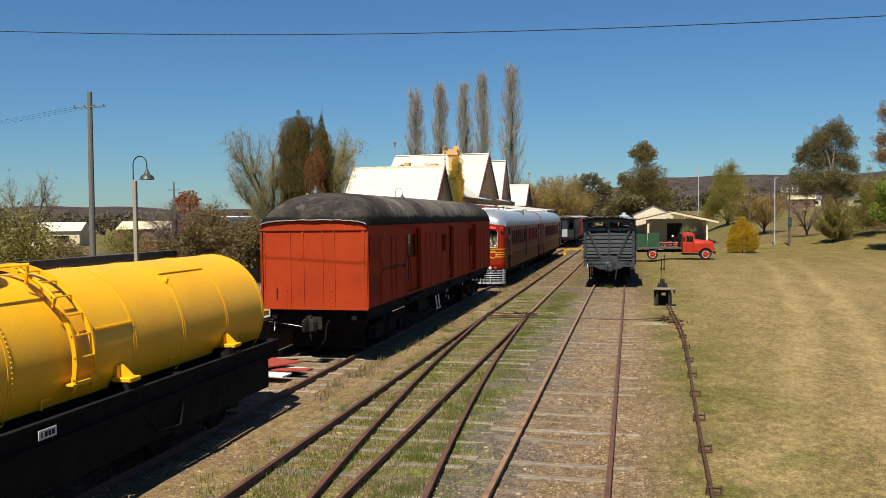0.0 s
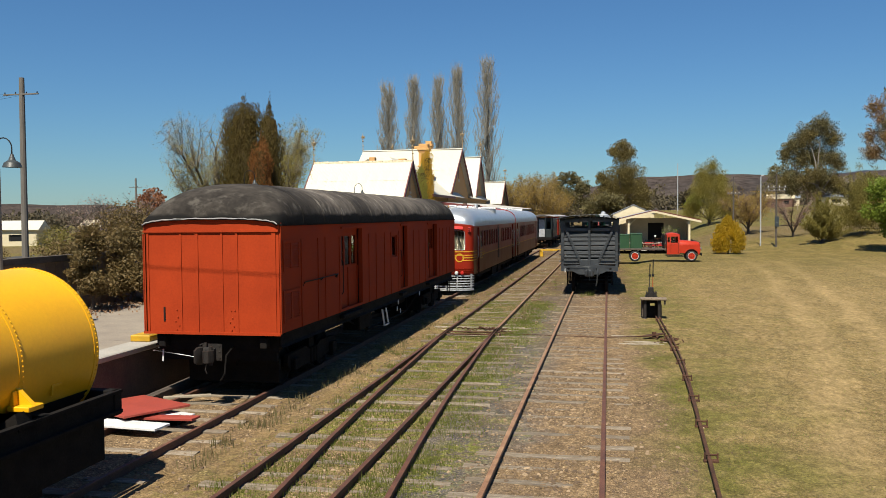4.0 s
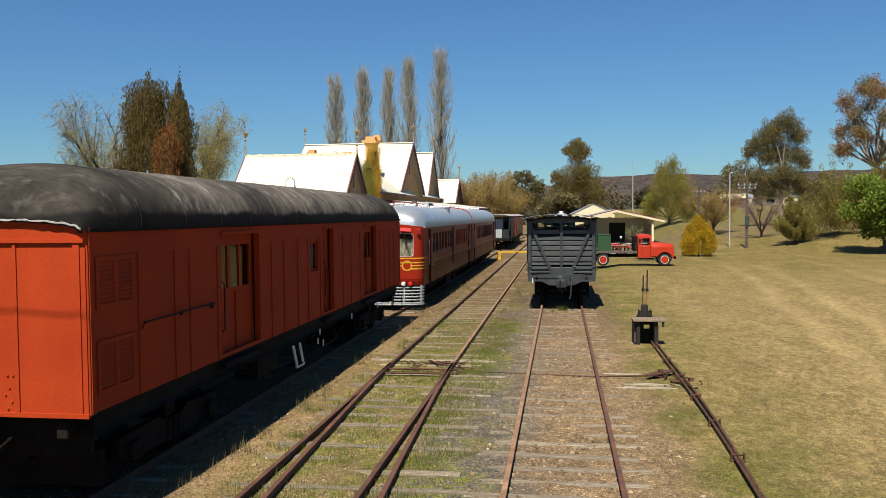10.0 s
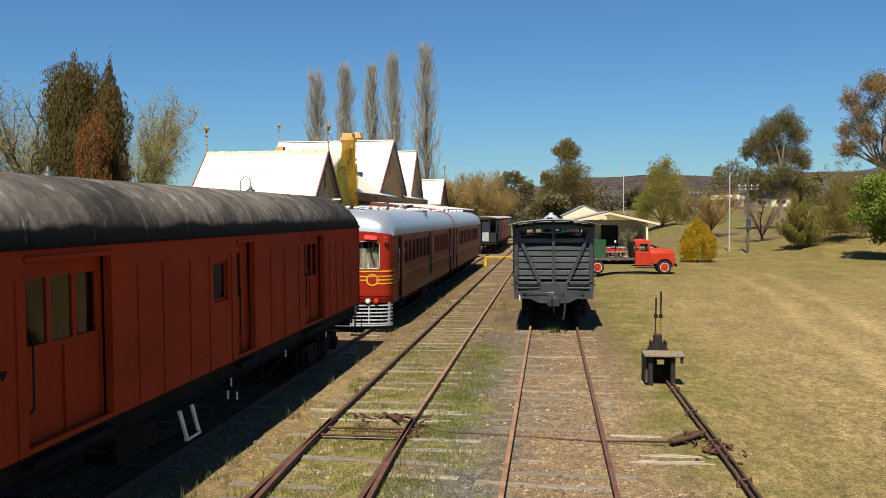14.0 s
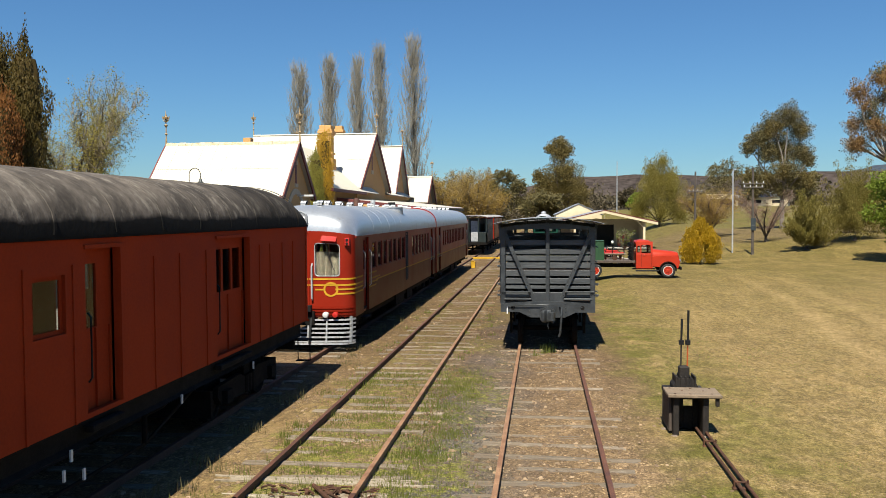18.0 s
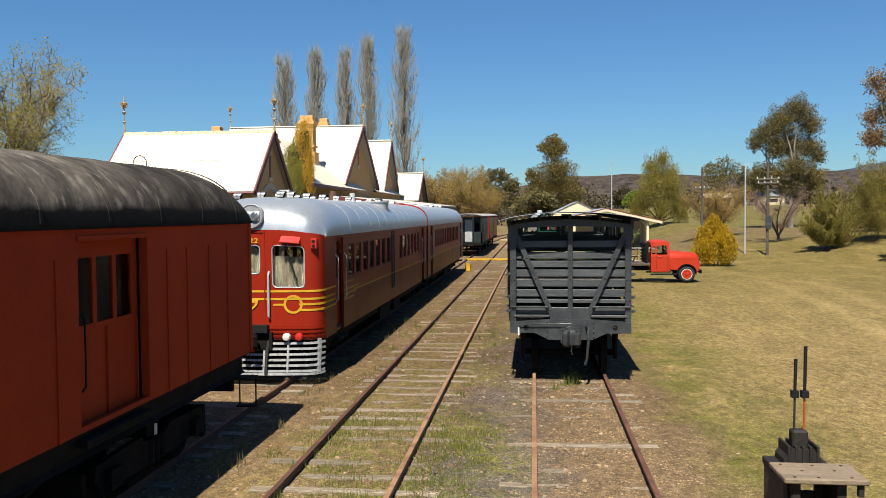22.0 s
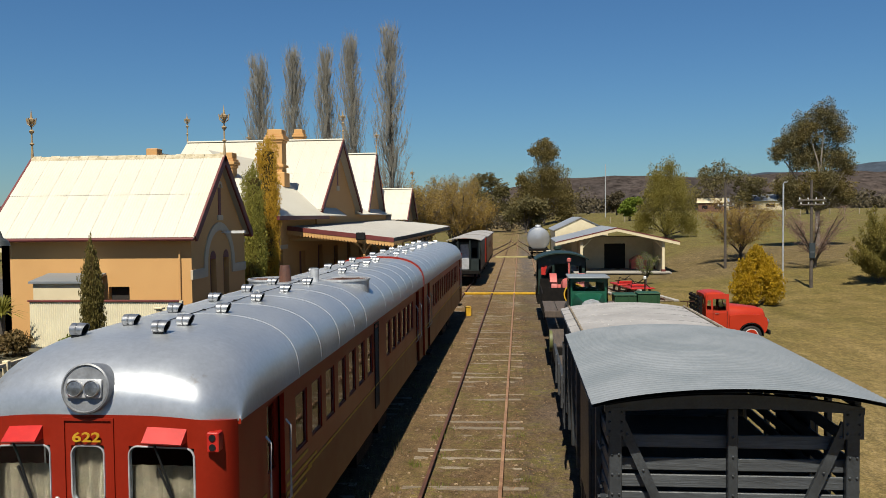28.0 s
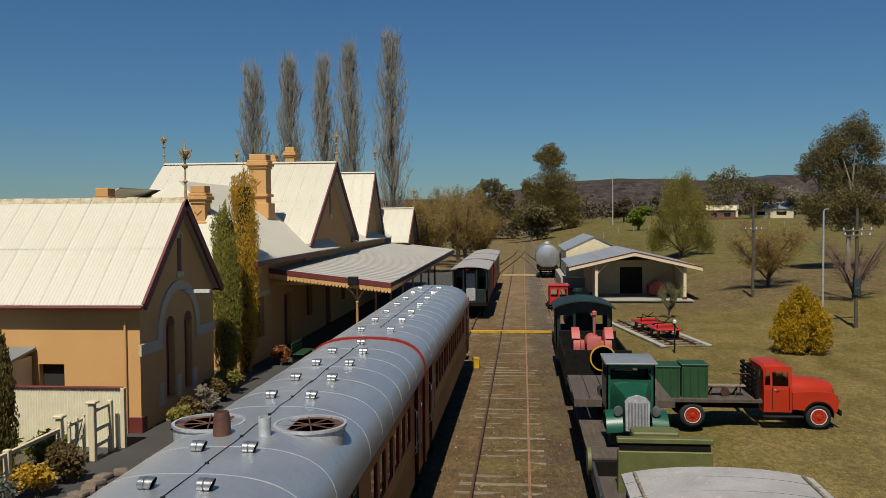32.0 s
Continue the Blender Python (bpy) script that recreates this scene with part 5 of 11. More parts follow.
for y in (-4.2, 1.7, 4.7):
    sd = part("saddle_bracket", rbox(0.98, y - 0.13, 1.38, 1.26, y + 0.13, 1.44, 0.01), M_TANK, tank)
    bm = B()
    prism(bm, [(1.24, 1.44), (1.0, 1.44), (1.0, 1.66)], y - 0.03, y + 0.03, "y")
    box(bm, 1.0, y - 0.1, 1.43, 1.05, y + 0.1, 1.6)
    part("gusset", bm, M_TANK, sd)
    part("saddle_bracket", rbox(-1.3, y - 0.17, 1.36, -0.98, y + 0.17, 1.44, 0.01), M_TANK, tank)
# curved ladder over the barrel
lad = part("ladder", rbox(0.98, 0.55, 1.52, 1.16, 1.05, 1.56, 0.01), M_TANK, tank)
for y in (0.62, 0.98):
    bm = B()
    arc = [(math.cos(a) * (TR + 0.1), y, TZ + math.sin(a) * (TR + 0.1)) for a in np.linspace(-0.32, 1.75, 22)]
    rings = []
    for i, q in enumerate(arc):
        a = np.linspace(-0.32, 1.75, 22)[i]
        nrm = Vector((math.cos(a), 0, math.sin(a)))
        q = Vector(q)
        rings.append([q - nrm * 0.03 + Vector((0, -0.02, 0)), q + nrm * 0.03 + Vector((0, -0.02, 0)), q + nrm * 0.03 + Vector((0, 0.02, 0)), q - nrm * 0.03 + Vector((0, 0.02, 0))])
    loft(bm, rings)
    bmesh.ops.recalc_face_normals(bm, faces=bm.faces[:])
    part("stringer", bm, M_TANK, lad)
for a in np.arange(-0.2, 1.75, 0.235):
    bm = B()
    q = Vector((math.cos(a) * (TR + 0.11), 0, TZ + math.sin(a) * (TR + 0.11)))
    cyl(bm, q + Vector((0, 0.6, 0)), q + Vector((0, 1.0, 0)), 0.014, 6)
    part("rung", bm, M_TANK, lad)
bm = B()
tube(bm, [(0.95, 0.5, 2.5), (1.05, 0.42, 2.62), (0.85, 0.42, 2.78), (0.5, 0.5, 2.95)], 0.022, 6)
tube(bm, [(0.62, -1.2, 2.72), (0.7, -1.2, 3.0), (0.7, 0.4, 3.02), (0.62, 0.45, 2.78)], 0.022, 6)
part("handrail", bm, M_TANK, tank)
bm = B()
lathe(bm, [(0.42, 0), (0.42, 0.32), (0.47, 0.33), (0.47, 0.38), (0.1, 0.44)], (0, -0.1, TZ + TR - 0.06), 20)
part("dome", bm, M_TANK, tank)
bm = B()
a = 0.82
q = Vector((math.cos(a) * (TR + 0.04), 3.35, TZ + math.sin(a) * (TR + 0.04)))
lathe(bm, [(0.025, -0.03), (0.045, -0.025), (0.045, 0.025), (0.025, 0.03)], q, 10, "y")
tube(bm, [q, q + Vector((0.07, 0.01, -0.1)), q + Vector((0.13, 0.02, -0.23))], 0.016, 6)
cyl(bm, q + Vector((0.1, 0.02, -0.18)), q + Vector((0.16, 0.02, -0.3)), 0.028, 6)
part("lifting_eye", bm, M_TANK, tank)
for y, a in ((5.3, -0.3), (3.0, -0.35), (0.2, -0.4)):
    bm = B()
    xx, zz = math.cos(a) * (TR + 0.004), TZ + math.sin(a) * (TR + 0.004)
    box(bm, xx - 0.02, y, zz, xx + 0.012, y + 0.18, zz + 0.025)
    box(bm, xx - 0.02, y, zz - 0.1, xx + 0.014, y + 0.025, zz)
    part("label_clip", bm, M_TANK, tank)
for s in (-1, 1):
    bm = B()
    prism(bm, [(s * 1.2, 0.98), (s * 1.2, 1.28), (s * 1.28, 1.28), (s * 1.28, 1.24), (s * 1.23, 1.23), (s * 1.23, 1.03), (s * 1.28, 1.02), (s * 1.28, 0.98)], -6.35, 6.35, "y")
    part("sole_bar", bm, M_UNDER, tank, "black channel steel sole bar")
    # plate added to block sun under the wagon and keep it dark there
    part("valance", rbox(min(s * 1.13, s * 1.17), -6.1, 0.42, max(s * 1.13, s * 1.17), 6.1, 1.0, 0.008), M_UNDER, tank, "deep black plate added below the sole bar to keep out sun")
    part("headstock", rbox(-1.25, s * 6.3 - 0.08, 0.95, 1.25, s * 6.3 + 0.08, 1.28, 0.01), M_UNDER, tank)
for y in (-5, -3, -1, 1, 3, 5):
    part("cross_member", rbox(-1.2, y - 0.08, 1.0, 1.2, y + 0.08, 1.26, 0.01), M_UNDER, tank)
bm = B()
prism(bm, [(-1.0, 1.25), (1.0, 1.25), (0.85, 1.5), (-0.85, 1.5)], -5.6, -5.3, "y")
part("saddle", bm, M_UNDER, tank)
for y in (-4.2, 1.7, 4.55):
    bm = B()
    prism(bm, [(-1.25, 1.2), (1.25, 1.2), (1.2, 1.4), (0.5, 0.95), (-0.5, 0.95), (-1.2, 1.4)], y - 0.12, y + 0.12, "y")
    part("saddle", bm, M_UNDER, tank)
for y in (-4.3, 3.9):
    bogie(tank, y, 1.75)
for s in (-1, 1):
    coupler(tank, s * 6.4, 0.86, s)
# shade below the barrel, laid on as a thin black sheet
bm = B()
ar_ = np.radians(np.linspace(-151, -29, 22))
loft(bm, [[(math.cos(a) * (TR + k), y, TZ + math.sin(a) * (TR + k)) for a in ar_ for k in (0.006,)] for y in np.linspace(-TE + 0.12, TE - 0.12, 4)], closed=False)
part("tank_underside", bm, M_UNDER, tank, "black sheet standing for the shade under the tank")
bm = B()
box(bm, 1.283, -0.24, 1.085, 1.295, 0.06, 1.195)
pl = part("number_plate", bm, M_WHITE, tank, "white plate with illegible dark marks")
bm = B()
for i, w in enumerate((0.02, 0.05, 0.05, 0.05)):
    box(bm, 1.295, -0.2 + i * 0.06, 1.11, 1.3, -0.2 + i * 0.06 + w * 0.8, 1.17)
part("marks", bm, M_TRIM, pl)
bm = B()
cyl(bm, (1.0, 2.4, 0.75), (1.1, 2.4, 1.0), 0.03, 6)
tube(bm, [(1.15, 1.9, 0.95), (1.2, 2.3, 0.55), (1.2, 2.9, 0.5), (1.15, 3.1, 0.9)], 0.025, 6)
part("brake_lever", bm, M_UNDER, tank)
bm = B()
cyl(bm, (0.0, -1.2, 0.75), (0.0, 0.4, 0.75), 0.22, 12)
part("brake_cylinder", bm, M_UNDER, tank)

# ---- orange luggage van ----
van = thing("luggage_van", (-6.69, 19.8, 0), "orange red bogie luggage van with a black canvas roof", "railway van")
VL, VW, VZ0, VZ1 = 18.45, 1.40, 1.28, 3.40
R_OPEN = [(3.75, 1.34, 5.35, 3.22), (8.45, 2.32, 9.05, 2.96), (9.45, 1.34, 10.2, 3.22), (13.3, 1.34, 14.75, 3.22)]
for s, op in ((1, R_OPEN), (-1, [(3.75, 1.34, 5.35, 3.22), (13.3, 1.34, 14.75, 3.22)])):
    bm = B()
    gwall(bm, flat_x(s * VW, s), [0, VL], [VZ0, VZ1], op, 0.07)
    side = part("side_wall", bm, M_VAN, van, smooth=False)
    for u0, z0, u1, z1 in op:
        w = u1 - u0
        if w < 0.7 and z1 - z0 < 1:
            bm = B()
            gwall(bm, flat_x(s * (VW - 0.045), s), [u0 - 0.01, u1 + 0.01], [z0 - 0.01, z1 + 0.01], [(u0 + 0.05, z0 + 0.05, u1 - 0.05, z1 - 0.05)], 0.02)
            wf = part("window_frame", bm, M_VAN, side, smooth=False)
            bm = B()
            box(bm, min(s * (VW - 0.058), s * (VW - 0.062)), u0 + 0.04, z0 + 0.04, max(s * (VW - 0.058), s * (VW - 0.062)), u1 - 0.04, z1 - 0.04)
            part("pane", bm, M_GLASS, wf).visible_shadow = False
            continue
        zt, zb = z1 - 0.18, z1 - 0.88
        nwin = 3 if w > 1 else 1
        ww = (w - 0.24 - 0.08 * (nwin - 1)) / nwin
        wins = [(u0 + 0.12 + i * (ww + 0.08), zb, u0 + 0.12 + i * (ww + 0.08) + ww, zt) for i in range(nwin)]
        if w < 1:
            wins = [(u0 + 0.06, zb - 0.05, u0 + 0.42, zt)]
        bm = B()
        gwall(bm, flat_x(s * (VW - 0.11), s), [u0 - 0.02, u1 + 0.02], [z0 - 0.02, z1 + 0.02], wins, 0.04)
        door = part("door", bm, M_VAN, van, smooth=False)
        for q in wins:
            bm = B()
            box(bm, min(s * (VW - 0.128), s * (VW - 0.132)), q[0] - 0.01, q[1] - 0.01, max(s * (VW - 0.128), s * (VW - 0.132)), q[2] + 0.01, q[3] + 0.01)
            part("pane", bm, M_GLASS, door).visible_shadow = False
        xx = s * (VW - 0.1)
        for uu in (u0 + 0.03, (u0 + u1) / 2, u1 - 0.05):
            bm = B()
            box(bm, xx - 0.015, uu - 0.015, z0, xx + 0.018, uu + 0.015, zb - 0.06)
            part("door_batten", bm, M_VAN, door)
        bm = B()
        tube(bm, [(s * (VW - 0.02), u0 + 0.07, z0 + 0.35), (s * (VW + 0.02), u0 + 0.07, z0 + 0.4), (s * (VW + 0.02), u0 + 0.07, zb + 0.1), (s * (VW - 0.02), u0 + 0.07, zb + 0.15)], 0.013, 6)
        part("door_handle", bm, M_TRIM, door, "black grab rail")
        bm = B()
        xx = s * (VW + 0.006)
        box(bm, min(xx - 0.03, xx + 0.03), u1 - 0.005, z0, max(xx - 0.03, xx + 0.03), u1 + 0.05, z1)
        box(bm, min(xx - 0.03, xx + 0.02), u0 - 0.03, z1, max(xx - 0.03, xx + 0.02), u1 + 0.05, z1 + 0.05)
        part("door_jamb", bm, M_VAN, side)
        part("door_step", rbox(s * VW - 0.06, u0, 1.12, s * VW + 0.06, u1, 1.2, 0.01), M_UNDER, van)
    for u in (0.06, 1.15, 2.15, 2.62, 3.6, 6.05, 6.75, 7.6, 8.3, 9.2, 11.15, 11.95, 12.9, 15.35, 15.95, 16.7, 17.4, 18.35):
        bm = B()
        box(bm, min(s * VW, s * (VW + 0.016)), u - 0.022, VZ0, max(s * VW, s * (VW + 0.016)), u + 0.022, 3.06 if 0.5 < u < 18 else VZ1)
        part("batten", bm, M_VAN, side)
    for z0, z1 in ((2.45, 3.06), (1.46, 2.09)):
        bm = B()
        gwall(bm, lambda u, z, d: (s * (VW + 0.018 - d), u, z), [0.16, 1.02], [z0, z1], [(0.22, z0 + 0.06, 0.55, z1 - 0.06), (0.63, z0 + 0.06, 0.96, z1 - 0.06)], 0.02)
        lv = part("louvre_frame", bm, M_VAN, side)
        for q in (0.22, 0.63):
            for k in range(9):
                zz = z0 + 0.09 + k * (z1 - z0 - 0.16) / 8.5
                bm = B()
                prism(bm, [(s * (VW - 0.0), zz + 0.035), (s * (VW + 0.018), zz), (s * (VW + 0.018), zz - 0.008), (s * (VW - 0.0), zz + 0.027)], q, q + 0.33, "y")
                part("louvre_slat", bm, M_VAN, lv)
    bm = B()
    tube(bm, [(s * (VW + 0.01), 1.2, 2.1), (s * (VW + 0.05), 1.2, 2.18), (s * (VW + 0.05), 3.35, 2.2), (s * (VW + 0.01), 3.35, 2.12)], 0.014, 6)
    for u in (2.3, 3.3):
        cyl(bm, (s * VW, u, 2.14), (s * (VW + 0.05), u, 2.19), 0.018, 6)
    part("hand_rail", bm, M_TRIM, van, "dark grab rail")
    bm = B()
    tube(bm, [(s * (VW + 0.02), -0.02, VZ0), (s * (VW + 0.02), -0.02, 3.2)], 0.012, 6)
    part("corner_pipe", bm, M_VAN, van)
for y, s in ((0, -1), (VL, 1)):
    bm = B()
    top = [(VW * math.cos(a), VZ1 + 0.14 * math.sin(a)) for a in np.linspace(0, math.pi, 13)]
    prism(bm, [(-VW, VZ0), (VW, VZ0)] + top, min(y, y + s * 0.03), max(y, y + s * 0.03), "y")
    end = part("end_wall", bm, M_VAN, van, smooth=False)
    yy = y + s * 0.03
    for x, w in ((-1.33, 0.035), (-0.62, 0.02), (-0.28, 0.03), (0.55, 0.02), (0.24, 0.02), (1.3, 0.04), (-1.36, 0.02)):
        bm = B()
        box(bm, x - w, min(yy, yy + s * 0.018), VZ0, x + w, max(yy, yy + s * 0.018), 3.24)
        part("end_batten", bm, M_VAN, end)
    bm = B()
    box(bm, -VW, min(yy, yy + s * 0.035), 3.23, VW, max(yy, yy + s * 0.035), 3.27)
    part("end_rail", bm, M_VAN, end)
    bm = B()
    box(bm, -VW - 0.02, min(yy, yy + s * 0.03), VZ0 - 0.03, VW + 0.02, max(yy, yy + s * 0.03), VZ0 + 0.02)
    part("end_rail", bm, M_VAN, end)
    bm = B()
    box(bm, -1.0, min(yy, yy + s * 0.012), 1.5, -0.965, max(yy, yy + s * 0.012), 1.78)
    part("slot_plate", bm, M_TRIM, end, "black slot")
    bm = B()
    rivets(bm, [(x + dx, yy + s * 0.004, z) for x in (-0.72, 0.42) for dx, z in ((0, 1.72), (0.07, 1.72), (0.02, 1.58), (-0.03, 1.5), (0.05, 1.42), (0, 1.34))], 0.016)
    part("end_bolts", bm, M_VAN, end)


def arch_roof(parent, name, material, L, W, ze, rise, dome, n=24, over=0.05, end_rise=0.13, th=0.03):
    bm = B()
    ys = [0, 0.04, 0.1, 0.2, 0.35, 0.55, 0.8, 1.1, dome]
    ys = [y for y in ys if y <= dome] + list(np.linspace(dome + 0.6, L - dome - 0.6, 14)) + [L - y for y in reversed([y for y in ys if y <= dome])]
    rings = []
    for y in ys:
        e = min(y, L - y)
        f = 1.0 if e >= dome else (1 - (1 - e / dome) ** 2) ** 0.5
        r = end_rise + (rise - end_rise) * f
        w = W + over - 0.06 * (1 - f)
        rings.append([(w * math.copysign(abs(math.cos(a)) ** 0.78, math.cos(a)), y, ze + r * math.sin(a) ** 0.85) for a in np.linspace(0, math.pi, n)])
    loft(bm, rings, closed=False)
    low = [[(p[0] * 0.98, p[1], p[2] - th) for p in ring] for ring in rings]
    for ring in (low,):
        loft(bm, ring, closed=False)
    bmesh.ops.recalc_face_normals(bm, faces=bm.faces[:])
    return part(name, bm, material, parent)


VRL = VL + 0.16
vr = arch_roof(van, "roof", M_VANROOF, VRL, VW, 3.37, 0.83, 1.25)
vr.location = (0, -0.08, 0)
for s in (-1, 1):
    bm = B()
    box(bm, min(s * (VW + 0.005), s * (VW + 0.06)), 0.02, 3.345, max(s * (VW + 0.005), s * (VW + 0.045)), VL - 0.02, 3.385)
    part("gutter", bm, M_UNDER, van, "black roof edge")
for k, y in enumerate(np.arange(1.27, 18.0, 1.27)):
    bm = B()
    rings = []
    for a in np.linspace(0.02, math.pi - 0.02, 26):
        c, sn = math.cos(a), math.sin(a)
        px, pz = math.copysign(abs(c) ** 0.78, c), sn ** 0.85
        yy = y + 0.02 * math.sin(a * 3 + k) + 0.012 * math.sin(a * 11 + 2 * k)
        rings.append([((VW + 0.05 + o) * px, yy + dy, 3.37 + (0.83 + o) * pz) for dy, o in ((-0.03, -0.004), (-0.024, 0.006), (0.024, 0.006), (0.03, -0.004))])
    loft(bm, rings, closed=False)
    bmesh.ops.recalc_face_normals(bm, faces=bm.faces[:])
    part("roof_seam", bm, M_VANROOF, vr, loc=(0, 0, 0))
for y, sg in ((-0.005, -1), (VRL + 0.005, 1)):
    bm = B()
    pts = [((VW - 0.01) * math.copysign(abs(math.cos(a)) ** 0.78, math.cos(a)), y + sg * 0.006 * math.sin(a * 9), 3.365 + 0.13 * math.sin(a) ** 0.85 + 0.006 * math.sin(a * 23)) for a in np.linspace(0.0, math.pi, 40)]
    tube(bm, pts, [0.008 + 0.007 * abs(math.sin(i * 1.7)) for i in range(40)], 5)
    part("frayed_edge", bm, M_ROOFLG, vr, "frayed pale canvas edge")
bm = B()
for s in (-1, 1):
    prism(bm, [(s * 1.28, 0.98), (s * 1.28, 1.28), (s * 1.38, 1.28), (s * 1.38, 1.24), (s * 1.31, 1.22), (s * 1.31, 1.03), (s * 1.36, 0.98)], 0.24, VL - 0.24, "y")
    tube(bm, [(s * 1.05, 4.6, 1.05), (s * 1.05, 7.0, 0.42), (s * 1.05, 11.5, 0.42), (s * 1.05, 13.9, 1.05)], 0.025, 6)
    for y in (7.0, 11.5):
        cyl(bm, (s * 1.05, y, 0.42), (s * 1.05, y, 1.05), 0.04, 8)
for y in np.arange(0.4, VL, 1.6):
    box(bm, -1.3, y - 0.06, 1.0, 1.3, y + 0.06, 1.25)
box(bm, -1.27, 0.24, 0.9, 1.27, 0.38, 1.27)
box(bm, -1.27, VL - 0.38, 0.9, 1.27, VL - 0.24, 1.27)
# black plates added to hide sunlit ground and darken the space under the ends
for y in (0.95, 4.35, VL - 4.4, VL - 1.0):
    box(bm, -0.98, y - 0.05, 0.16, 0.98, y + 0.05, 0.62)
    box(bm, -0.12, y - 0.2, 0.5, 0.12, y + 0.2, 1.05)
for y in (0.3, VL - 0.4):
    box(bm, -1.2, y, 0.7, 1.2, y + 0.1, 0.95)
part("underframe", bm, M_UNDER, van, "black underframe with truss rods")
part("floor", rbox(-1.36, 0.02, 1.24, 1.36, VL - 0.02, 1.3, 0.01), M_DARKIN, van)
for y in (2.75, VL - 2.75):
    bogie(van, y, 2.4)
for y, s in ((0, -1), (VL, 1)):
    coupler(van, y, 0.9, s, M_STANDIRON)
    for x in (-1.1, 1.02):
        part("bracket", rbox(x - 0.07, min(y - s * 0.24, y - s * 0.04), 0.98, x + 0.07, max(y - s * 0.24, y - s * 0.04), 1.2, 0.015), M_UNDER, van)
    bm = B()
    tube(bm, [(0.3, y - s * 0.26, 0.98), (0.42, y + s * 0.3, 0.9), (0.4, y + s * 0.34, 0.55), (0.3, y + s * 0.3, 0.42)], 0.019, 8)
    part("air_hose", bm, M_UNDER, van)
    bm = B()
    tube(bm, [(-1.2, y - s * 0.25, 0.97), (-1.15, y + s * 0.2, 0.95), (-0.6, y + s * 0.26, 0.9), (-0.2, y + s * 0.24, 0.84)], 0.008, 6)
    part("uncoupling_rod", bm, M_SILVERP, van)
    bm = B()
    loft(bm, [[(-1.2 + e, y - s * 0.25, z), (-1.17 + e, y - s * 0.25, z), (-1.17 + e, y - s * 0.26, z), (-1.2 + e, y - s * 0.26, z)] for e, z in ((0, 0.98), (-0.02, 0.66))])
    part("rod_handle", bm, M_WHITE, van, "white painted handle")
part("equipment_box", rbox(0.75, 5.8, 0.55, 1.2, 6.9, 1.0, 0.02), M_UNDER, van)
part("equipment_box", rbox(-1.2, 7.6, 0.55, -0.8, 8.8, 1.0, 0.02), M_UNDER, van)
bm = B()
cyl(bm, (0.5, 11.0, 0.75), (0.5, 13.0, 0.75), 0.22, 14)
part("air_tank", bm, M_UNDER, van)
st = part("step", rbox(1.28, 7.2, 0.52, 1.5, 7.62, 0.56, 0.01), M_UNDER, van)
for y in (7.18, 7.58):
    bm = B()
    loft(bm, [[(1.47, y + d, z), (1.5, y + d, z), (1.5, y + d + 0.075, z), (1.47, y + d + 0.075, z)] for d, z in ((0, 0.5), (-0.24, 0.98))])
    bmesh.ops.recalc_face_normals(bm, faces=bm.faces[:])
    part("step_hanger", bm, M_WHITE, st, "white painted step hanger")
bm = B()
box(bm, 1.44, 7.2, 0.5, 1.505, 7.65, 0.54)
part("step_edge", bm, M_WHITE, st, "white step edge")
for y, z in ((8.9, 0.72), (9.05, 0.9), (9.3, 0.62), (14.9, 0.85), (11.9, 0.9)):
    bm = B()
    box(bm, 1.4, y, z, 1.42, y + 0.04, z + 0.13)
    part("white_mark", bm, M_WHITE, van, "small white paint mark")
bm = B()
box(bm, 1.15, VL - 0.3, 0.86, 1.48, VL + 0.03, 0.885)
for xx in (1.18, 1.45):
    cyl(bm, (xx, VL, 0.4), (xx, VL, 0.87), 0.012, 6)
box(bm, 1.16, VL - 0.12, 0.39, 1.47, VL + 0.02, 0.41)
part("corner_step", bm, M_UNDER, van)

# timber baulk at the foot of the platform wall
bk = thing("timber_baulk", (-8.04, 15.4, -0.13), "old dark timber baulk lying along the foot of the platform", "timber baulk")
bm = B()
loft(bm, [[(0.02 * math.sin(f * 9) + x, 11.5 * f, z + 0.015 * math.sin(f * 13)) for x, z in ((-0.09, -0.02), (0.09, -0.02), (0.085, 0.15), (0.03, 0.19), (-0.07, 0.17))] for f in np.linspace(0, 1, 14)])
bmesh.ops.recalc_face_normals(bm, faces=bm.faces[:])
part("beam", bm, M_DECK, bk)

# ---- two-car diesel railcar ----
RW, RZ0, RZE, RRISE = 1.45, 0.80, 3.03, 0.86


def front_map(u, z, d):
    """Bowed front with rounded corners; u runs across the front, -1.45 to 1.45."""
    a = abs(u)
    x = u
    y = 0.10 * (a / 1.1) ** 2
    if a > 1.1:
        t = (a - 1.1) / 0.35 * math.pi / 2
        x = math.copysign(1.1 + 0.35 * math.sin(t), u)
        y = 0.10 + 0.38 * (1 - math.cos(t))
        nx, ny = math.copysign(math.sin(t), u), -math.cos(t)
    else:
        nx, ny = 0.0, -1.0
    z = z + 0.14 * max(0.0, (z - 1.9) / 1.13) * (1 - (a / 1.45) ** 3)
    tuck = 0.10 * max(0.0, (1.15 - z) / 0.4) ** 2 if z < 1.15 else 0.0
    return (x - nx * d, y - ny * d + tuck, z)


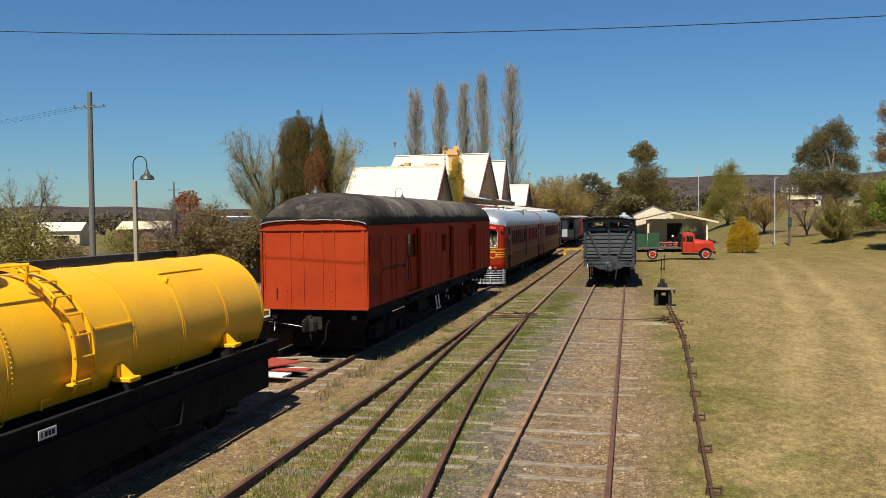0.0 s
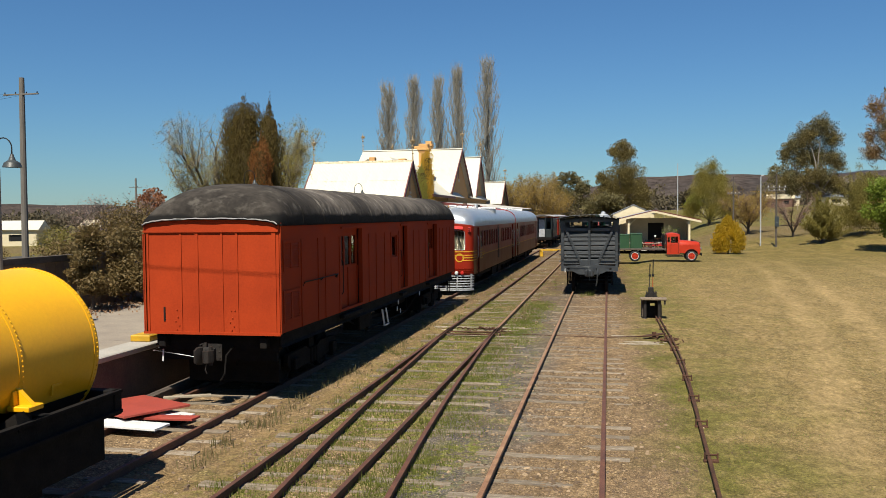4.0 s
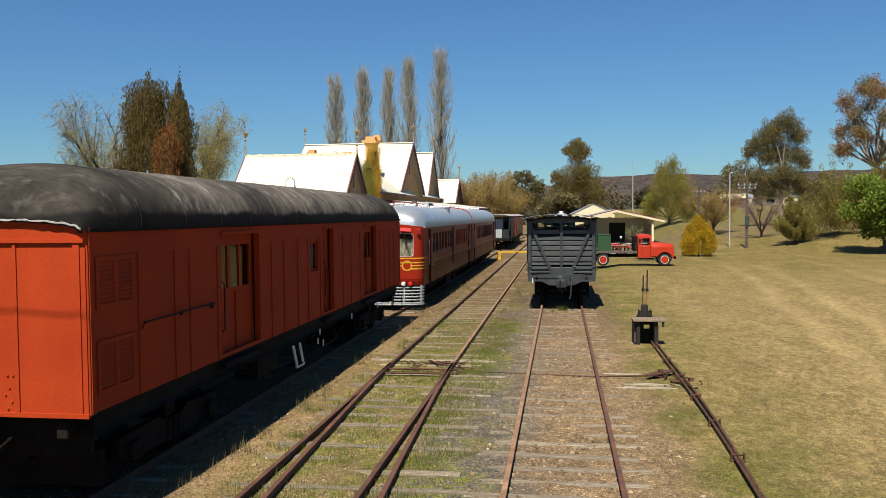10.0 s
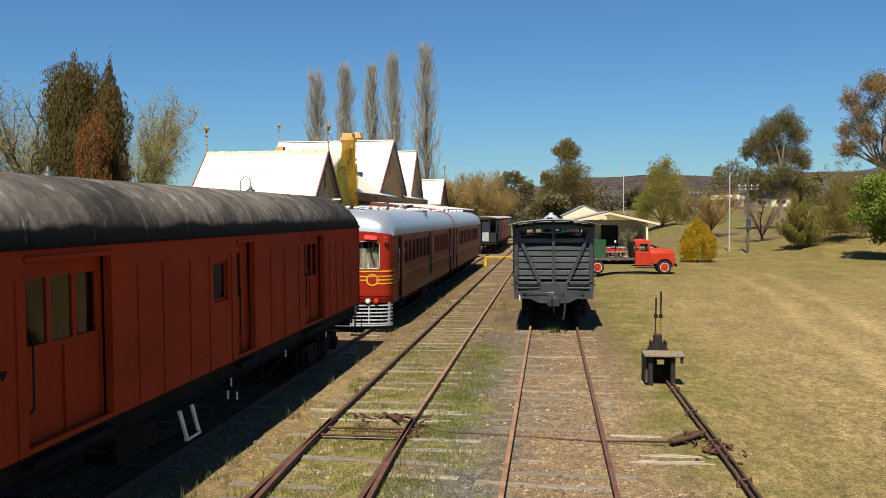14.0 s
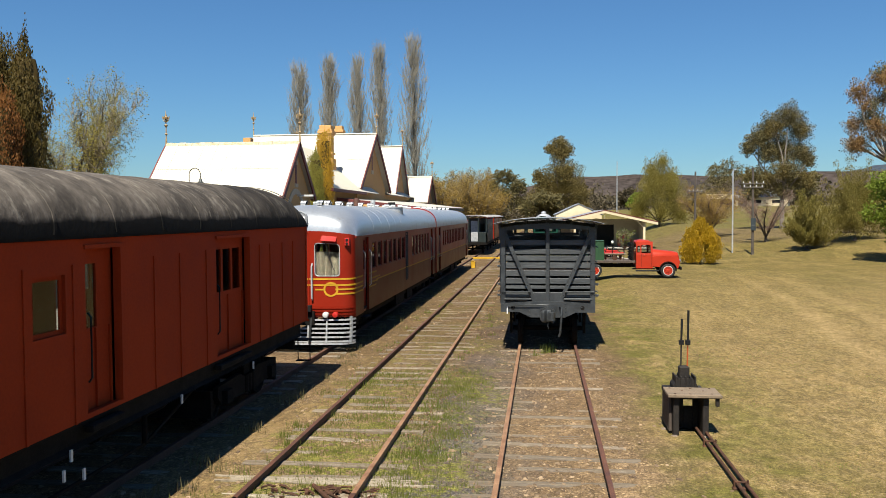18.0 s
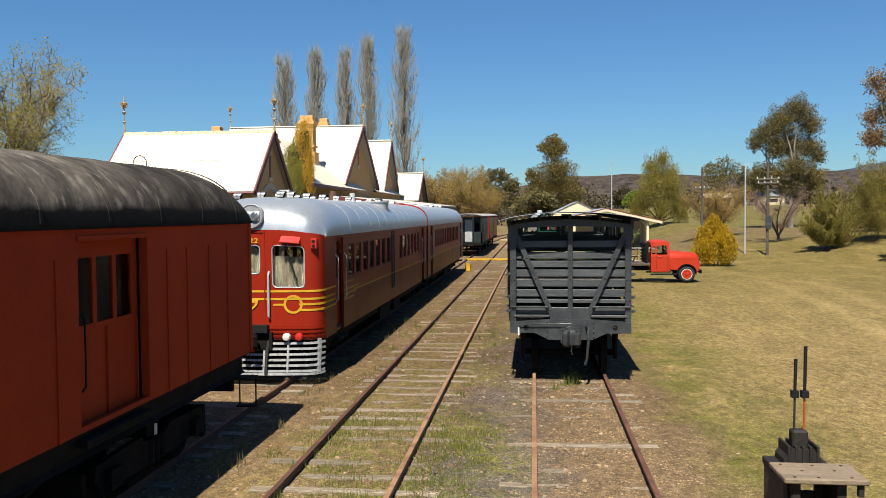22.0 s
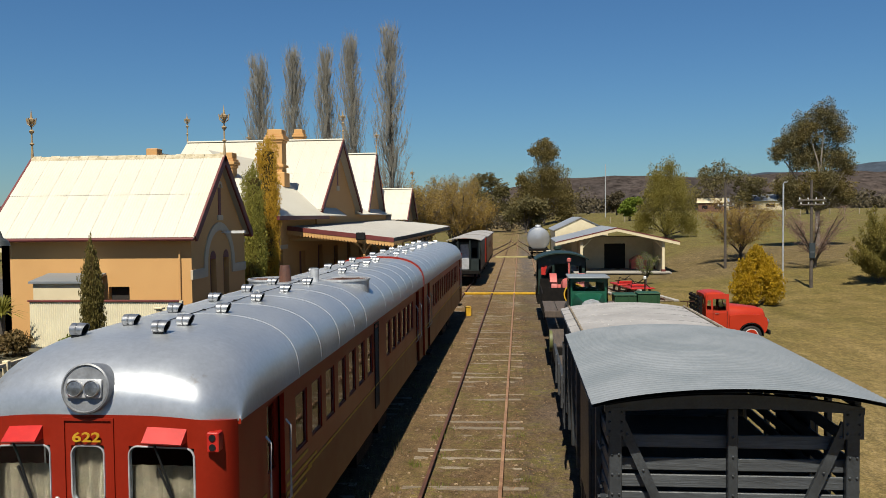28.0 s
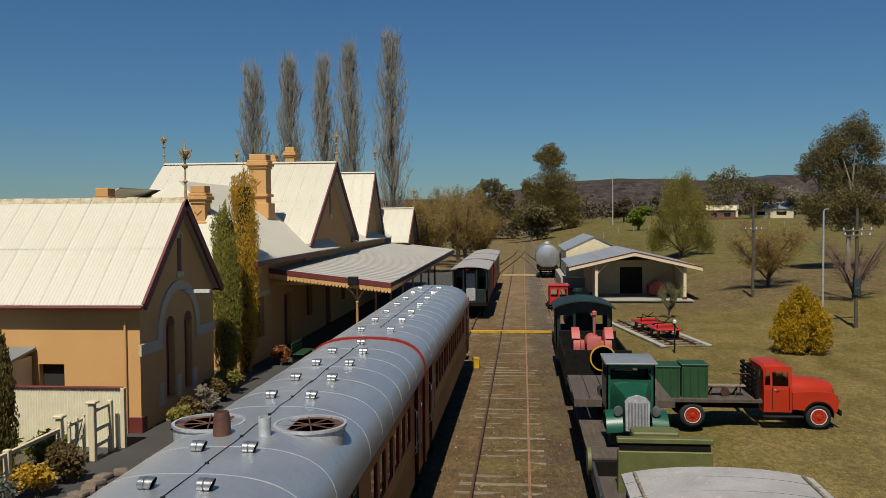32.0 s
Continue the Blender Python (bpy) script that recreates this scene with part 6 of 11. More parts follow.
def dome_roof(parent, L, front, rear, seams):
    bm = B()
    D = 1.75
    near = [0.0, 0.02, 0.06, 0.12, 0.2, 0.32, 0.48, 0.68, 0.92, 1.2, 1.48, D]
    ys = (near if front else [0.0, 0.4, 1.0]) + list(np.linspace(2.4, L - 2.4, 12)) + ([L - v for v in reversed(near)] if rear else [L - 1.0, L])

    def ring(y):
        e = min(y if front else 9, L - y if rear else 9)
        f = 1.0 if e >= D else (1 - (1 - e / D) ** 2.3) ** (1 / 2.3)
        w = RW + 0.035
        out = []
        for a in np.linspace(0, math.pi, 30):
            c, s = math.cos(a), math.sin(a)
            x = w * math.copysign(abs(c) ** 0.72, c)
            yy = y
            if e < D and abs(x) > 0:
                base = front_map(max(-1.45, min(1.45, x)), 3.2, 0)[1] if abs(x) < 1.45 else 0.48
                pull = base * (1 - e / D) ** 2
                yy = y + pull if (front and y < L / 2) else y - pull
            lift = 0.15 * (1 - min(1, abs(x) / 1.45) ** 3) * max(0.0, 1 - e / D) ** 2
            out.append((x, yy, RZE - 0.02 + lift + (0.02 + RRISE) * f * s ** 0.72))
        return out
    rings = [ring(y) for y in ys]
    loft(bm, rings, closed=False)
    loft(bm, [[(p[0] * 0.985, p[1], p[2] - 0.03) for p in r] for r in rings], closed=False)
    bmesh.ops.recalc_face_normals(bm, faces=bm.faces[:])
    roof = part("roof", bm, M_SILVER, parent, "silver painted domed roof")
    for y in seams:
        bm = B()
        rr = ring(y)
        loft(bm, [[(p[0] * 1.0, y - 0.011, p[2] - 0.01) for p in rr], [(p[0] * 1.002, y - 0.008, p[2] + 0.004) for p in rr], [(p[0] * 1.002, y + 0.008, p[2] + 0.004) for p in rr], [(p[0], y + 0.011, p[2] - 0.01) for p in rr]], closed=False)
        bmesh.ops.recalc_face_normals(bm, faces=bm.faces[:])
        part("roof_seam", bm, M_SEAM, roof, "pale roof seam")
    return roof


def shrunk(x, y, z):
    return Matrix.Translation((x, y, z)) @ Matrix.Diagonal((1.0, 0.95, 0.82, 1)) @ Matrix.Translation((-x, -y, -z))


def torpedo_vent(parent, x, y, z, s):
    """A short tin drum on its side, its mouth cut back below like a hood."""
    zc = z + 0.1

    def hood(bm):
        for q in bm.verts:
            if q.co.x > x + 0.03:
                q.co.x += (q.co.z - zc) * 0.35

    bm = B()
    lathe(bm, [(0.02, -0.085), (0.078, -0.085), (0.094, -0.075), (0.094, -0.012), (0.087, -0.009), (0.101, 0.005), (0.094, 0.008), (0.094, 0.068), (0.087, 0.074), (0.087, 0.082), (0.089, 0.082), (0.089, 0.0), (0.02, 0.0)], (x, y, zc), 22, "x")
    hood(bm)
    bm.transform(shrunk(x, y, z))
    v = part("roof_vent", bm, M_CHROME, parent, "bright tin torpedo ventilator")
    bm = B()
    lathe(bm, [(0.005, 0.004), (0.087, 0.004), (0.087, 0.07), (0.083, 0.07), (0.083, 0.01), (0.005, 0.01)], (x, y, zc), 18, "x")
    hood(bm)
    bm.transform(shrunk(x, y, z))
    part("vent_mouth", bm, M_TRIM, v, "dark open mouth of the ventilator")
    bm = B()
    box(bm, x - 0.07, y - 0.055, z - 0.03, x + 0.05, y + 0.055, z + 0.035)
    part("vent_base", bm, M_TRIM, v)
    return v


def car_side(parent, s, L, u0, u1, windows, doors, louvre):
    fm = flat_x(s * RW, s)
    holes = windows + [(d[0], 1.62, d[2], d[3]) for d in doors]
    bm = B()
    gwall(bm, fm, [u0, u1], [1.62, RZE], holes, 0.06)
    up = part("upper_side", bm, M_RMRED, parent, "red upper side", smooth=False)
    bm = B()
    gwall(bm, fm, [u0, u1], [RZ0, 1.62], [(d[0], d[1], d[2], 1.62) for d in doors], 0.06)
    lo = part("lower_side", bm, M_RMBROWN, parent, "tan brown lower side", smooth=False)
    for q in windows:
        bm = B()
        gwall(bm, flat_x(s * (RW - 0.02), s), [q[0] - 0.005, q[2] + 0.005], [q[1] - 0.005, q[3] + 0.005], [(q[0] + 0.035, q[1] + 0.035, q[2] - 0.035, q[3] - 0.035)], 0.025)
        wf = part("window_frame", bm, M_MAROON, up, smooth=False)
        bm = B()
        xx = s * (RW - 0.036)
        box(bm, xx - 0.003, q[0] + 0.02, q[1] + 0.02, xx + 0.003, q[2] - 0.02, q[3] - 0.02)
        part("pane", bm, M_GLASS, wf).visible_shadow = False
    for d in doors:
        bm = B()
        gwall(bm, flat_x(s * (RW - 0.09), s), [d[0] - 0.02, d[2] + 0.02], [d[1] - 0.02, d[3] + 0.02], [(d[0] + 0.12, 2.0, d[2] - 0.12, 2.85)], 0.04)
        dr = part("door", bm, M_RMRED, parent, smooth=False)
        bm = B()
        xx = s * (RW - 0.11)
        box(bm, xx - 0.003, d[0] + 0.1, 1.98, xx + 0.003, d[2] - 0.1, 2.87)
        part("pane", bm, M_GLASS, dr).visible_shadow = False
        for uu in (d[0] - 0.06, d[2] + 0.06):
            bm = B()
            tube(bm, [(s * RW, uu, 1.5), (s * (RW + 0.06), uu, 1.56), (s * (RW + 0.06), uu, 2.5), (s * RW, uu, 2.58)], 0.016, 8)
            part("grab_rail", bm, M_SILVERP, dr, "silver grab rail")
        part("door_step", rbox(s * RW - 0.1, d[0], RZ0 - 0.18, s * RW + 0.08, d[2], RZ0 - 0.13, 0.01), M_UNDER, dr)
    if louvre:
        for z0, z1 in ((1.15, 2.95),):
            bm = B()
            gwall(bm, lambda u, z, d: (s * (RW + 0.02 - d), u, z), [louvre - 0.24, louvre + 0.24], [z0, z1], [(louvre - 0.2, z0 + 0.04, louvre + 0.2, z1 - 0.04)], 0.022)
            lv = part("louvre_frame", bm, M_TRIM, up)
            for k in range(int((z1 - z0 - 0.08) / 0.075)):
                zz = z0 + 0.06 + k * 0.075
                bm = B()
                prism(bm, [(s * RW, zz + 0.05), (s * (RW + 0.018), zz), (s * (RW + 0.018), zz - 0.012), (s * RW, zz + 0.035)], louvre - 0.2, louvre + 0.2, "y")
                part("louvre_slat", bm, M_TRIM, lv)
    bm = B()
    box(bm, min(s * RW, s * (RW + 0.03)), u0, RZE - 0.06, max(s * RW, s * (RW + 0.03)), u1, RZE)
    part("cornice", bm, M_RMRED, parent)
    return fm


def railcar(loc, L, front, rear, label, windows, doors, louvre, vents, seams):
    car = thing("railcar", loc, label, "railcar", "two-car railcar set")
    u0 = 0.48 if front else 0.0
    u1 = L
    for s in (-1, 1):
        fm = car_side(car, s, L, u0, u1, windows, doors, louvre)
        bm = B()
        ys0 = 3.4 if front else 0.3
        box(bm, min(s * RW, s * (RW + 0.008)), ys0, 1.60, max(s * RW, s * (RW + 0.008)), L - 0.2, 1.64)
        part("lining", bm, M_YELLOW, car, "thin yellow lining band")
    part("floor", rbox(-RW + 0.06, 0.4, RZ0 + 0.05, RW - 0.06, L - 0.05, RZ0 + 0.12, 0.01), M_DARKIN, car)
    for y in ((L,) if front else (0.0, L)):
        bm = B()
        gwall(bm, flat_y(y, 1 if y else -1), [-RW, RW], [RZ0, RZE + 0.2], [(-0.4, RZ0 + 0.2, 0.4, 2.9)], 0.06)
        part("end_wall", bm, M_RMRED, car, smooth=False)
    bm = B()
    for s in (-1, 1):
        box(bm, s * 1.2 - 0.06, 0.6, 0.55, s * 1.2 + 0.06, L - 0.3, RZ0 + 0.04)
    for y0, y1, x0, x1 in ((5.2, 7.2, -1.3, -0.3), (7.6, 9.4, 0.35, 1.32), (9.8, 11.6, -1.3, -0.4), (10.2, 11.4, 0.5, 1.3)):
        box(bm, x0, y0, 0.32, x1, y1, RZ0)
    part("underframe", bm, M_UNDER, car, "black underfloor engine boxes")
    for y in (2.9, L - 2.9):
        bogie(car, y, 2.1)
    roof = dome_roof(car, L, front, rear, seams)
    for x, y in vents:
        torpedo_vent(car, x, y, RZE + RRISE * (1 - (abs(x) / 1.485) ** 2.78) ** 0.36 - 0.025, 1)
    bm = B()
    rr = random.Random(int(loc[1]))
    tube(bm, [(0.02 * rr.uniform(-1, 1), y, RZE + RRISE + 0.008) for y in np.arange(1.9, L - 0.2, 0.45)], 0.006, 5)
    for y in np.arange(2.0, L - 0.3, 1.3):
        box(bm, -0.022, y - 0.018, RZE + RRISE - 0.005, 0.022, y + 0.018, RZE + RRISE + 0.022)
    part("roof_conduit", bm, M_TRIM, roof, "dark cable conduit along the ridge")
    return car


WIN_Z = (1.98, 2.78)


def win_row(starts, w=0.62):
    return [(y - w / 2, WIN_Z[0], y + w / 2, WIN_Z[1]) for y in starts]


V1 = [(x, y) for y in (1.75, 3.1, 4.65, 6.25, 7.8, 11.05, 12.6, 14.2, 15.7) for x in (-0.35, 0.35)] + [(-0.7, 1.15), (0.3, 1.15), (0.05, 17.0)]
car1 = railcar((T1X, 42.35, 0), 17.85, True, False, "red two-tone diesel railcar with yellow lining and silver roof",
    win_row([3.1, 4.0, 4.9, 5.8, 6.7, 7.6, 8.5, 10.9, 11.75, 12.6, 13.45, 14.3, 15.15]), [(1.5, 0.8, 2.25, 2.95), (16.1, 0.8, 16.85, 2.95)], 9.25, V1, (2.9, 4.2, 5.5, 6.8, 8.0, 10.4, 11.6, 12.8, 14.0, 15.2, 16.4))
railcar((T1X, 60.5, 0), 17.6, False, True, "red trailer railcar with silver roof and rows of vents",
    win_row([3.0 + 0.86 * i for i in range(14)]), [(1.0, 0.8, 1.75, 2.95), (15.8, 0.8, 16.5, 2.95)], 0, [(x, y) for y in (1.2, 3.3, 5.4, 7.6, 9.8, 12.0, 14.2) for x in (-0.4, 0.4)], (1.4, 2.7, 4.0, 5.3, 6.6, 7.9, 9.2, 10.5, 11.8, 13.1, 14.4))
# red diaphragm between the cars
bm = B()
for y0 in (60.2,):
    out = [((RW + 0.05) * math.copysign(abs(math.cos(a)) ** 0.72, math.cos(a)), RZE + (RRISE + 0.05) * math.sin(a) ** 0.72) for a in np.linspace(0, math.pi, 26)]
    prism(bm, [(-RW - 0.05, RZ0)] + [(RW + 0.05, RZ0)] + out, 17.85, 18.02, "y")
part("end_diaphragm", bm, M_RMRED, car1, "red gangway hood between the cars")

# the driving end
us = span(-1.45, 1.45, 40)
zs = [1.12, RZE]
WF = [(0.43, 1.94, 1.10, 2.74), (-1.10, 1.94, -0.43, 2.74), (-0.19, 2.20, 0.17, 2.74)]


def round_frame(bm, q, r, w, out):
    """A rounded rectangular frame laid on the bowed front."""
    rings = []
    for cx, cz, a0 in ((q[2] - r, q[3] - r, 0), (q[0] + r, q[3] - r, 90), (q[0] + r, q[1] + r, 180), (q[2] - r, q[1] + r, 270)):
        for k in range(7):
            a = radians(a0 + k * 15)
            c, s = math.cos(a), math.sin(a)
            rings.append([front_map(cx + (r + e) * c, cz + (r + e) * s, d) for e, d in ((-w, 0.05), (-w, -out * 0.6), (-w * 0.5, -out), (w * 0.4, -out), (w * 0.8, -out * 0.5), (w * 0.8, 0.01))])
    loft(bm, rings + [rings[0]], caps=False)
    bmesh.ops.recalc_face_normals(bm, faces=bm.faces[:])


bm = B()
gwall(bm, front_map, us, span(1.12, RZE, 3), WF, 0.06)
front = part("front_wall", bm, M_RMRED, car1, "bowed red cab front")
bm = B()
gwall(bm, front_map, us, span(0.82, 1.12, 3), [], 0.06)
part("front_apron", bm, M_RMRED, car1)
for k in range(3):
    bm = B()
    strip(bm, front_map, -1.42, 1.42, 0.88 + k * 0.09, 0.92 + k * 0.09, 0.0, -0.015, 30)
    part("apron_rib", bm, M_RMRED, front)
for q in WF:
    bm = B()
    round_frame(bm, q, 0.09, 0.0095, 0.014)
    wf = part("window_frame", bm, M_SILVERP, front, "silver window frame")
    bm = B()
    gwall(bm, lambda u, z, d: front_map(u, z, d + 0.03), span(q[0], q[2], 6), [q[1], q[3]], [], 0.005)
    part("pane", bm, M_GLASS, wf).visible_shadow = False
    bm = B()
    gwall(bm, lambda u, z, d: front_map(u, z, d + 0.12 + 0.015 * math.sin(u * 40)), span(q[0] - 0.05, q[2] + 0.05, 24), [q[1] - 0.05, q[1] + (q[3] - q[1]) * (0.74 if q[2] - q[0] > 0.5 else 1.05)], [], 0.005)
    part("blind", bm, M_BLIND, wf, "cream cloth blind behind the glass")
for x in (0.77, -0.77):
    bm = B()
    loft(bm, [[front_map(u, 2.925, 0.0), front_map(u, 2.91, 0.0), front_map(u, 2.795, -0.15), front_map(u, 2.81, -0.16)] for u in np.linspace(x - 0.14, x + 0.26, 7)])
    for u in (x - 0.14, x + 0.245):
        loft(bm, [[front_map(w, 2.92, 0.0), front_map(w, 2.8, 0.0), front_map(w, 2.8, -0.15)] for w in (u, u + 0.015)])
    bmesh.ops.recalc_face_normals(bm, faces=bm.faces[:])
    part("sun_visor", bm, M_REDP, front, "red sun visor")
    bm = B()
    tube(bm, [front_map(x - 0.05, 2.8, -0.08), front_map(x + 0.05, 2.5, -0.05), front_map(x + 0.14, 2.2, -0.03)], 0.012, 6)
    tube(bm, [front_map(x - 0.02, 2.55, -0.045), front_map(x + 0.2, 2.06, -0.03)], 0.014, 6)
    part("wiper", bm, M_TRIM, front, "black windscreen wiper")
for x in (1.24, -1.24):
    p = front_map(x, 2.86, 0)
    mk = part("marker_light", rbox(p[0] - 0.065, p[1] - 0.09, 2.765, p[0] + 0.065, p[1] + 0.05, 2.975, 0.012), M_REDP, front, "red marker light box")
    bm = B()
    for z in (2.82, 2.92):
        lathe(bm, [(0.036, p[1] - 0.1), (0.036, p[1] - 0.08)], (p[0], 0, z), 12, "y")
    part("lens", bm, M_TRIM, mk)
bm = B()
gwall(bm, lambda u, z, d: front_map(u, z, d - 0.018), span(-0.28, 0.28, 6), [1.12, 3.0], [(-0.255, 1.14, 0.255, 2.975)], 0.02)
part("door_surround", bm, M_RMRED, front)
for x in (-0.36, 0.36):
    bm = B()
    tube(bm, [front_map(x, 1.3, 0), front_map(x, 1.34, -0.07), front_map(x, 2.18, -0.07), front_map(x, 2.24, 0)], 0.024, 8)
    part("hand_rail", bm, M_SILVERP, front, "silver hand rail beside the door")
bm = B()
for x, z in ((-0.33, 1.95), (-0.3, 1.42)):
    p = front_map(x, z, -0.02)
    box(bm, p[0] - 0.025, p[1] - 0.04, z - 0.05, p[0] + 0.025, p[1] + 0.02, z + 0.05)
part("door_hardware", bm, M_SILVERP, front)
# yellow lining
for z, x0 in ((1.865, 1.45), (1.70, 1.45)):
    bm = B()
    strip(bm, front_map, -1.45, 1.45, z - 0.022, z + 0.022, 0.0, -0.008, 40)
    part("yellow_band", bm, M_YELLOW, front)
for z in (1.585, 1.465):
    for a, b in ((0.98, 1.45), (-1.45, -0.98)):
        bm = B()
        strip(bm, front_map, a, b, z - 0.022, z + 0.022, 0.0, -0.008, 12)
        part("yellow_band", bm, M_YELLOW, front)
for x in (0.86, -0.86):
    bm = B()
    rings = []
    for k in range(28):
        a = k * math.tau / 28
        rings.append([front_map(x + rr * math.cos(a), 1.585 + rr * math.sin(a), dd) for rr, dd in ((0.15, 0.0), (0.15, -0.012), (0.2, -0.012), (0.2, 0.0))])
    loft(bm, rings + [rings[0]], caps=False)
    bmesh.ops.recalc_face_normals(bm, faces=bm.faces[:])
    part("yellow_ring", bm, M_YELLOW, front)
    bm = B()
    sg = 1 if x > 0 else -1
    strip(bm, front_map, *sorted((x - sg * 0.18, x - sg * 0.42)), 1.56, 1.60, 0, -0.008, 4)
    part("yellow_band", bm, M_YELLOW, front)
bm = B()
pts = [(-0.13, 1.68), (0.13, 1.68), (0.1, 1.58), (0.0, 1.48), (-0.1, 1.58)]
loft(bm, [[front_map(p[0], p[1], 0.0) for p in pts], [front_map(p[0], p[1], -0.022) for p in pts]])
bmesh.ops.recalc_face_normals(bm, faces=bm.faces[:])
part("yellow_shield", bm, M_YELLOW, front)
bm = B()
pts = [(-0.06, 1.625), (0.06, 1.625), (0.0, 1.54)]
loft(bm, [[front_map(p[0], p[1], -0.02) for p in pts], [front_map(p[0], p[1], -0.028) for p in pts]])
bmesh.ops.recalc_face_normals(bm, faces=bm.faces[:])
part("shield_field", bm, M_RMRED, front)
for s in (-1, 1):
    for z, l in ((1.865, 1.1), (1.70, 1.6), (1.585, 1.3), (1.465, 1.0)):
        for ya, yb in ((0.48, 1.44), (2.3, 2.3 + l)):
            bm = B()
            box(bm, min(s * RW, s * (RW + 0.008)), ya, z - 0.022, max(s * RW, s * (RW + 0.008)), yb, z + 0.022)
            part("yellow_band", bm, M_YELLOW, car1)
# running number
cu = bpy.data.curves.new("running_number", "FONT")
cu.body = "622"
cu.size = 0.14
cu.extrude = 0.004
cu.offset = 0.0025
cu.align_x = "CENTER"
tmp = bpy.data.objects.new("tmp", cu)
me = bpy.data.meshes.new_from_object(tmp)
bpy.data.objects.remove(tmp)
me.materials.append(M_YELLOW)
num = new("running_number", me)
num.parent = front
num.matrix_basis = pose(0, -0.04, 2.895, 90) @ Matrix.Diagonal((1.5, 1, 1, 1))
num["label"] = "yellow numerals 622"
# headlight
M_LENS = mat("sealed_beam_glass", (0.2, 0.21, 0.22), 0.16, metal=0.6, col2=(0.09, 0.095, 0.1), scale=14, var=0.4, grain=0.3, bump=0.4)
hl = Matrix.Translation((0, -0.015, 3.45)) @ Matrix.Rotation(radians(-9), 4, "X")
bm = B()
lathe(bm, [(0.2, 0.75), (0.255, 0.3), (0.265, 0.02), (0.262, -0.02), (0.245, -0.03), (0.235, -0.012), (0.02, -0.012)], (0, 0, 0), 36, "y")
bm.transform(hl)
hd = part("headlight_housing", bm, mat("dull_silver_paint", (0.209, 0.216, 0.228), 0.5, metal=0.3, grain=0.15, scale=6), car1, "round silver headlight housing")
part("lamp_bezel", rbox(-0.19, -0.05, -0.1, 0.19, -0.005, 0.1, 0.02, 2, hl), M_SILVERP, hd)
for x in (-0.093, 0.093):
    bm = B()
    lathe(bm, [(0.088, -0.04), (0.088, -0.08), (0.08, -0.088), (0.07, -0.075), (0.04, -0.05), (0.01, -0.045)], (x, 0, 0.0), 24, "y")
    bm.transform(hl)
    part("headlamp", bm, M_CHROME, hd, "chrome sealed headlamp")
    bm = B()
    lathe(bm, [(0.076, -0.08), (0.04, -0.088), (0.005, -0.092)], (x, 0, 0.0), 24, "y")
    bm.transform(hl)
    part("lens", bm, M_LENS, hd, "ribbed lamp glass over a bright reflector")
# buffer beam, pilot and lamps
bm = B()
box(bm, -1.05, -0.16, 1.0, 0.35, 0.1, 1.16)
part("buffer_beam", bm, M_TRIM, car1, "black rubbing block")
bm = B()
box(bm, -0.5, -0.05, 0.62, 0.42, 0.25, 1.0)
part("coupler_pocket", bm, M_UNDER, car1)
coupler(car1, 0.05, 0.86, -1, M_UNDER)


def pilot_map(u, z, d):
    p = front_map(u, 1.2, d)
    lean = 0.18 * (0.85 - z)
    return (p[0], p[1] - lean + 0.02, z)


M_PILOT = mat("worn_silver_pilot_paint", (0.33, 0.335, 0.345), 0.5, metal=0.3, col2=(0.24, 0.245, 0.25), scale=5, grain=0.3, bump=0.2, dirt=(0.11, 0.085, 0.065), dirt_at=0.6)
bm = B()
strip(bm, pilot_map, -1.42, 1.42, 0.10, 0.145, 0.05, -0.03, 30)
pil = part("pilot", bm, M_PILOT, car1, "silver slatted pilot")
for k in range(6):
    bm = B()
    z = 0.16 + k * 0.115
    strip(bm, pilot_map, -1.42, 1.42, z, z + 0.042, 0.03, -0.02, 30)
    part("pilot_bar", bm, M_PILOT, pil)
for u in (-1.3, -0.75, -0.25, 0.25, 0.75, 1.3):
    bm = B()
    loft(bm, [[pilot_map(u - 0.02, z, 0.04), pilot_map(u + 0.02, z, 0.04), pilot_map(u + 0.02, z, -0.03), pilot_map(u - 0.02, z, -0.03)] for z in (0.14, 0.5, 0.84)])
    bmesh.ops.recalc_face_normals(bm, faces=bm.faces[:])
    part("pilot_post", bm, M_PILOT, pil)
for u in (-0.62, 0.34):
    bm = B()
    tube(bm, [pilot_map(u, 0.85, -0.05), pilot_map(u - 0.02, 0.5, -0.08), pilot_map(u - 0.03, 0.12, -0.08)], 0.03, 6)
    part("air_hose", bm, M_RUBBER, car1)
for u, m, lb in ((0.72, M_WHITE, "white buffer lamp"), (0.98, M_REDP, "red tail lamp"), (-0.72, M_WHITE, "white buffer lamp"), (-0.98, M_REDP, "red tail lamp")):
    p = front_map(u, 0.95, 0)
    bm = B()
    lathe(bm, [(0.075, 0.1), (0.08, -0.04), (0.07, -0.06), (0.01, -0.075)], (p[0], p[1] - 0.06, 0.9), 18, "y")
    part("marker_lamp", bm, m, car1, lb)
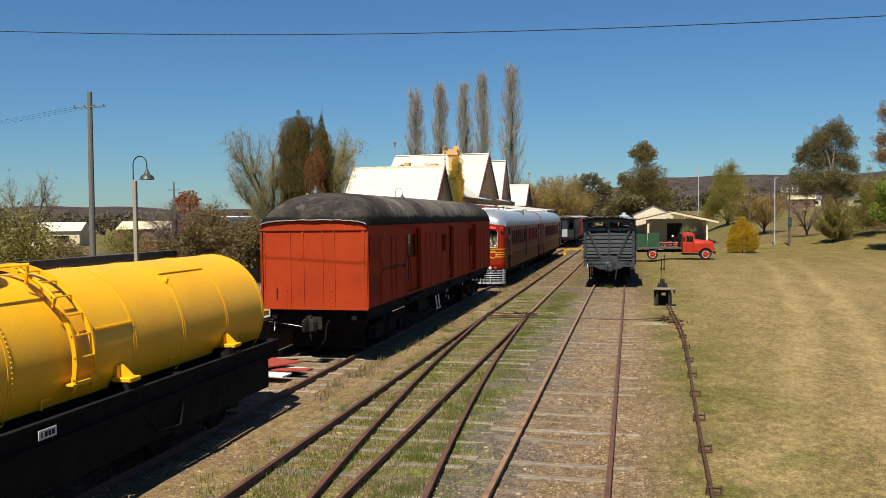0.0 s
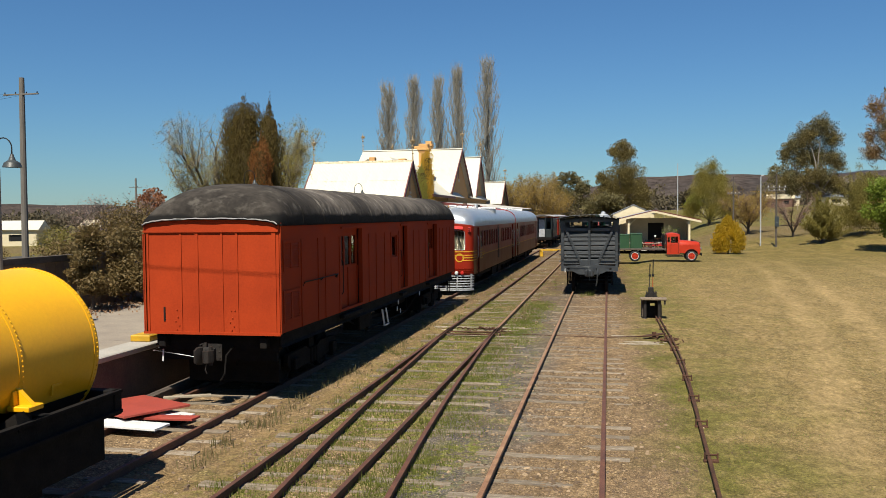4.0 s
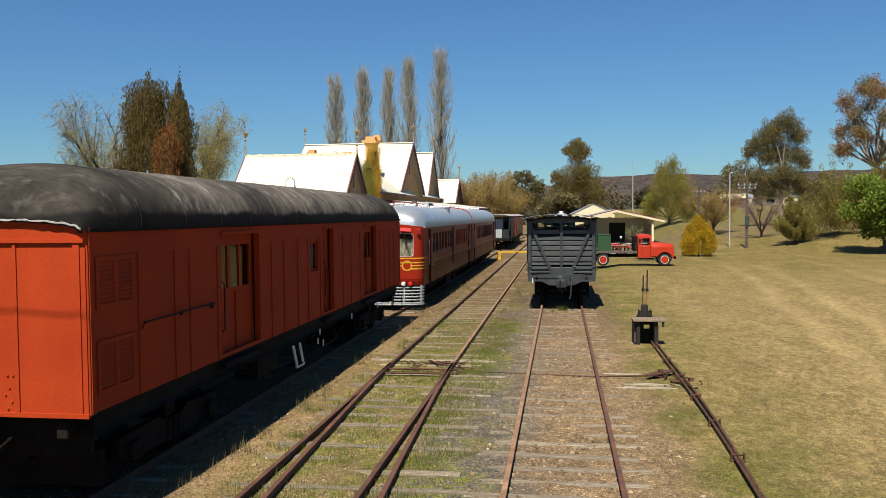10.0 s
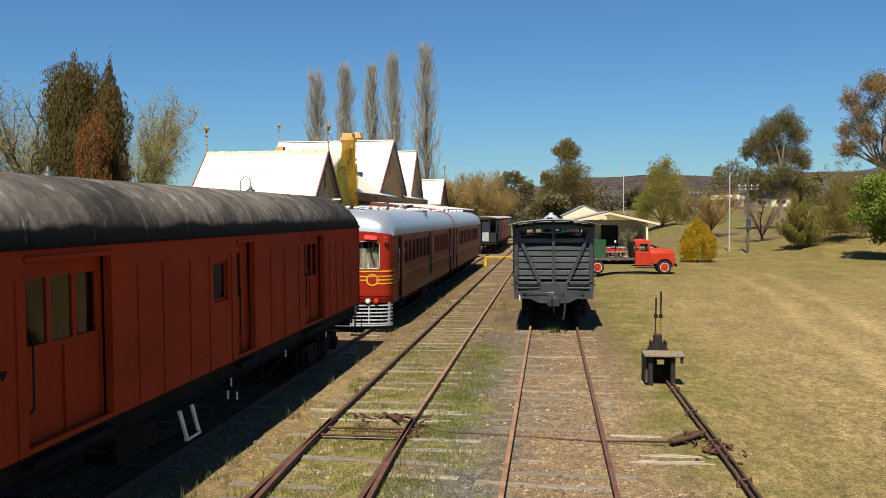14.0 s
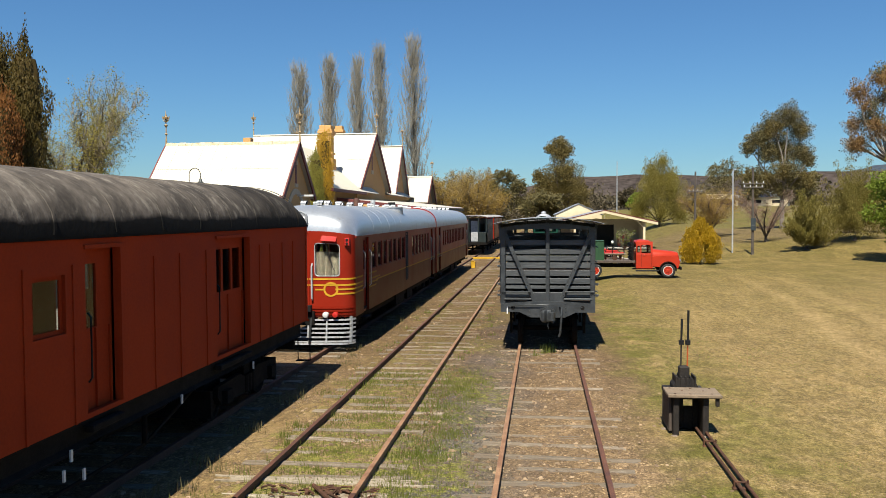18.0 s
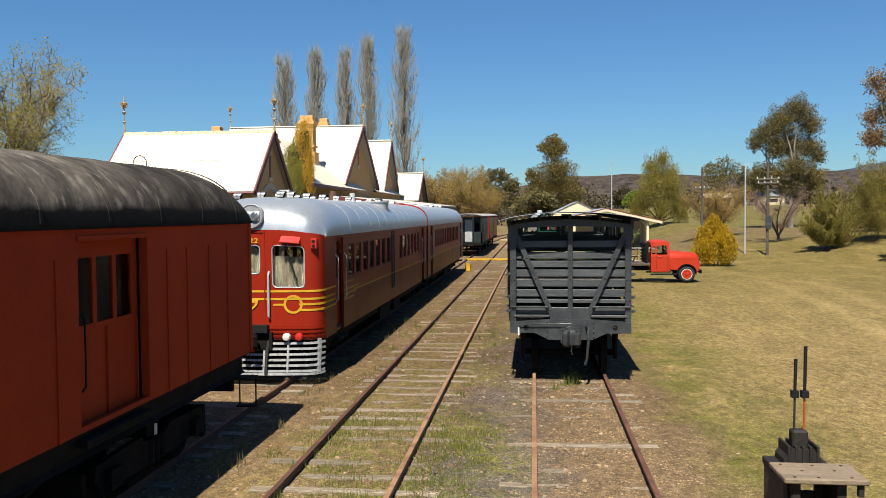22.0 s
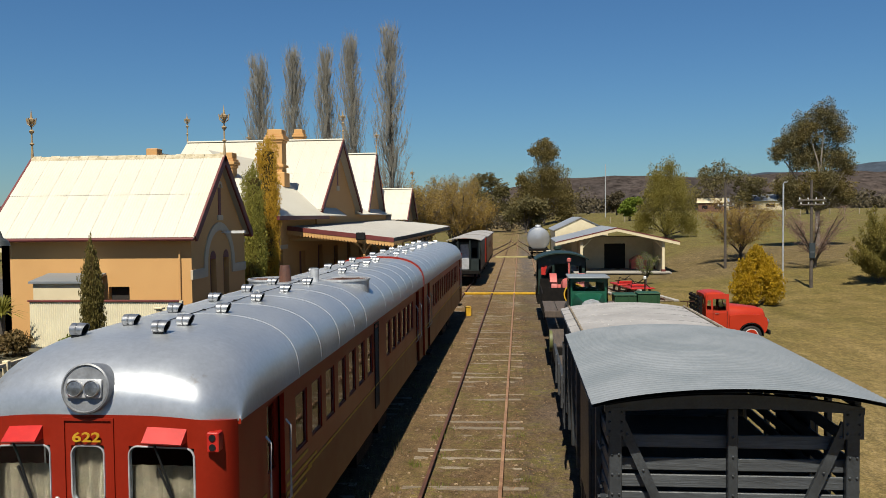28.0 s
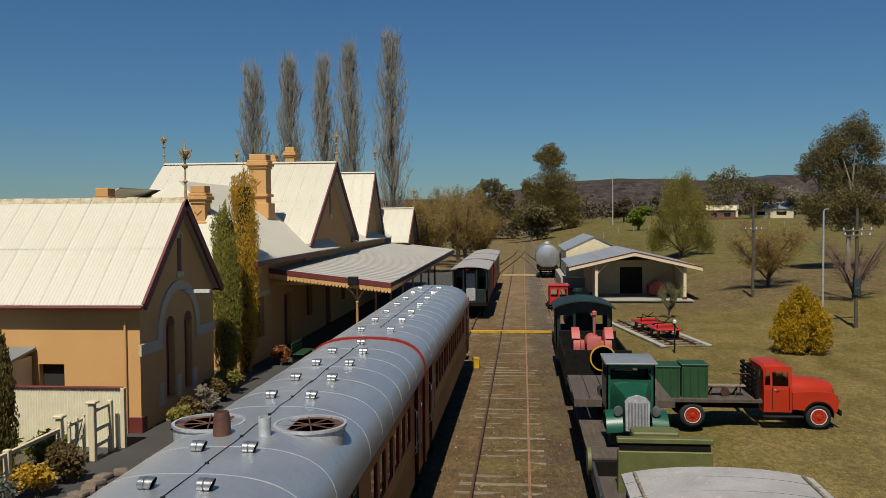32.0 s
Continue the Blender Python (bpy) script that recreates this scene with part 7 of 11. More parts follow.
# roof fans and pipes
for x, lb in ((-0.78, "left"), (0.78, "right")):
    cz = 3.56
    bm = B()
    lathe(bm, [(0.52, 0), (0.52, 0.30), (0.545, 0.30), (0.545, 0.34), (0.50, 0.34), (0.48, 0.05)], (x, 9.3, cz), 36)
    fan = part("fan_housing", bm, M_SILVERP, car1, "round galvanised roof fan housing")
    bm = B()
    for r in (0.12, 0.24, 0.36, 0.47):
        lathe(bm, [(r - 0.008, 0), (r + 0.008, 0), (r + 0.008, 0.012), (r - 0.008, 0.012)], (x, 9.3, cz + 0.3), 28)
    for k in range(4):
        a = k * math.pi / 4 + 0.3
        cyl(bm, (x - 0.49 * math.cos(a), 9.3 - 0.49 * math.sin(a), cz + 0.31), (x + 0.49 * math.cos(a), 9.3 + 0.49 * math.sin(a), cz + 0.31), 0.014, 6)
    part("fan_guard", bm, M_RUST, fan, "rusty fan guard")
    bm = B()
    for k in range(5):
        a = k * math.tau / 5
        box(bm, 0.06, -0.09, -0.01, 0.45, 0.09, 0.01, Matrix.Translation((x, 9.3, cz + 0.18)) @ Matrix.Rotation(a, 4, "Z") @ Matrix.Rotation(0.4, 4, "X"))
    cyl(bm, (x, 9.3, cz + 0.05), (x, 9.3, cz + 0.24), 0.08, 10)
    part("fan_blades", bm, M_RUST, fan)
    bm = B()
    lathe(bm, [(0.01, 0), (0.5, 0), (0.5, 0.02), (0.01, 0.02)], (x, 9.3, cz + 0.05), 28)
    part("fan_well", bm, M_RUST, fan)
bm = B()
lathe(bm, [(0.13, 0), (0.12, 0.3), (0.1, 0.42), (0.08, 0.42), (0.08, 0.1)], (-0.32, 8.6, 3.8), 14)
part("exhaust", bm, M_RUST, car1, "rusty exhaust stack")
bm = B()
lathe(bm, [(0.13, 0), (0.09, 0.05), (0.09, 0.33), (0.07, 0.33), (0.07, 0.1)], (0.3, 8.6, 3.82), 14)
part("exhaust", bm, M_SILVERP, car1, "galvanised vent pipe")
bm = B()
tube(bm, [(0.1, 5.2, 3.87), (0.12, 5.2, 3.99), (0.2, 5.2, 4.01), (0.22, 5.2, 3.87)], 0.01, 6)
part("wire_hoop", bm, M_WHITE, car1)

# ---- stock wagon and the wagons behind it ----


def arc_at(x, W, ze, rise):
    return ze + rise * math.sqrt(max(0, 1 - (x / W) ** 2))


SW = thing("stock_wagon", (0, 42.87, 0), "slatted grey timber livestock wagon with corrugated arched roof", "railway wagon")
SL, SX = 4.15, 1.25
bm = B()
SRW, SRZ = 1.47, 3.33
rings = []
for i in range(int(4.9 / 0.017)):
    y = -0.5 + i * 0.017
    d = 0.010 * math.sin(i * math.pi / 3)
    rings.append([(x, y, arc_at(x, SRW * 1.25, SRZ - 0.256, 0.42) + d) for x in np.linspace(-SRW, SRW, 18)])
loft(bm, rings, closed=False)
bmesh.ops.recalc_face_normals(bm, faces=bm.faces[:])
roof = part("roof", bm, M_ROOFCG, SW, "grey corrugated iron roof")
bm = B()
loft(bm, [[(x, y, arc_at(x, SRW * 1.25, SRZ - 0.256, 0.42) - 0.04) for x in np.linspace(-SRW, SRW, 18)] for y in (-0.48, 4.38)], closed=False)
part("roof_lining", bm, M_TRIM, roof)
for y in (-0.02, SL / 2, SL + 0.02):
    bm = B()
    up_ = [(x, (3.42 if y == SL / 2 else 3.345) - 0.075 * x * x) for x in np.linspace(-1.3, 1.3, 12)]
    lo_ = [(x, 3.2 - 0.03 * x * x) for x in np.linspace(1.3, -1.3, 12)]
    prism(bm, up_ + lo_, y - 0.05, y + 0.05, "y")
    part("roof_bow", bm, M_STOCKD, SW)
for x in (-1.28, -0.62, 0.0, 0.62, 1.28):
    zt = arc_at(x, SRW * 1.25, SRZ - 0.256, 0.42) - 0.04
    part("purlin", rbox(x - 0.035, 0.06, 3.32 - 0.075 * x * x, x + 0.035, SL + 0.35, zt, 0.006), M_STOCKD, SW)
SLATS = ((2.76, 2.90), (2.52, 2.655), (2.34, 2.475), (2.14, 2.29), (1.93, 2.085), (1.72, 1.875), (1.585, 1.67))
for y, s in ((0, -1), (SL, 1)):
    y_in = y - s * 0.03
    for z0, z1 in SLATS:
        part("slat", rbox(-SX + 0.06, min(y_in, y_in - s * 0.03), z0, SX - 0.06, max(y_in, y_in - s * 0.03), z1, 0.008), M_STOCK, SW)
    part("bottom_plank", rbox(-SX + 0.05, min(y, y - s * 0.06), 1.36, SX - 0.05, max(y, y - s * 0.06), 1.50, 0.01), M_STOCK, SW)
    for x in (-SX + 0.06, 0.0, SX - 0.06):
        w = 0.065 if x else 0.05
        part("post", rbox(x - w, min(y, y + s * 0.07), 0.98 if x else 1.25, x + w, max(y, y + s * 0.07), 3.2, 0.008), M_STOCKD, SW)
    for sx in (-1, 1):
        bm = B()
        a, b = Vector((sx * (SX - 0.12), 0, 3.05)), Vector((sx * 0.38, 0, 1.36))
        d = (b - a).normalized()
        nn = Vector((d.z, 0, -d.x)) * 0.05
        q = [a - nn, a + nn, b + nn, b - nn]
        loft(bm, [[(p.x, y + s * 0.005, p.z) for p in q], [(p.x, y + s * 0.055, p.z) for p in q]])
        bmesh.ops.recalc_face_normals(bm, faces=bm.faces[:])
        part("diagonal_brace", bm, M_STOCKD, SW)
        bm = B()
        box(bm, sx * (SX - 0.06) - 0.1, y + s * 0.06, 2.9, sx * (SX - 0.06) + 0.1, y + s * 0.075, 3.2)
        rivets(bm, [(sx * (SX - 0.06) + dx, y + s * 0.08, z) for dx in (-0.06, 0.06) for z in (2.95, 3.05, 3.15)], 0.016)
        part("corner_plate", bm, M_STOCKD, SW)
    bm = B()
    prof = [(-SX, 1.2), (-SX, 0.97), (-0.75, 0.97), (-0.45, 0.83), (0.45, 0.83), (0.75, 0.97), (SX, 0.97), (SX, 1.2), (0.42, 1.26), (-0.42, 1.26)]
    prism(bm, prof, min(y, y + s * 0.1), max(y, y + s * 0.1), "y")
    rivets(bm, [(x, y + s * 0.105, z) for x in (-0.48, 0.48) for z in (0.9, 1.0, 1.1, 1.2)] + [(x, y + s * 0.105, 1.1) for x in (-0.9, 0.9)], 0.018)
    part("headstock", bm, M_STOCKD, SW)
    bm = B()
    box(bm, -0.42, y + s * 0.005, 1.24, 0.42, y + s * 0.05, 1.48)
    part("end_plate", bm, M_STOCKD, SW)
    coupler(SW, y + s * 0.1, 0.92, s, M_STOCKD)
    bm = B()
    rivets(bm, [(x + dx, y + s * 0.075, z) for x in (-SX + 0.06, SX - 0.06) for dx in (-0.035, 0.035) for z in np.arange(1.45, 2.9, 0.21)] + [(0.0, y + s * 0.075, z) for z in np.arange(1.5, 3.15, 0.2)], 0.015)
    for sx in (-1, 1):
        rivets(bm, [(sx * ((SX - 0.12) + (0.38 - SX + 0.12) * f), y + s * 0.06, 3.05 - 1.69 * f) for f in (0.08, 0.3, 0.55, 0.8, 0.95)], 0.017)
    part("bolt_heads", bm, M_STOCKD, SW)
    for x in (-0.92, 0.92):
        bm = B()
        lathe(bm, [(0.005, y + s * 0.101), (0.05, y + s * 0.101), (0.055, y + s * 0.106), (0.04, y + s * 0.106)], (x, 0, 1.09), 14, "y")
        part("drain_hole", bm, M_UNDER, SW, "dark round hole in the headstock")
    part("step_rail", rbox(-SX + 0.02, min(y + s * 0.06, y + s * 0.11), 1.5, -0.45, max(y + s * 0.06, y + s * 0.11), 1.535, 0.006), M_STOCKD, SW)
    part("step_rail", rbox(0.45, min(y + s * 0.06, y + s * 0.11), 1.5, SX - 0.02, max(y + s * 0.06, y + s * 0.11), 1.535, 0.006), M_STOCKD, SW)
    part("plank_shelf", rbox(-SX + 0.08, min(y, y + s * 0.09), 1.3, -0.43, max(y, y + s * 0.09), 1.345, 0.006), M_STOCK, SW)
    part("plank_shelf", rbox(0.43, min(y, y + s * 0.09), 1.3, SX - 0.08, max(y, y + s * 0.09), 1.345, 0.006), M_STOCK, SW)
    bm = B()
    tube(bm, [(0.33, y + s * 0.12, 1.1), (0.36, y + s * 0.25, 1.12), (0.36, y + s * 0.3, 0.9), (0.33, y + s * 0.28, 0.45), (0.29, y + s * 0.26, 0.34)], 0.03, 8)
    part("air_hose", bm, M_STOCKD, SW)
    bm = B()
    tube(bm, [(-1.1, y + s * 0.14, 1.14), (-0.3, y + s * 0.16, 1.18), (0.02, y + s * 0.16, 1.17)], 0.012, 6)
    part("uncoupling_rod", bm, M_STOCKD, SW)
    bm = B()
    box(bm, -1.09, y + s * 0.1, 0.92, -1.06, y + s * 0.12, 1.14)
    part("white_mark", bm, M_WHITE, SW, "small white mark")
for sx in (-1, 1):
    for z0, z1 in SLATS:
        part("slat", rbox(min(sx * SX, sx * (SX - 0.03)), 0.06, z0, max(sx * SX, sx * (SX - 0.03)), SL - 0.06, z1, 0.008), M_STOCK, SW)
    part("bottom_plank", rbox(min(sx * SX, sx * (SX - 0.05)), 0.05, 1.24, max(sx * SX, sx * (SX - 0.05)), SL - 0.05, 1.52, 0.01), M_STOCK, SW)
    for y in (0.9, 1.45, 2.7, 3.25):
        part("post", rbox(min(sx * SX, sx * (SX + 0.06)), y - 0.05, 1.1, max(sx * SX, sx * (SX + 0.06)), y + 0.05, 3.2, 0.008), M_STOCKD, SW)
    part("door", rbox(min(sx * (SX + 0.06), sx * (SX + 0.1)), 1.4, 1.6, max(sx * (SX + 0.06), sx * (SX + 0.1)), 2.75, 3.0, 0.01), M_STOCKD, SW)
    bm = B()
    for z in (1.5, 1.9, 2.3, 2.7):
        cyl(bm, (sx * (SX + 0.02), 0.3, z), (sx * (SX + 0.07), 0.3, z), 0.012, 6)
        cyl(bm, (sx * (SX + 0.07), 0.12, z), (sx * (SX + 0.07), 0.48, z), 0.014, 6)
    part("ladder_rungs", bm, M_STOCKD, SW)
    part("sole_bar", rbox(sx * 1.0 - 0.05, 0.0, 0.95, sx * 1.0 + 0.05, SL, 1.22, 0.01), M_UNDER, SW)
    bm = B()
    for z in (1.42, 1.72, 2.2):
        cyl(bm, (sx * SX, 0.12, z), (sx * (SX + 0.11), 0.12, z), 0.022, 8)
        box(bm, sx * (SX + 0.05) - 0.03, 0.06, z - 0.04, sx * (SX + 0.05) + 0.03, 0.16, z + 0.02)
    part("door_catch", bm, M_STOCKD, SW, "iron door catches")
part("floor", rbox(-SX, 0.02, 1.2, SX, SL - 0.02, 1.26, 0.01), M_DECK, SW)
part("upper_deck", rbox(-SX + 0.06, 0.06, 2.08, SX - 0.06, SL - 0.06, 2.12, 0.01), M_DECK, SW)
for y in (0.85, SL - 0.85):
    wheelset(SW, y)
    for sx in (-1, 1):
        bm = B()
        prism(bm, [(y - 0.45, 0.95), (y + 0.45, 0.95), (y + 0.14, 0.3), (y - 0.14, 0.3)], sx * 0.97, sx * 1.03, "x")
        part("axle_guard", bm, M_UNDER, SW)


def simple_wagon(name, y, L, label, top, body_fn, W=1.2, x=0.0, z_deck=1.1):
    w = thing(name, (x, y, 0), label, "railway wagon", "wagons on the siding")
    for s in (-1, 1):
        part("sole_bar", rbox(s * (W - 0.1) - 0.05, 0, 0.82, s * (W - 0.1) + 0.05, L, z_deck - 0.02, 0.01), M_UNDER, w)
    for yy, s in ((0, -1), (L, 1)):
        part("headstock", rbox(-W, min(yy, yy + s * 0.1), 0.8, W, max(yy, yy + s * 0.1), z_deck, 0.01), M_UNDER, w)
        coupler(w, yy + s * 0.1, 0.9, s)
    for yy in (0.95, L - 0.95):
        wheelset(w, yy)
        for s in (-1, 1):
            bm = B()
            prism(bm, [(yy - 0.45, 0.85), (yy + 0.45, 0.85), (yy + 0.14, 0.28), (yy - 0.14, 0.28)], s * 0.97, s * 1.03, "x")
            part("axle_guard", bm, M_UNDER, w)
    body_fn(w, L, W, z_deck)
    return w


def covered_body(w, L, W, zd):
    rows = (1.12, 1.36, 1.6, 1.84, 2.08, 2.3, 2.52, 2.76)
    for s in (-1, 1):
        for z in rows:
            part("slat", rbox(s * W - 0.02, 0.05, z, s * W + 0.02, L - 0.05, z + 0.15, 0.008), M_STOCK, w)
        for yy in (0.04, L * 0.36, L * 0.64, L - 0.04):
            part("post", rbox(s * (W + 0.045) - 0.03, yy - 0.05, zd, s * (W + 0.045) + 0.03, yy + 0.05, 3.2, 0.008), M_STOCKD, w)
    for yy, s in ((0, -1), (L, 1)):
        for z in rows:
            part("slat", rbox(-W + 0.03, yy - s * 0.05 - 0.015, z, W - 0.03, yy - s * 0.05 + 0.015, z + 0.15, 0.008), M_STOCK, w)
        for x in (-W + 0.06, 0.0, W - 0.06):
            part("post", rbox(x - 0.055, yy - 0.03, zd, x + 0.055, yy + 0.03, 3.2, 0.008), M_STOCKD, w)
        bm = B()
        prism(bm, [(x, 3.14) for x in (-W, W)] + [(x, 3.16 + 0.2 * math.sqrt(max(0, 1 - (x / 1.4) ** 2))) for x in np.linspace(W, -W, 9)], yy - 0.04, yy + 0.04, "y")
        part("roof_bow", bm, M_STOCKD, w, smooth=False)
    part("floor", rbox(-W, 0.02, zd, W, L - 0.02, zd + 0.06, 0.01), M_DECK, w)
    bm = B()
    xs = np.linspace(-1.33, 1.33, 18)
    zz = [3.10 + 0.28 * math.sqrt(max(0, 1 - (x / 1.55) ** 2)) for x in xs]
    loft(bm, [[(x, yy, z) for x, z in zip(xs, zz)] + [(x, yy, z - 0.05) for x, z in zip(xs[::-1], zz[::-1])] for yy in np.linspace(-0.1, L + 0.1, 6)])
    bmesh.ops.recalc_face_normals(bm, faces=bm.faces[:])
    rf = part("roof", bm, M_ROOFLG, w, "pale grey canvas roof with worn edges")
    for s in (-1, 1):
        bm = B()
        tube(bm, [(s * 1.16, yy, 3.10 + 0.28 * math.sqrt(1 - (1.16 / 1.55) ** 2) + 0.02) for yy in np.linspace(0.0, L, 8)], 0.022, 6)
        part("rain_strip", bm, M_TIMBER, rf)
    for yy in (0.3, 1.2, 2.1, 3.0, 3.6):
        bm = B()
        tube(bm, [(x, yy, z - 0.001) for x, z in zip(xs, zz)], 0.006, 5)
        part("roof_seam", bm, M_STOCKD, rf)
    bm = B()
    rr = random.Random(8)
    rivets(bm, [(x, rr.uniform(0.2, 3.9), 3.105 + 0.28 * math.sqrt(1 - (x / 1.55) ** 2)) for x in (-0.75, -0.7, 0.1, 0.15, 0.7, 0.75, -0.3) for _ in range(2)], 0.008)
    part("roof_patch", bm, M_WHITE, rf)
    bm = B()
    for z in (1.0, 1.4, 1.8, 2.3):
        cyl(bm, (-W - 0.1, L - 0.6, z), (-W - 0.1, L - 0.2, z), 0.016, 6)
    for yy in (L - 0.6, L - 0.2):
        cyl(bm, (-W - 0.1, yy, 0.9), (-W - 0.1, yy, 2.6), 0.016, 6)
    part("ladder", bm, M_IRON, w)


simple_wagon("covered_wagon", 47.55, 3.95, "grey slatted livestock wagon with a pale canvas roof", 0, covered_body)


def olive_body(w, L, W, zd):
    part("deck", rbox(-W, 0, zd, W, L, zd + 0.06, 0.01), M_DECK, w)
    part("top_beam", rbox(-0.78, 4.5, 2.2, 1.2, 4.72, 2.31, 0.015), M_OLIVE, w)
    part("black_panel", rbox(-0.72, 4.54, 2.04, 1.14, 4.66, 2.2, 0.008), M_UNDER, w, "black slotted panel")
    part("lower_panel", rbox(-0.76, 4.48, zd + 0.05, 1.18, 4.68, 2.04, 0.015), M_OLIVE, w)
    part("top_box", rbox(-0.42, 4.8, 2.0, 0.55, 5.35, 2.36, 0.03), M_OLIVE, w, "olive raised box")
    part("box_bearer", rbox(-0.6, 4.72, zd + 0.05, 0.9, 5.4, 2.0, 0.02), M_OLIVE, w)
    for yy in (0.0,):
        part("cross_beam", rbox(-W + 0.05, yy, zd + 0.35, W + 0.25, yy + 0.22, zd + 0.62, 0.02), M_OLIVE, w)
    for s in (-1, 1):
        part("side_board", rbox(s * W - 0.04, 0, zd + 0.05, s * W + 0.04, L, zd + 0.4, 0.01), M_IRON, w)
        for yy in (0.1, 1.5, 2.9, L - 0.1):
            part("stanchion", rbox(s * (W + 0.06) - 0.03, yy - 0.04, zd - 0.2, s * (W + 0.06) + 0.03, yy + 0.04, zd + 0.55, 0.01), M_IRON, w)
    bm = B()
    lathe(bm, [(0.06, -0.05), (0.3, -0.04), (0.3, 0.04), (0.06, 0.05)], (-W - 0.12, L - 0.5, zd + 0.55), 16, "x")
    part("hand_wheel", bm, M_OLIVE, w)


simple_wagon("flat_wagon", 52.6, 5.6, "olive green low flat wagon with cross beams", 0, olive_body)


def flat_body(w, L, W, zd):
    for k in range(int(L / 0.24)):
        part("deck_board", rbox(-W, k * 0.24, zd, W, k * 0.24 + 0.22, zd + 0.06, 0.006), M_DECK, w)


simple_wagon("flat_wagon", 59.2, 10.0, "timber decked flat wagon carrying an old truck", 0, flat_body, z_deck=1.23)


def open_body(w, L, W, zd):
    part("deck", rbox(-W, 0, zd, W, L, zd + 0.05, 0.01), M_DECK, w)
    for s in (-1, 1):
        part("side_board", rbox(s * W - 0.035, 0, zd, s * W + 0.035, L, zd + 0.85, 0.01), M_UNDER, w)
    for yy in (0, L):
        part("end_board", rbox(-W, yy - 0.035, zd, W, yy + 0.035, zd + 1.1, 0.01), M_UNDER, w)


simple_wagon("open_wagon", 70.3, 5.2, "black open wagon with low sides", 0, open_body, z_deck=0.95)

# vintage green truck on the flat wagon
gt = thing("vintage_truck", (0.02, 59.9, 1.29), "green vintage flatbed truck with a silver radiator", "truck")
bm = B()
rings = []
for y, w, z1 in ((0.15, 0.32, 1.22), (0.5, 0.36, 1.27), (1.35, 0.62, 1.42)):
    rings.append([(-w, y, 0.55), (w, y, 0.55), (w * 1.02, y, z1 - 0.25), (w * 0.85, y, z1 - 0.06), (w * 0.4, y, z1), (-w * 0.4, y, z1), (-w * 0.85, y, z1 - 0.06), (-w * 1.02, y, z1 - 0.25)])
loft(bm, rings)
bmesh.ops.recalc_face_normals(bm, faces=bm.faces[:])
part("bonnet", bm, M_GREEN, gt)
bm = B()
prism(bm, [(-0.34, 0.45), (0.34, 0.45), (0.36, 1.15), (0.25, 1.25), (0, 1.31), (-0.25, 1.25), (-0.36, 1.15)], 0.02, 0.16, "y")
rad = part("radiator", bm, M_SILVERP, gt, "silver painted radiator grille")
for k in range(14):
    x = -0.27 + k * 0.0415
    bm = B()
    box(bm, x - 0.008, -0.005, 0.52, x + 0.008, 0.03, 1.14)
    part("grille_bar", bm, M_CHROME, rad)
bm = B()
gwall(bm, flat_y(1.35), [-0.74, 0.74], [0.6, 2.2], [(-0.62, 1.5, 0.62, 2.0)], 0.05)
for s in (-1, 1):
    gwall(bm, lambda u, z, d: (s * (0.74 - d), u, z), [1.35, 2.6], [0.6, 2.2], [(1.5, 1.5, 2.3, 2.0)], 0.05)
gwall(bm, flat_y(2.6, 1), [-0.74, 0.74], [0.6, 2.2], [(-0.4, 1.55, 0.4, 1.95)], 0.05)
cab = part("cab", bm, M_GREEN, gt, smooth=False)
part("cab_roof", rbox(-0.8, 1.15, 2.19, 0.8, 2.68, 2.29, 0.03, 2), M_ROOFCG, gt, "grey cab roof")
bm = B()
box(bm, -0.62, 1.37, 1.5, 0.62, 1.375, 2.0)
part("windscreen", bm, M_GLASS, cab).visible_shadow = False
for s in (-1, 1):
    bm = B()
    prof = [(math.cos(a) * 0.5, 0.42 + math.sin(a) * 0.42) for a in np.linspace(math.pi, 0.1, 10)] + [(1.05, 0.3)]
    rr = [[(s * 0.42, 0.45 + p[0], p[1] + 0.06), (s * 0.9, 0.45 + p[0], p[1] + 0.02), (s * 0.9, 0.45 + p[0], p[1] - 0.02), (s * 0.42, 0.45 + p[0], p[1] + 0.02)] for p in prof]
    loft(bm, rr)
    bmesh.ops.recalc_face_normals(bm, faces=bm.faces[:])
    part("front_wing", bm, M_GREEN, gt)
    bm = B()
    lathe(bm, [(0.02, 0.16), (0.1, 0.1), (0.135, -0.02), (0.12, -0.05), (0.02, -0.06)], (s * 0.55, 0.12, 0.92), 18, "y")
    part("headlamp", bm, M_CHROME, gt, "round headlamp")
    for yy in (0.45, 3.6):
        bm = B()
        lathe(bm, [(0.1, -0.09), (0.38, -0.09), (0.42, -0.04), (0.42, 0.04), (0.38, 0.09), (0.1, 0.09)], (s * 0.68, yy, 0.42), 22, "x")
        part("wheel", bm, M_RUBBER, gt)
part("chassis", rbox(-0.4, 0.2, 0.4, 0.4, 5.6, 0.55, 0.02), M_UNDER, gt)
for k in range(6):
    part("bed_board", rbox(-1.35 + k * 0.45, 2.75, 0.56, -1.35 + k * 0.45 + 0.43, 6.3, 0.62, 0.006), M_DECK, gt)
part("bed_rail", rbox(-1.36, 2.68, 0.42, 1.36, 2.76, 0.64, 0.01), M_DECK, gt)
# low cab, narrow body
for ob in [o for o in gt.children_recursive if o.type == "MESH"]:
    bed = ob.name.split(".")[0] in ("bed_board", "bed_rail", "bed_bearer")
    for v in ob.data.vertices:
        if not bed:
            v.co.x *= 0.83
            if v.co.z > 1.35:
                v.co.z = 1.35 + (v.co.z - 1.35) * 0.6

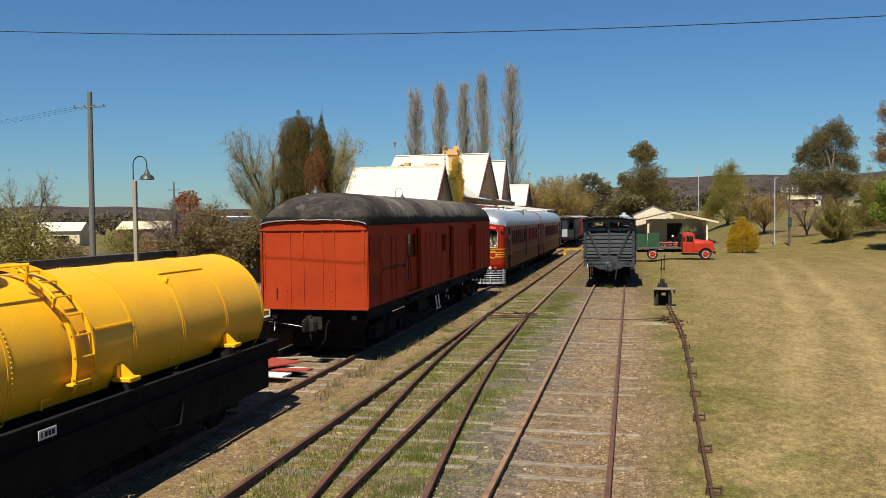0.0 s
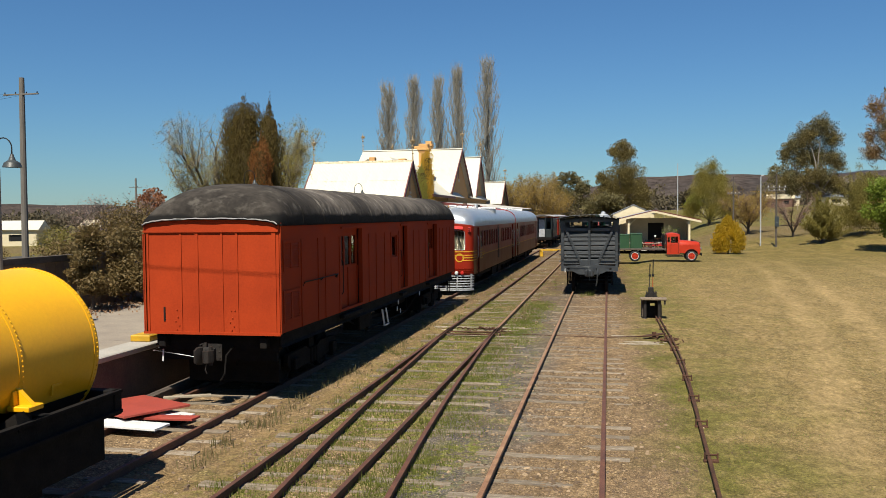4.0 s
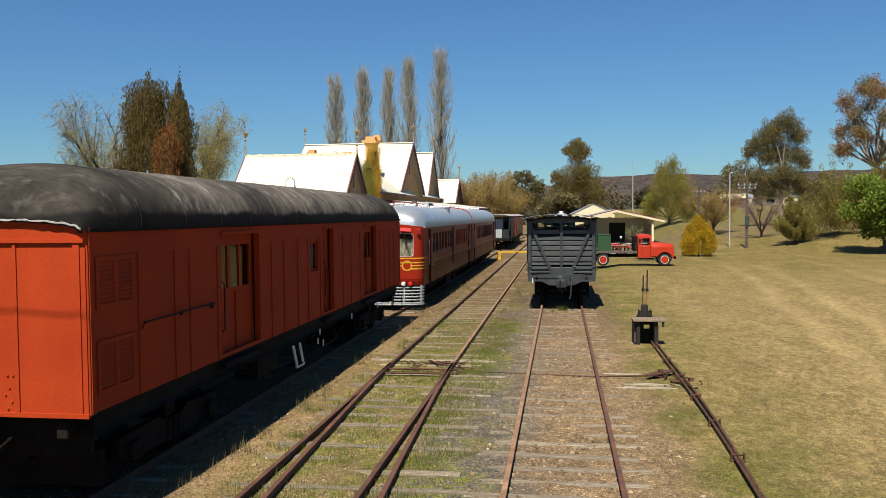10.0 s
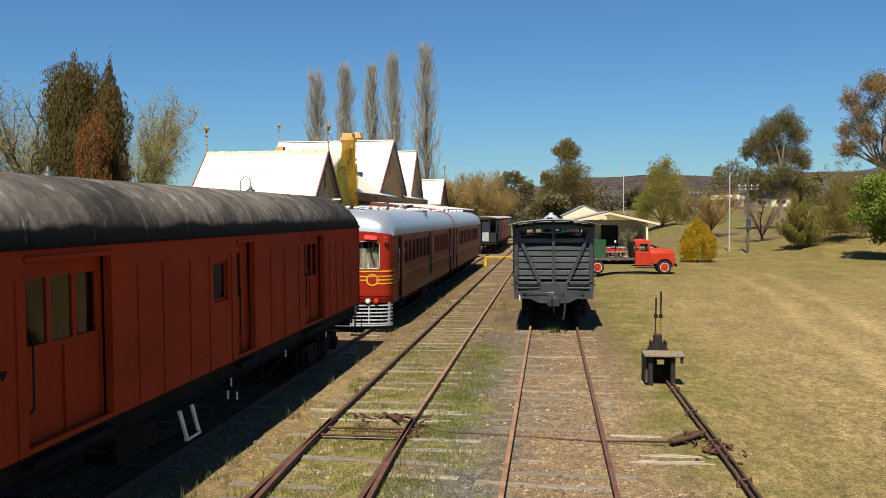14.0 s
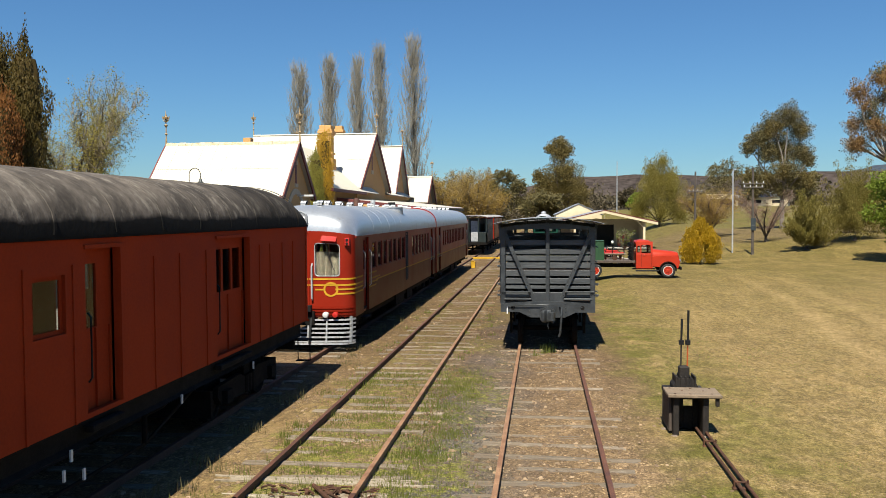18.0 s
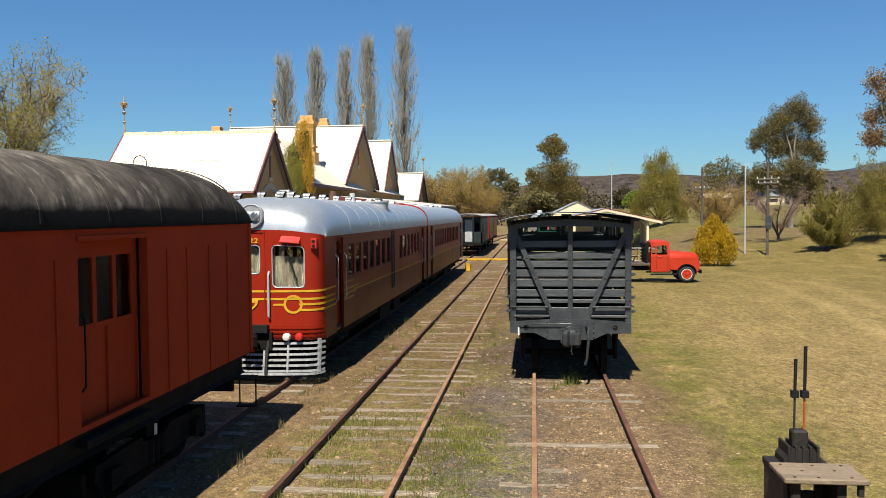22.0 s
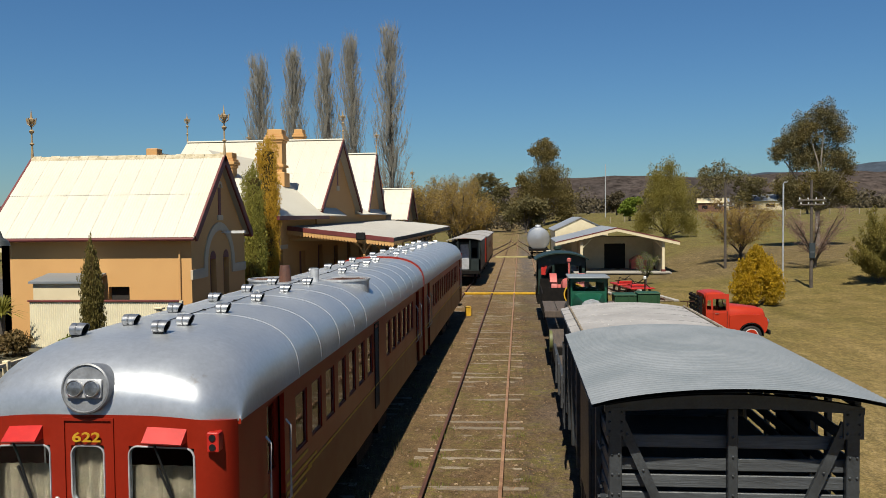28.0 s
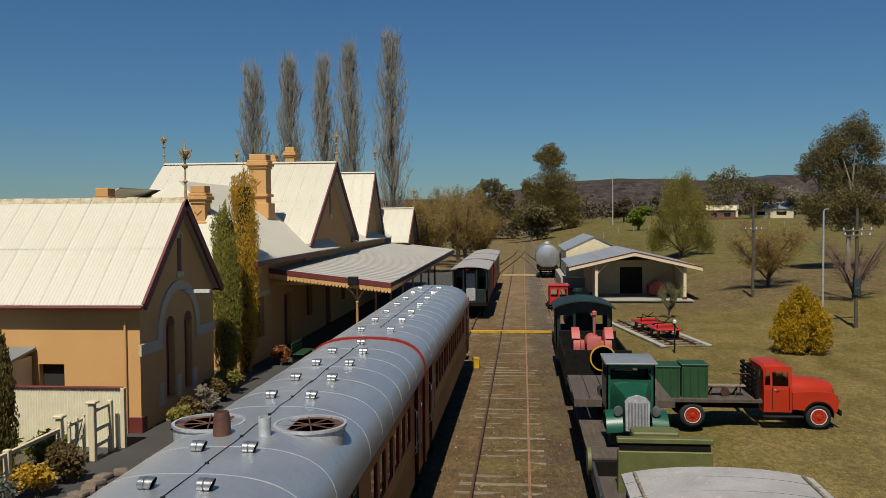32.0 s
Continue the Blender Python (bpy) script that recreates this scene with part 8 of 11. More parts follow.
# pink tractor in the open wagon
tr = thing("tractor", (0.02, 72.4, 1.0), "faded pink old tractor standing in the open wagon", "tractor")
for s in (-1, 1):
    bm = B()
    lathe(bm, [(0.12, -0.14), (0.62, -0.15), (0.68, -0.13), (0.68, 0.13), (0.62, 0.15), (0.12, 0.14)], (s * 0.62, 1.3, 0.68), 26, "x")
    part("rear_wheel", bm, M_PINK, tr)
    bm = B()
    lathe(bm, [(0.08, -0.06), (0.32, -0.06), (0.32, 0.06), (0.08, 0.06)], (s * 0.42, 0.1, 0.33), 20, "x")
    part("front_wheel", bm, M_PINK, tr)
bm = B()
lathe(bm, [(0.02, -0.1), (0.26, -0.08), (0.3, 0.1), (0.3, 1.0), (0.24, 1.2), (0.02, 1.22)], (0, 0.1, 0.95), 16, "y")
part("engine_hood", bm, M_PINK, tr)
part("radiator", rbox(-0.28, -0.08, 0.5, 0.28, 0.06, 1.25, 0.04, 2), M_PINK, tr)
bm = B()
cyl(bm, (0.05, 0.5, 1.2), (0.05, 0.5, 2.0), 0.05, 10)
lathe(bm, [(0.05, 2.0), (0.1, 2.04), (0.1, 2.16), (0.05, 2.2)], (0.05, 0.5, 0), 12)
part("exhaust_pipe", bm, M_PINK, tr)
part("rear_axle", rbox(-0.5, 1.1, 0.5, 0.5, 1.6, 0.9, 0.08, 2), M_PINK, tr)
for s in (-1, 1):
    bm = B()
    prof = [(1.3 + math.cos(a) * 0.76, 0.68 + math.sin(a) * 0.76) for a in np.linspace(0.4, 2.6, 9)]
    loft(bm, [[(s * 0.5, *p) for p in prof], [(s * 0.82, *p) for p in prof]], closed=False)
    part("mudguard", bm, M_PINK, tr)
hw = thing("winding_gear", (0.15, 70.15, 1.0), "yellow spoked hand wheel winding gear on the wagon", "winding gear")
bm = B()
lathe(bm, [(0.42, -0.03), (0.47, -0.03), (0.47, 0.03), (0.42, 0.03), (0.42, -0.03)], (0, 0, 0.78), 30, "y")
part("rim", bm, M_YELLOW, hw)
for k in range(5):
    bm = B()
    a = k * math.tau / 5 + 0.3
    cyl(bm, (0.04 * math.cos(a), 0, 0.78 + 0.04 * math.sin(a)), (0.44 * math.cos(a), 0, 0.78 + 0.44 * math.sin(a)), 0.022, 6)
    part("spoke", bm, M_YELLOW, hw)
bm = B()
cyl(bm, (0, -0.06, 0.78), (0, 0.12, 0.78), 0.07, 12)
box(bm, -0.06, 0.05, 0.0, 0.06, 0.12, 0.8)
part("stand", bm, M_RUST, hw)
bm = B()
box(bm, -0.2, 0.2, 0.35, 0.28, 0.7, 0.95)
part("gear_case", bm, M_REDP, hw)

# small locomotive cab
lc = thing("shunting_locomotive", (-0.12, 76.0, 0), "small dark green locomotive with open arched cab", "locomotive", "wagons on the siding")
bm = B()
box(bm, -1.2, 0, 0.75, 1.2, 5.2, 1.25)
part("frame", bm, M_UNDER, lc)
for s in (-1, 1):
    bm = B()
    gwall(bm, lambda u, z, d: (s * (1.2 - d), u, z), [0.0, 2.2], [1.25, 2.85], [(0.5, 1.9, 1.7, 2.65)], 0.05)
    part("cab_side", bm, M_DKGREEN, lc, smooth=False)
for yy, s in ((0.0, -1), (2.2, 1)):
    bm = B()
    gwall(bm, flat_y(yy, s), [-1.2, 1.2], [1.25, 2.85], [(-1.0, 2.0, -0.45, 2.65), (0.45, 2.0, 1.0, 2.65)] + ([(-0.35, 1.3, 0.35, 2.75)] if s < 0 else []), 0.05)
    part("cab_end", bm, M_DKGREEN, lc, smooth=False)
bm = B()
xs = np.linspace(-1.32, 1.32, 18)
zz = [2.68 + 0.64 * math.sqrt(1 - (x / 1.5) ** 2) for x in xs]
loft(bm, [[(x, yy, z) for x, z in zip(xs, zz)] + [(x, yy, z - 0.06) for x, z in zip(xs[::-1], zz[::-1])] for yy in (-0.35, 0.9, 2.5)])
bmesh.ops.recalc_face_normals(bm, faces=bm.faces[:])
part("cab_roof", bm, M_DKGREEN, lc, "dark green arched cab roof")
for yy in (0.02, 2.18):
    bm = B()
    prism(bm, [(-1.2, 2.83), (1.2, 2.83)] + [(x, 2.63 + 0.64 * math.sqrt(1 - (x / 1.5) ** 2)) for x in np.linspace(1.2, -1.2, 13)], yy - 0.03, yy + 0.03, "y")
    part("cab_gable", bm, M_DKGREEN, lc, smooth=False)
bm = B()
lathe(bm, [(0.02, 2.2), (0.62, 2.2), (0.65, 2.4), (0.65, 4.9), (0.55, 5.0), (0.02, 5.02)], (0, 0, 1.95), 24, "y")
part("boiler", bm, M_UNDER, lc)
bm = B()
lathe(bm, [(0.16, 0), (0.16, 0.75), (0.22, 0.8), (0.22, 0.95), (0.12, 0.95)], (0, 4.4, 2.5), 16)
part("chimney", bm, M_DKGREEN, lc)
for yy in (0.9, 2.6, 4.2):
    wheelset(lc, yy)

# red trolley, silver tank wagon, guard's vans
tl = thing("rail_trolley", (-0.1, 102.0, 0), "small bright red inspection trolley with windows", "rail trolley")
bm = B()
for s in (-1, 1):
    gwall(bm, lambda u, z, d: (s * (0.72 - d), u, z), [0, 1.9], [0.35, 1.75], [(0.2, 0.95, 0.85, 1.5), (1.05, 0.95, 1.7, 1.5)], 0.04)
for yy, s in ((0, -1), (1.9, 1)):
    gwall(bm, flat_y(yy, s), [-0.72, 0.72], [0.35, 1.75], [(-0.58, 0.95, -0.06, 1.5), (0.06, 0.95, 0.58, 1.5)], 0.04)
part("body", bm, M_REDP, tl, smooth=False)
part("roof", rbox(-0.78, -0.08, 1.74, 0.78, 1.98, 1.82, 0.03, 2), M_REDP, tl)
for yy in (0.4, 1.5):
    wheelset(tl, yy, 0.25, 0.25)
stw = thing("tank_wagon", (0.05, 135, 0), "silver tank wagon on a black frame", "railway wagon", "wagons on the siding")
bm = B()
lathe(bm, [(0.02, -0.1), (0.85, 0), (1.33, 0.14), (1.38, 0.24), (1.38, 6.0), (1.3, 6.15), (0.02, 6.3)], (0, 0, 2.3), 36, "y")
part("barrel", bm, M_TANKSILVER, stw, "silver painted barrel")
bm = B()
lathe(bm, [(0.35, 0), (0.35, 0.35), (0.3, 0.42), (0.02, 0.46)], (0, 3, 3.5), 20)
part("dome", bm, M_SILVERP, stw)
part("frame", rbox(-1.15, -0.2, 0.85, 1.15, 6.4, 1.15, 0.02), M_UNDER, stw)
for yy in (1.2, 5.0):
    wheelset(stw, yy)
for yy in (0.6, 3.0, 5.4):
    bm = B()
    prism(bm, [(-1.0, 1.1), (1.0, 1.1), (0.85, 1.6), (-0.85, 1.6)], yy - 0.1, yy + 0.1, "y")
    part("saddle", bm, M_UNDER, stw)


def far_van(x, y, L, W, body, roofm, label, verandah):
    v = thing("guards_van", (x, y, 0), label, "railway van", "vans beyond the railcar")
    y0 = 0.9 if verandah else 0.0
    bm = B()
    for s in (-1, 1):
        gwall(bm, lambda u, z, d: (s * (W - d), u, z), [y0, L], [1.05, 3.15], [(y0 + 0.8, 2.0, y0 + 1.4, 2.7), (L - 1.6, 2.0, L - 1.0, 2.7)], 0.05)
    for yy, s in ((y0, -1), (L, 1)):
        gwall(bm, flat_y(yy, s), [-W, W], [1.05, 3.2], [(-0.95, 2.0, -0.55, 2.75), (0.55, 2.0, 0.95, 2.75)], 0.05)
    part("body", bm, body, v, smooth=False)
    bm = B()
    xs = np.linspace(-W - 0.12, W + 0.12, 16)
    zz = [3.12 + 0.42 * math.sqrt(1 - (q / (W + 0.35)) ** 2) for q in xs]
    loft(bm, [[(q, yy, z) for q, z in zip(xs, zz)] + [(q, yy, z - 0.06) for q, z in zip(xs[::-1], zz[::-1])] for yy in (-0.1, L / 2, L + 0.1)])
    bmesh.ops.recalc_face_normals(bm, faces=bm.faces[:])
    part("roof", bm, roofm, v)
    if verandah:
        for xx in (-W + 0.05, -0.45, 0.45, W - 0.05):
            part("verandah_post", rbox(xx - 0.05, 0.0, 1.05, xx + 0.05, 0.08, 3.3, 0.01), body, v)
        for q0, q1 in ((-W, -0.45), (0.45, W)):
            part("verandah_panel", rbox(q0, 0.0, 1.05, q1, 0.06, 1.95, 0.01), body, v)
        part("door", rbox(-0.32, 0.86, 1.1, 0.32, 0.9, 3.0, 0.01), M_SILVERP, v, "pale grey end door")
    part("frame", rbox(-W, 0, 0.8, W, L, 1.06, 0.02), M_UNDER, v)
    for yy in (1.6, L - 1.6):
        wheelset(v, yy)
    return v


far_van(-6.35, 96.6, 9.5, 1.2, M_VANGREEN, M_ROOFLG, "blackish green guard's van with verandah and pale roof", True)
far_van(-6.35, 108, 8.5, 1.25, M_RMRED, M_ROOFLG, "dark red van with pale grey roof", False)
far_van(-6.35, 118, 8.0, 1.2, M_RMRED, M_ROOFLG, "red van with pale roof at the end of the platform road", False)

# ---- platform ----
PZ = 0.92


def slab(name, x0, y0, x1, y1, z0, z1, material, label, category):
    return tagged(part(name, rbox(x0, y0, z0, x1, y1, z1, 0.02), material), label, category, kind="structure")


slab("platform_south", -14.2, 17.2, -8.62, 46.0, -1.2, PZ, M_PATH, "pale gravel platform beside the van", "platform")
slab("platform_north", -40.0, 46.0, -8.62, 128.0, -1.2, PZ, M_ASPHALT, "dark asphalt station platform", "platform")
slab("platform_wall", -8.62, 17.2, -8.42, 128.0, -0.3, PZ - 0.09, M_BRICK, "dark brick platform face", "platform wall")
slab("platform_coping", -8.95, 17.2, -8.36, 128.0, PZ - 0.09, PZ + 0.025, M_CEMENT, "worn concrete platform coping", "platform coping")
slab("garden_bed", -20.0, 46.5, -13.9, 60.2, PZ - 0.1, PZ + 0.06, mat("garden_soil", (0.0889, 0.0792, 0.038), 0.95, col2=(0.0634, 0.0475, 0.0317), scale=1.5, grain=0.3, bump=0.4), "grassy garden strip behind the platform fence", "garden bed")
tagged(part("yellow_marker", rbox(-8.95, 20.6, PZ + 0.02, -8.5, 21.1, PZ + 0.16, 0.02), M_YELLOW), "yellow painted edge block on the platform", "marker block")

# ---- station buildings ----


def roof_slope(parent, axis, r0, r1, ridge, zr, eave, ze, material, sheet=0.76, th=0.05, hips=(0, 0), name="roof_slope"):
    """One sloping side of a roof. The ridge runs along axis from r0 to r1 at coordinate ridge, height zr; down to coordinate eave, height ze.
    hips pull the ridge's ends in. Sheets are laid over it with fine ribs."""
    def at(a, f, lift=0.0):
        b = ridge + (eave - ridge) * f
        z = zr + (ze - zr) * f + lift
        return (a, b, z) if axis == "x" else (b, a, z)
    bm = B()
    c = [(r0 + hips[0], 0), (r1 - hips[1], 0), (r1, 1), (r0, 1)]
    loft(bm, [[at(*p) for p in c], [at(*p, -th) for p in c]])
    bmesh.ops.recalc_face_normals(bm, faces=bm.faces[:])
    base = part(name, bm, material, parent, smooth=False)
    if sheet:
        n = max(1, int(round((r1 - r0) / sheet)))
        w = (r1 - r0) / n
        if hips == (0, 0):
            for row, (f0, f1) in enumerate(((0.0, 0.505), (0.495, 1.0))):
                bm = B()
                lift = 0.016 + 0.016 * (row == 0)
                k = 14
                pts = [(0.004 + i * (w - 0.008) / k, (0.012 if i % 2 else 0.0) + (0.006 if i in (0, k) else 0)) for i in range(k + 1)]
                d = Vector(at(w, 0)) - Vector(at(0, 0))
                loft(bm, [[Vector(at(p[0], f, lift + p[1])) for p in pts] for f in (f0, f1)], closed=False)
                bmesh.ops.recalc_face_normals(bm, faces=bm.faces[:])
                me = to_mesh("roof_sheet", bm, material, False)
                for i in range(n):
                    o = Vector((r0 + i * w, 0, 0)) if axis == "x" else Vector((0, r0 + i * w, 0))
                    piece("roof_sheet", me, base, Matrix.Translation(o))
    return base


def finial(parent, x, y, z, s=1.0):
    bm = B()
    lathe(bm, [(0.06, 0), (0.045, 0.25), (0.03, 0.5), (0.09, 0.56), (0.03, 0.62), (0.03, 0.95), (0.08, 1.0), (0.1, 1.06), (0.03, 1.12), (0.02, 1.3), (0.14, 1.42), (0.15, 1.5), (0.05, 1.55), (0.02, 1.75), (0.004, 1.9)], (x, y, z), 10)
    for k in range(4):
        a = k * math.pi / 2
        tube(bm, [(x, y, z + 1.2), (x + 0.16 * math.cos(a), y + 0.16 * math.sin(a), z + 1.34), (x + 0.2 * math.cos(a), y + 0.2 * math.sin(a), z + 1.55)], 0.025, 5)
    return part("finial", bm, M_GOLD, parent, "gilt cast iron roof finial")


def barge(parent, x, yc, zr, y_e, ze, w=0.26, th=0.08):
    """A bargeboard down one gable slope."""
    bm = B()
    d = Vector((0, y_e - yc, ze - zr)).normalized()
    nn = Vector((0, -d.z, d.y)) * (w if d.y > 0 else w)
    if nn.z > 0:
        nn = -nn
    a, b = Vector((0, yc, zr + 0.05)), Vector((0, y_e, ze + 0.05))
    q = [a, b, b + nn, a + nn]
    loft(bm, [[(x, p.y, p.z) for p in q], [(x + th, p.y, p.z) for p in q]])
    bmesh.ops.recalc_face_normals(bm, faces=bm.faces[:])
    return part("bargeboard", bm, M_MAROON, parent, "maroon bargeboard")


def chimney(parent, x, y, z0, z1, w, d, low=False):
    bm = B()
    box(bm, x - w / 2, y - d / 2, z0, x + w / 2, y + d / 2, z1 - 0.5)
    ch = part("chimney", bm, M_WALL, parent, "ochre rendered chimney", smooth=False)
    for k, (e, a, b) in enumerate(((0.06, z1 - 0.72, z1 - 0.58), (0.13, z1 - 0.58, z1 - 0.42), (0.07, z1 - 0.42, z1 - 0.3), (0.0, z1 - 0.3, z1))):
        part("chimney_cap", rbox(x - w / 2 - e, y - d / 2 - e, a, x + w / 2 + e, y + d / 2 + e, b, 0.02), M_WALL, ch)
    if not low:
        part("chimney_band", rbox(x - w / 2 - 0.1, y - d / 2 - 0.1, z0 + (z1 - z0) * 0.4, x + w / 2 + 0.1, y + d / 2 + 0.1, z0 + (z1 - z0) * 0.4 + 0.14, 0.02), M_WALL, ch)
        part("chimney_diamond", rbox(-0.12, -0.03, -0.12, 0.12, 0.03, 0.12, 0.01, 1, Matrix.Translation((x, y - d / 2 - 0.01, z0 + (z1 - z0) * 0.62)) @ Matrix.Rotation(radians(45), 4, "Y")), M_WALL, ch)
        part("flashing", rbox(x - w / 2 - 0.15, y - d / 2 - 0.12, z0 + 0.3, x + w / 2 + 0.15, y + d / 2 + 0.12, z0 + 1.1, 0.03), M_WALL, ch)
    return ch


def gable_wall(parent, x0, x1, ya, yb, z0, ze, zr, holes=(), material=None):
    bm = B()
    gwall(bm, lambda u, z, d: (x1 - d, u, z), [ya, yb], [z0, ze], list(holes), x1 - x0)
    prism(bm, [(ya, ze), (yb, ze), ((ya + yb) / 2, zr)], x0, x1, "x")
    return part("gable_wall", bm, material or M_WALL, parent, "ochre rendered gable wall", smooth=False)


def arch_band(bm, xc, yc, zc, r0, r1, x0, x1, n=14, a0=0.0, a1=math.pi):
    prof = [(yc + r1 * math.cos(a), zc + r1 * math.sin(a)) for a in np.linspace(a0, a1, n)] + [(yc + r0 * math.cos(a), zc + r0 * math.sin(a)) for a in np.linspace(a1, a0, n)]
    prism(bm, prof, x0, x1, "x")


# the small gabled building nearest the yard
b1 = thing("station_pavilion", (0, 0, 0), "ochre gabled station pavilion with cream iron roof", "building")
Y0, Y1, XW, XE, YR = 62.0, 67.6, -20.35, -13.45, 64.8
bm = B()
gwall(bm, flat_y(Y0), [XW, XE - 0.3], [PZ, 4.55], [(-16.45, 2.1, -15.7, 2.85)], 0.3)
wall_s = part("side_wall", bm, M_WALL, b1, "ochre rendered side wall", smooth=False)
bm = B()
gwall(bm, flat_y(Y1, 1), [XW, XE - 0.3], [PZ, 4.55], [], 0.3)
part("side_wall", bm, M_WALL, b1, smooth=False)
gw = gable_wall(b1, XE - 0.3, XE, Y0, Y1, PZ, 4.55, 7.35, [(63.73, 1.5, 64.35, 3.7), (65.1, 1.5, 65.7, 3.7)])
gable_wall(b1, XW, XW + 0.3, Y0, Y1, PZ, 4.55, 7.35)
for e in (61.68, 67.92):
    roof_slope(b1, "x", -20.8, -13.2, YR, 7.56, e, 4.55, M_ROOFW)
for k in range(20):
    bm = B()
    rr = random.Random(k)
    x = -20.8 + 0.38 * k
    prism(bm, [(YR - 0.16, 7.45), (YR, 7.62 + rr.uniform(-0.01, 0.02)), (YR + 0.16, 7.45)], x + 0.005, x + 0.375, "x")
    part("ridge_tile", bm, M_RIDGE, b1)
for e in (61.68, 67.92):
    barge(b1, -13.24, YR, 7.56, e, 4.55)
    barge(b1, -20.84, YR, 7.56, e, 4.55)
    bm = B()
    cyl(bm, (-20.8, e - 0.04 if e < YR else e + 0.04, 4.5), (-13.2, e - 0.04 if e < YR else e + 0.04, 4.5), 0.06, 8)
    part("gutter", bm, M_MAROON, b1)
    if e > YR:
        part("eave_soffit", rbox(-20.3, 67.5, 4.2, -13.5, 67.85, 4.34, 0.01), M_CREAM, b1)
finial(b1, -13.2, YR, 7.55)
finial(b1, -20.8, YR, 7.55)
part("plinth", rbox(XE - 1.1, Y0 - 0.04, PZ, XE + 0.04, Y0 + 0.3, PZ + 0.45, 0.01), M_MAROON, b1, "maroon plinth")
for y0, y1 in ((Y0 - 0.02, 63.1), (66.3, Y1 + 0.02)):
    part("string_course", rbox(XE - 0.04, y0, 3.08, XE + 0.05, y1, 3.42, 0.01), M_QUOIN, gw, "grey rendered string course")
bm = B()
arch_band(bm, 0, 64.7, 3.45, 1.3, 1.6, XE - 0.04, XE + 0.05)
box(bm, XE - 0.04, 63.1, 3.1, XE + 0.05, 63.4, 3.45)
box(bm, XE - 0.04, 66.0, 3.1, XE + 0.05, 66.3, 3.45)
part("arch_surround", bm, M_QUOIN, gw, "grey rendered arch surround")
for y in (64.05, 65.4):
    part("window", rbox(XE - 0.26, y - 0.32, 1.5, XE - 0.2, y + 0.32, 3.72, 0.01), M_MAROON, gw, "tall narrow maroon louvred window")
    bm = B()
    arch_band(bm, 0, y, 3.7, 0.0, 0.3, XE - 0.01, XE + 0.008, 9)
    part("window_head", bm, M_MAROON, gw)
for y, z0, z1 in ((63.3, 1.4, 2.1), (64.58, 1.4, 2.1), (65.85, 1.4, 2.1)):
    part("quoin", rbox(XE - 0.03, y - 0.17, z0, XE + 0.045, y + 0.17, z1, 0.01), M_QUOIN, gw)
part("vent_slit", rbox(XE - 0.05, YR - 0.14, 5.3, XE + 0.02, YR + 0.14, 6.35, 0.01), M_MAROON, gw, "narrow maroon gable vent")
part("vent_sill", rbox(XE - 0.03, YR - 0.26, 5.12, XE + 0.06, YR + 0.26, 5.32, 0.02), M_QUOIN, gw)
bm = B()
arch_band(bm, 0, YR, 6.35, 0.14, 0.26, XE - 0.03, XE + 0.05, 9)
part("vent_hood", bm, M_QUOIN, gw)
bm = B()
tube(bm, [(XE, 65.0, 4.65), (XE + 0.55, 65.0, 4.7)], 0.025, 6)
box(bm, XE + 0.15, 64.95, 4.62, XE + 0.9, 65.12, 4.72)
part("strip_lamp", bm, M_WHITE, gw, "white fluorescent strip lamp on a bracket")
bm = B()
cyl(bm, (-13.85, Y0 - 0.07, PZ), (-13.85, Y0 - 0.07, 4.1), 0.035, 8)
part("downpipe", bm, M_WALL, b1)
part("window_void", rbox(-16.5, Y0 + 0.2, 2.05, -15.65, Y0 + 0.26, 2.9, 0.01), M_DARKIN, wall_s)
chimney(b1, -16.75, 66.6, 6.0, 8.0, 0.45, 0.5, True)

# main station building
b2 = thing("station_building", (0, 0, 0), "ochre Victorian station house with steep cream roofs", "building")
FX = -13.75
bm = B()
op = []
for k in range(9):
    y = 73.2 + k * 4.1
    op.append((y, PZ, y + 1.15, 3.4) if k % 2 else (y, 1.9, y + 1.1, 3.6))
gwall(bm, lambda u, z, d: (FX - d, u, z), [71.6, 112.5], [PZ, 5.35], op, 0.35)
fw = part("front_wall", bm, M_WALL, b2, "ochre rendered platform wall", smooth=False)
for k, q in enumerate(op):
    bm = B()
    box(bm, FX - 0.28, q[0], q[1], FX - 0.2, q[2], q[3])
    part("door" if k % 2 else "window", bm, M_MAROON, fw, "maroon panelled joinery", smooth=False)
bm = B()
gwall(bm, flat_y(71.6), [-24, FX - 0.35], [PZ, 5.35], [], 0.35)
part("end_wall", bm, M_WALL, b2, smooth=False)
part("wall_band", rbox(FX - 0.1, 71.5, 3.65, FX + 0.05, 75.0, 3.85, 0.01), M_QUOIN, b2)
# wing with hipped roof falling to the platform
roof_slope(b2, "y", 71.1, 86.0, -17.6, 8.6, -13.0, 5.28, M_ROOFW, 0.76, hips=(3.6, 0))
bm = B()
loft(bm, [[(-13.0, 71.1, 5.28), (-22.2, 71.1, 5.28), (-17.6, 74.7, 8.6)], [(-13.0, 71.1, 5.22), (-22.2, 71.1, 5.22), (-17.6, 74.7, 8.54)]])
bmesh.ops.recalc_face_normals(bm, faces=bm.faces[:])
part("roof_hip", bm, M_ROOFW, b2, smooth=False)
bm = B()
box(bm, -13.12, 71.0, 5.08, -12.94, 81.0, 5.27)
part("fascia", bm, M_MAROON, b2)
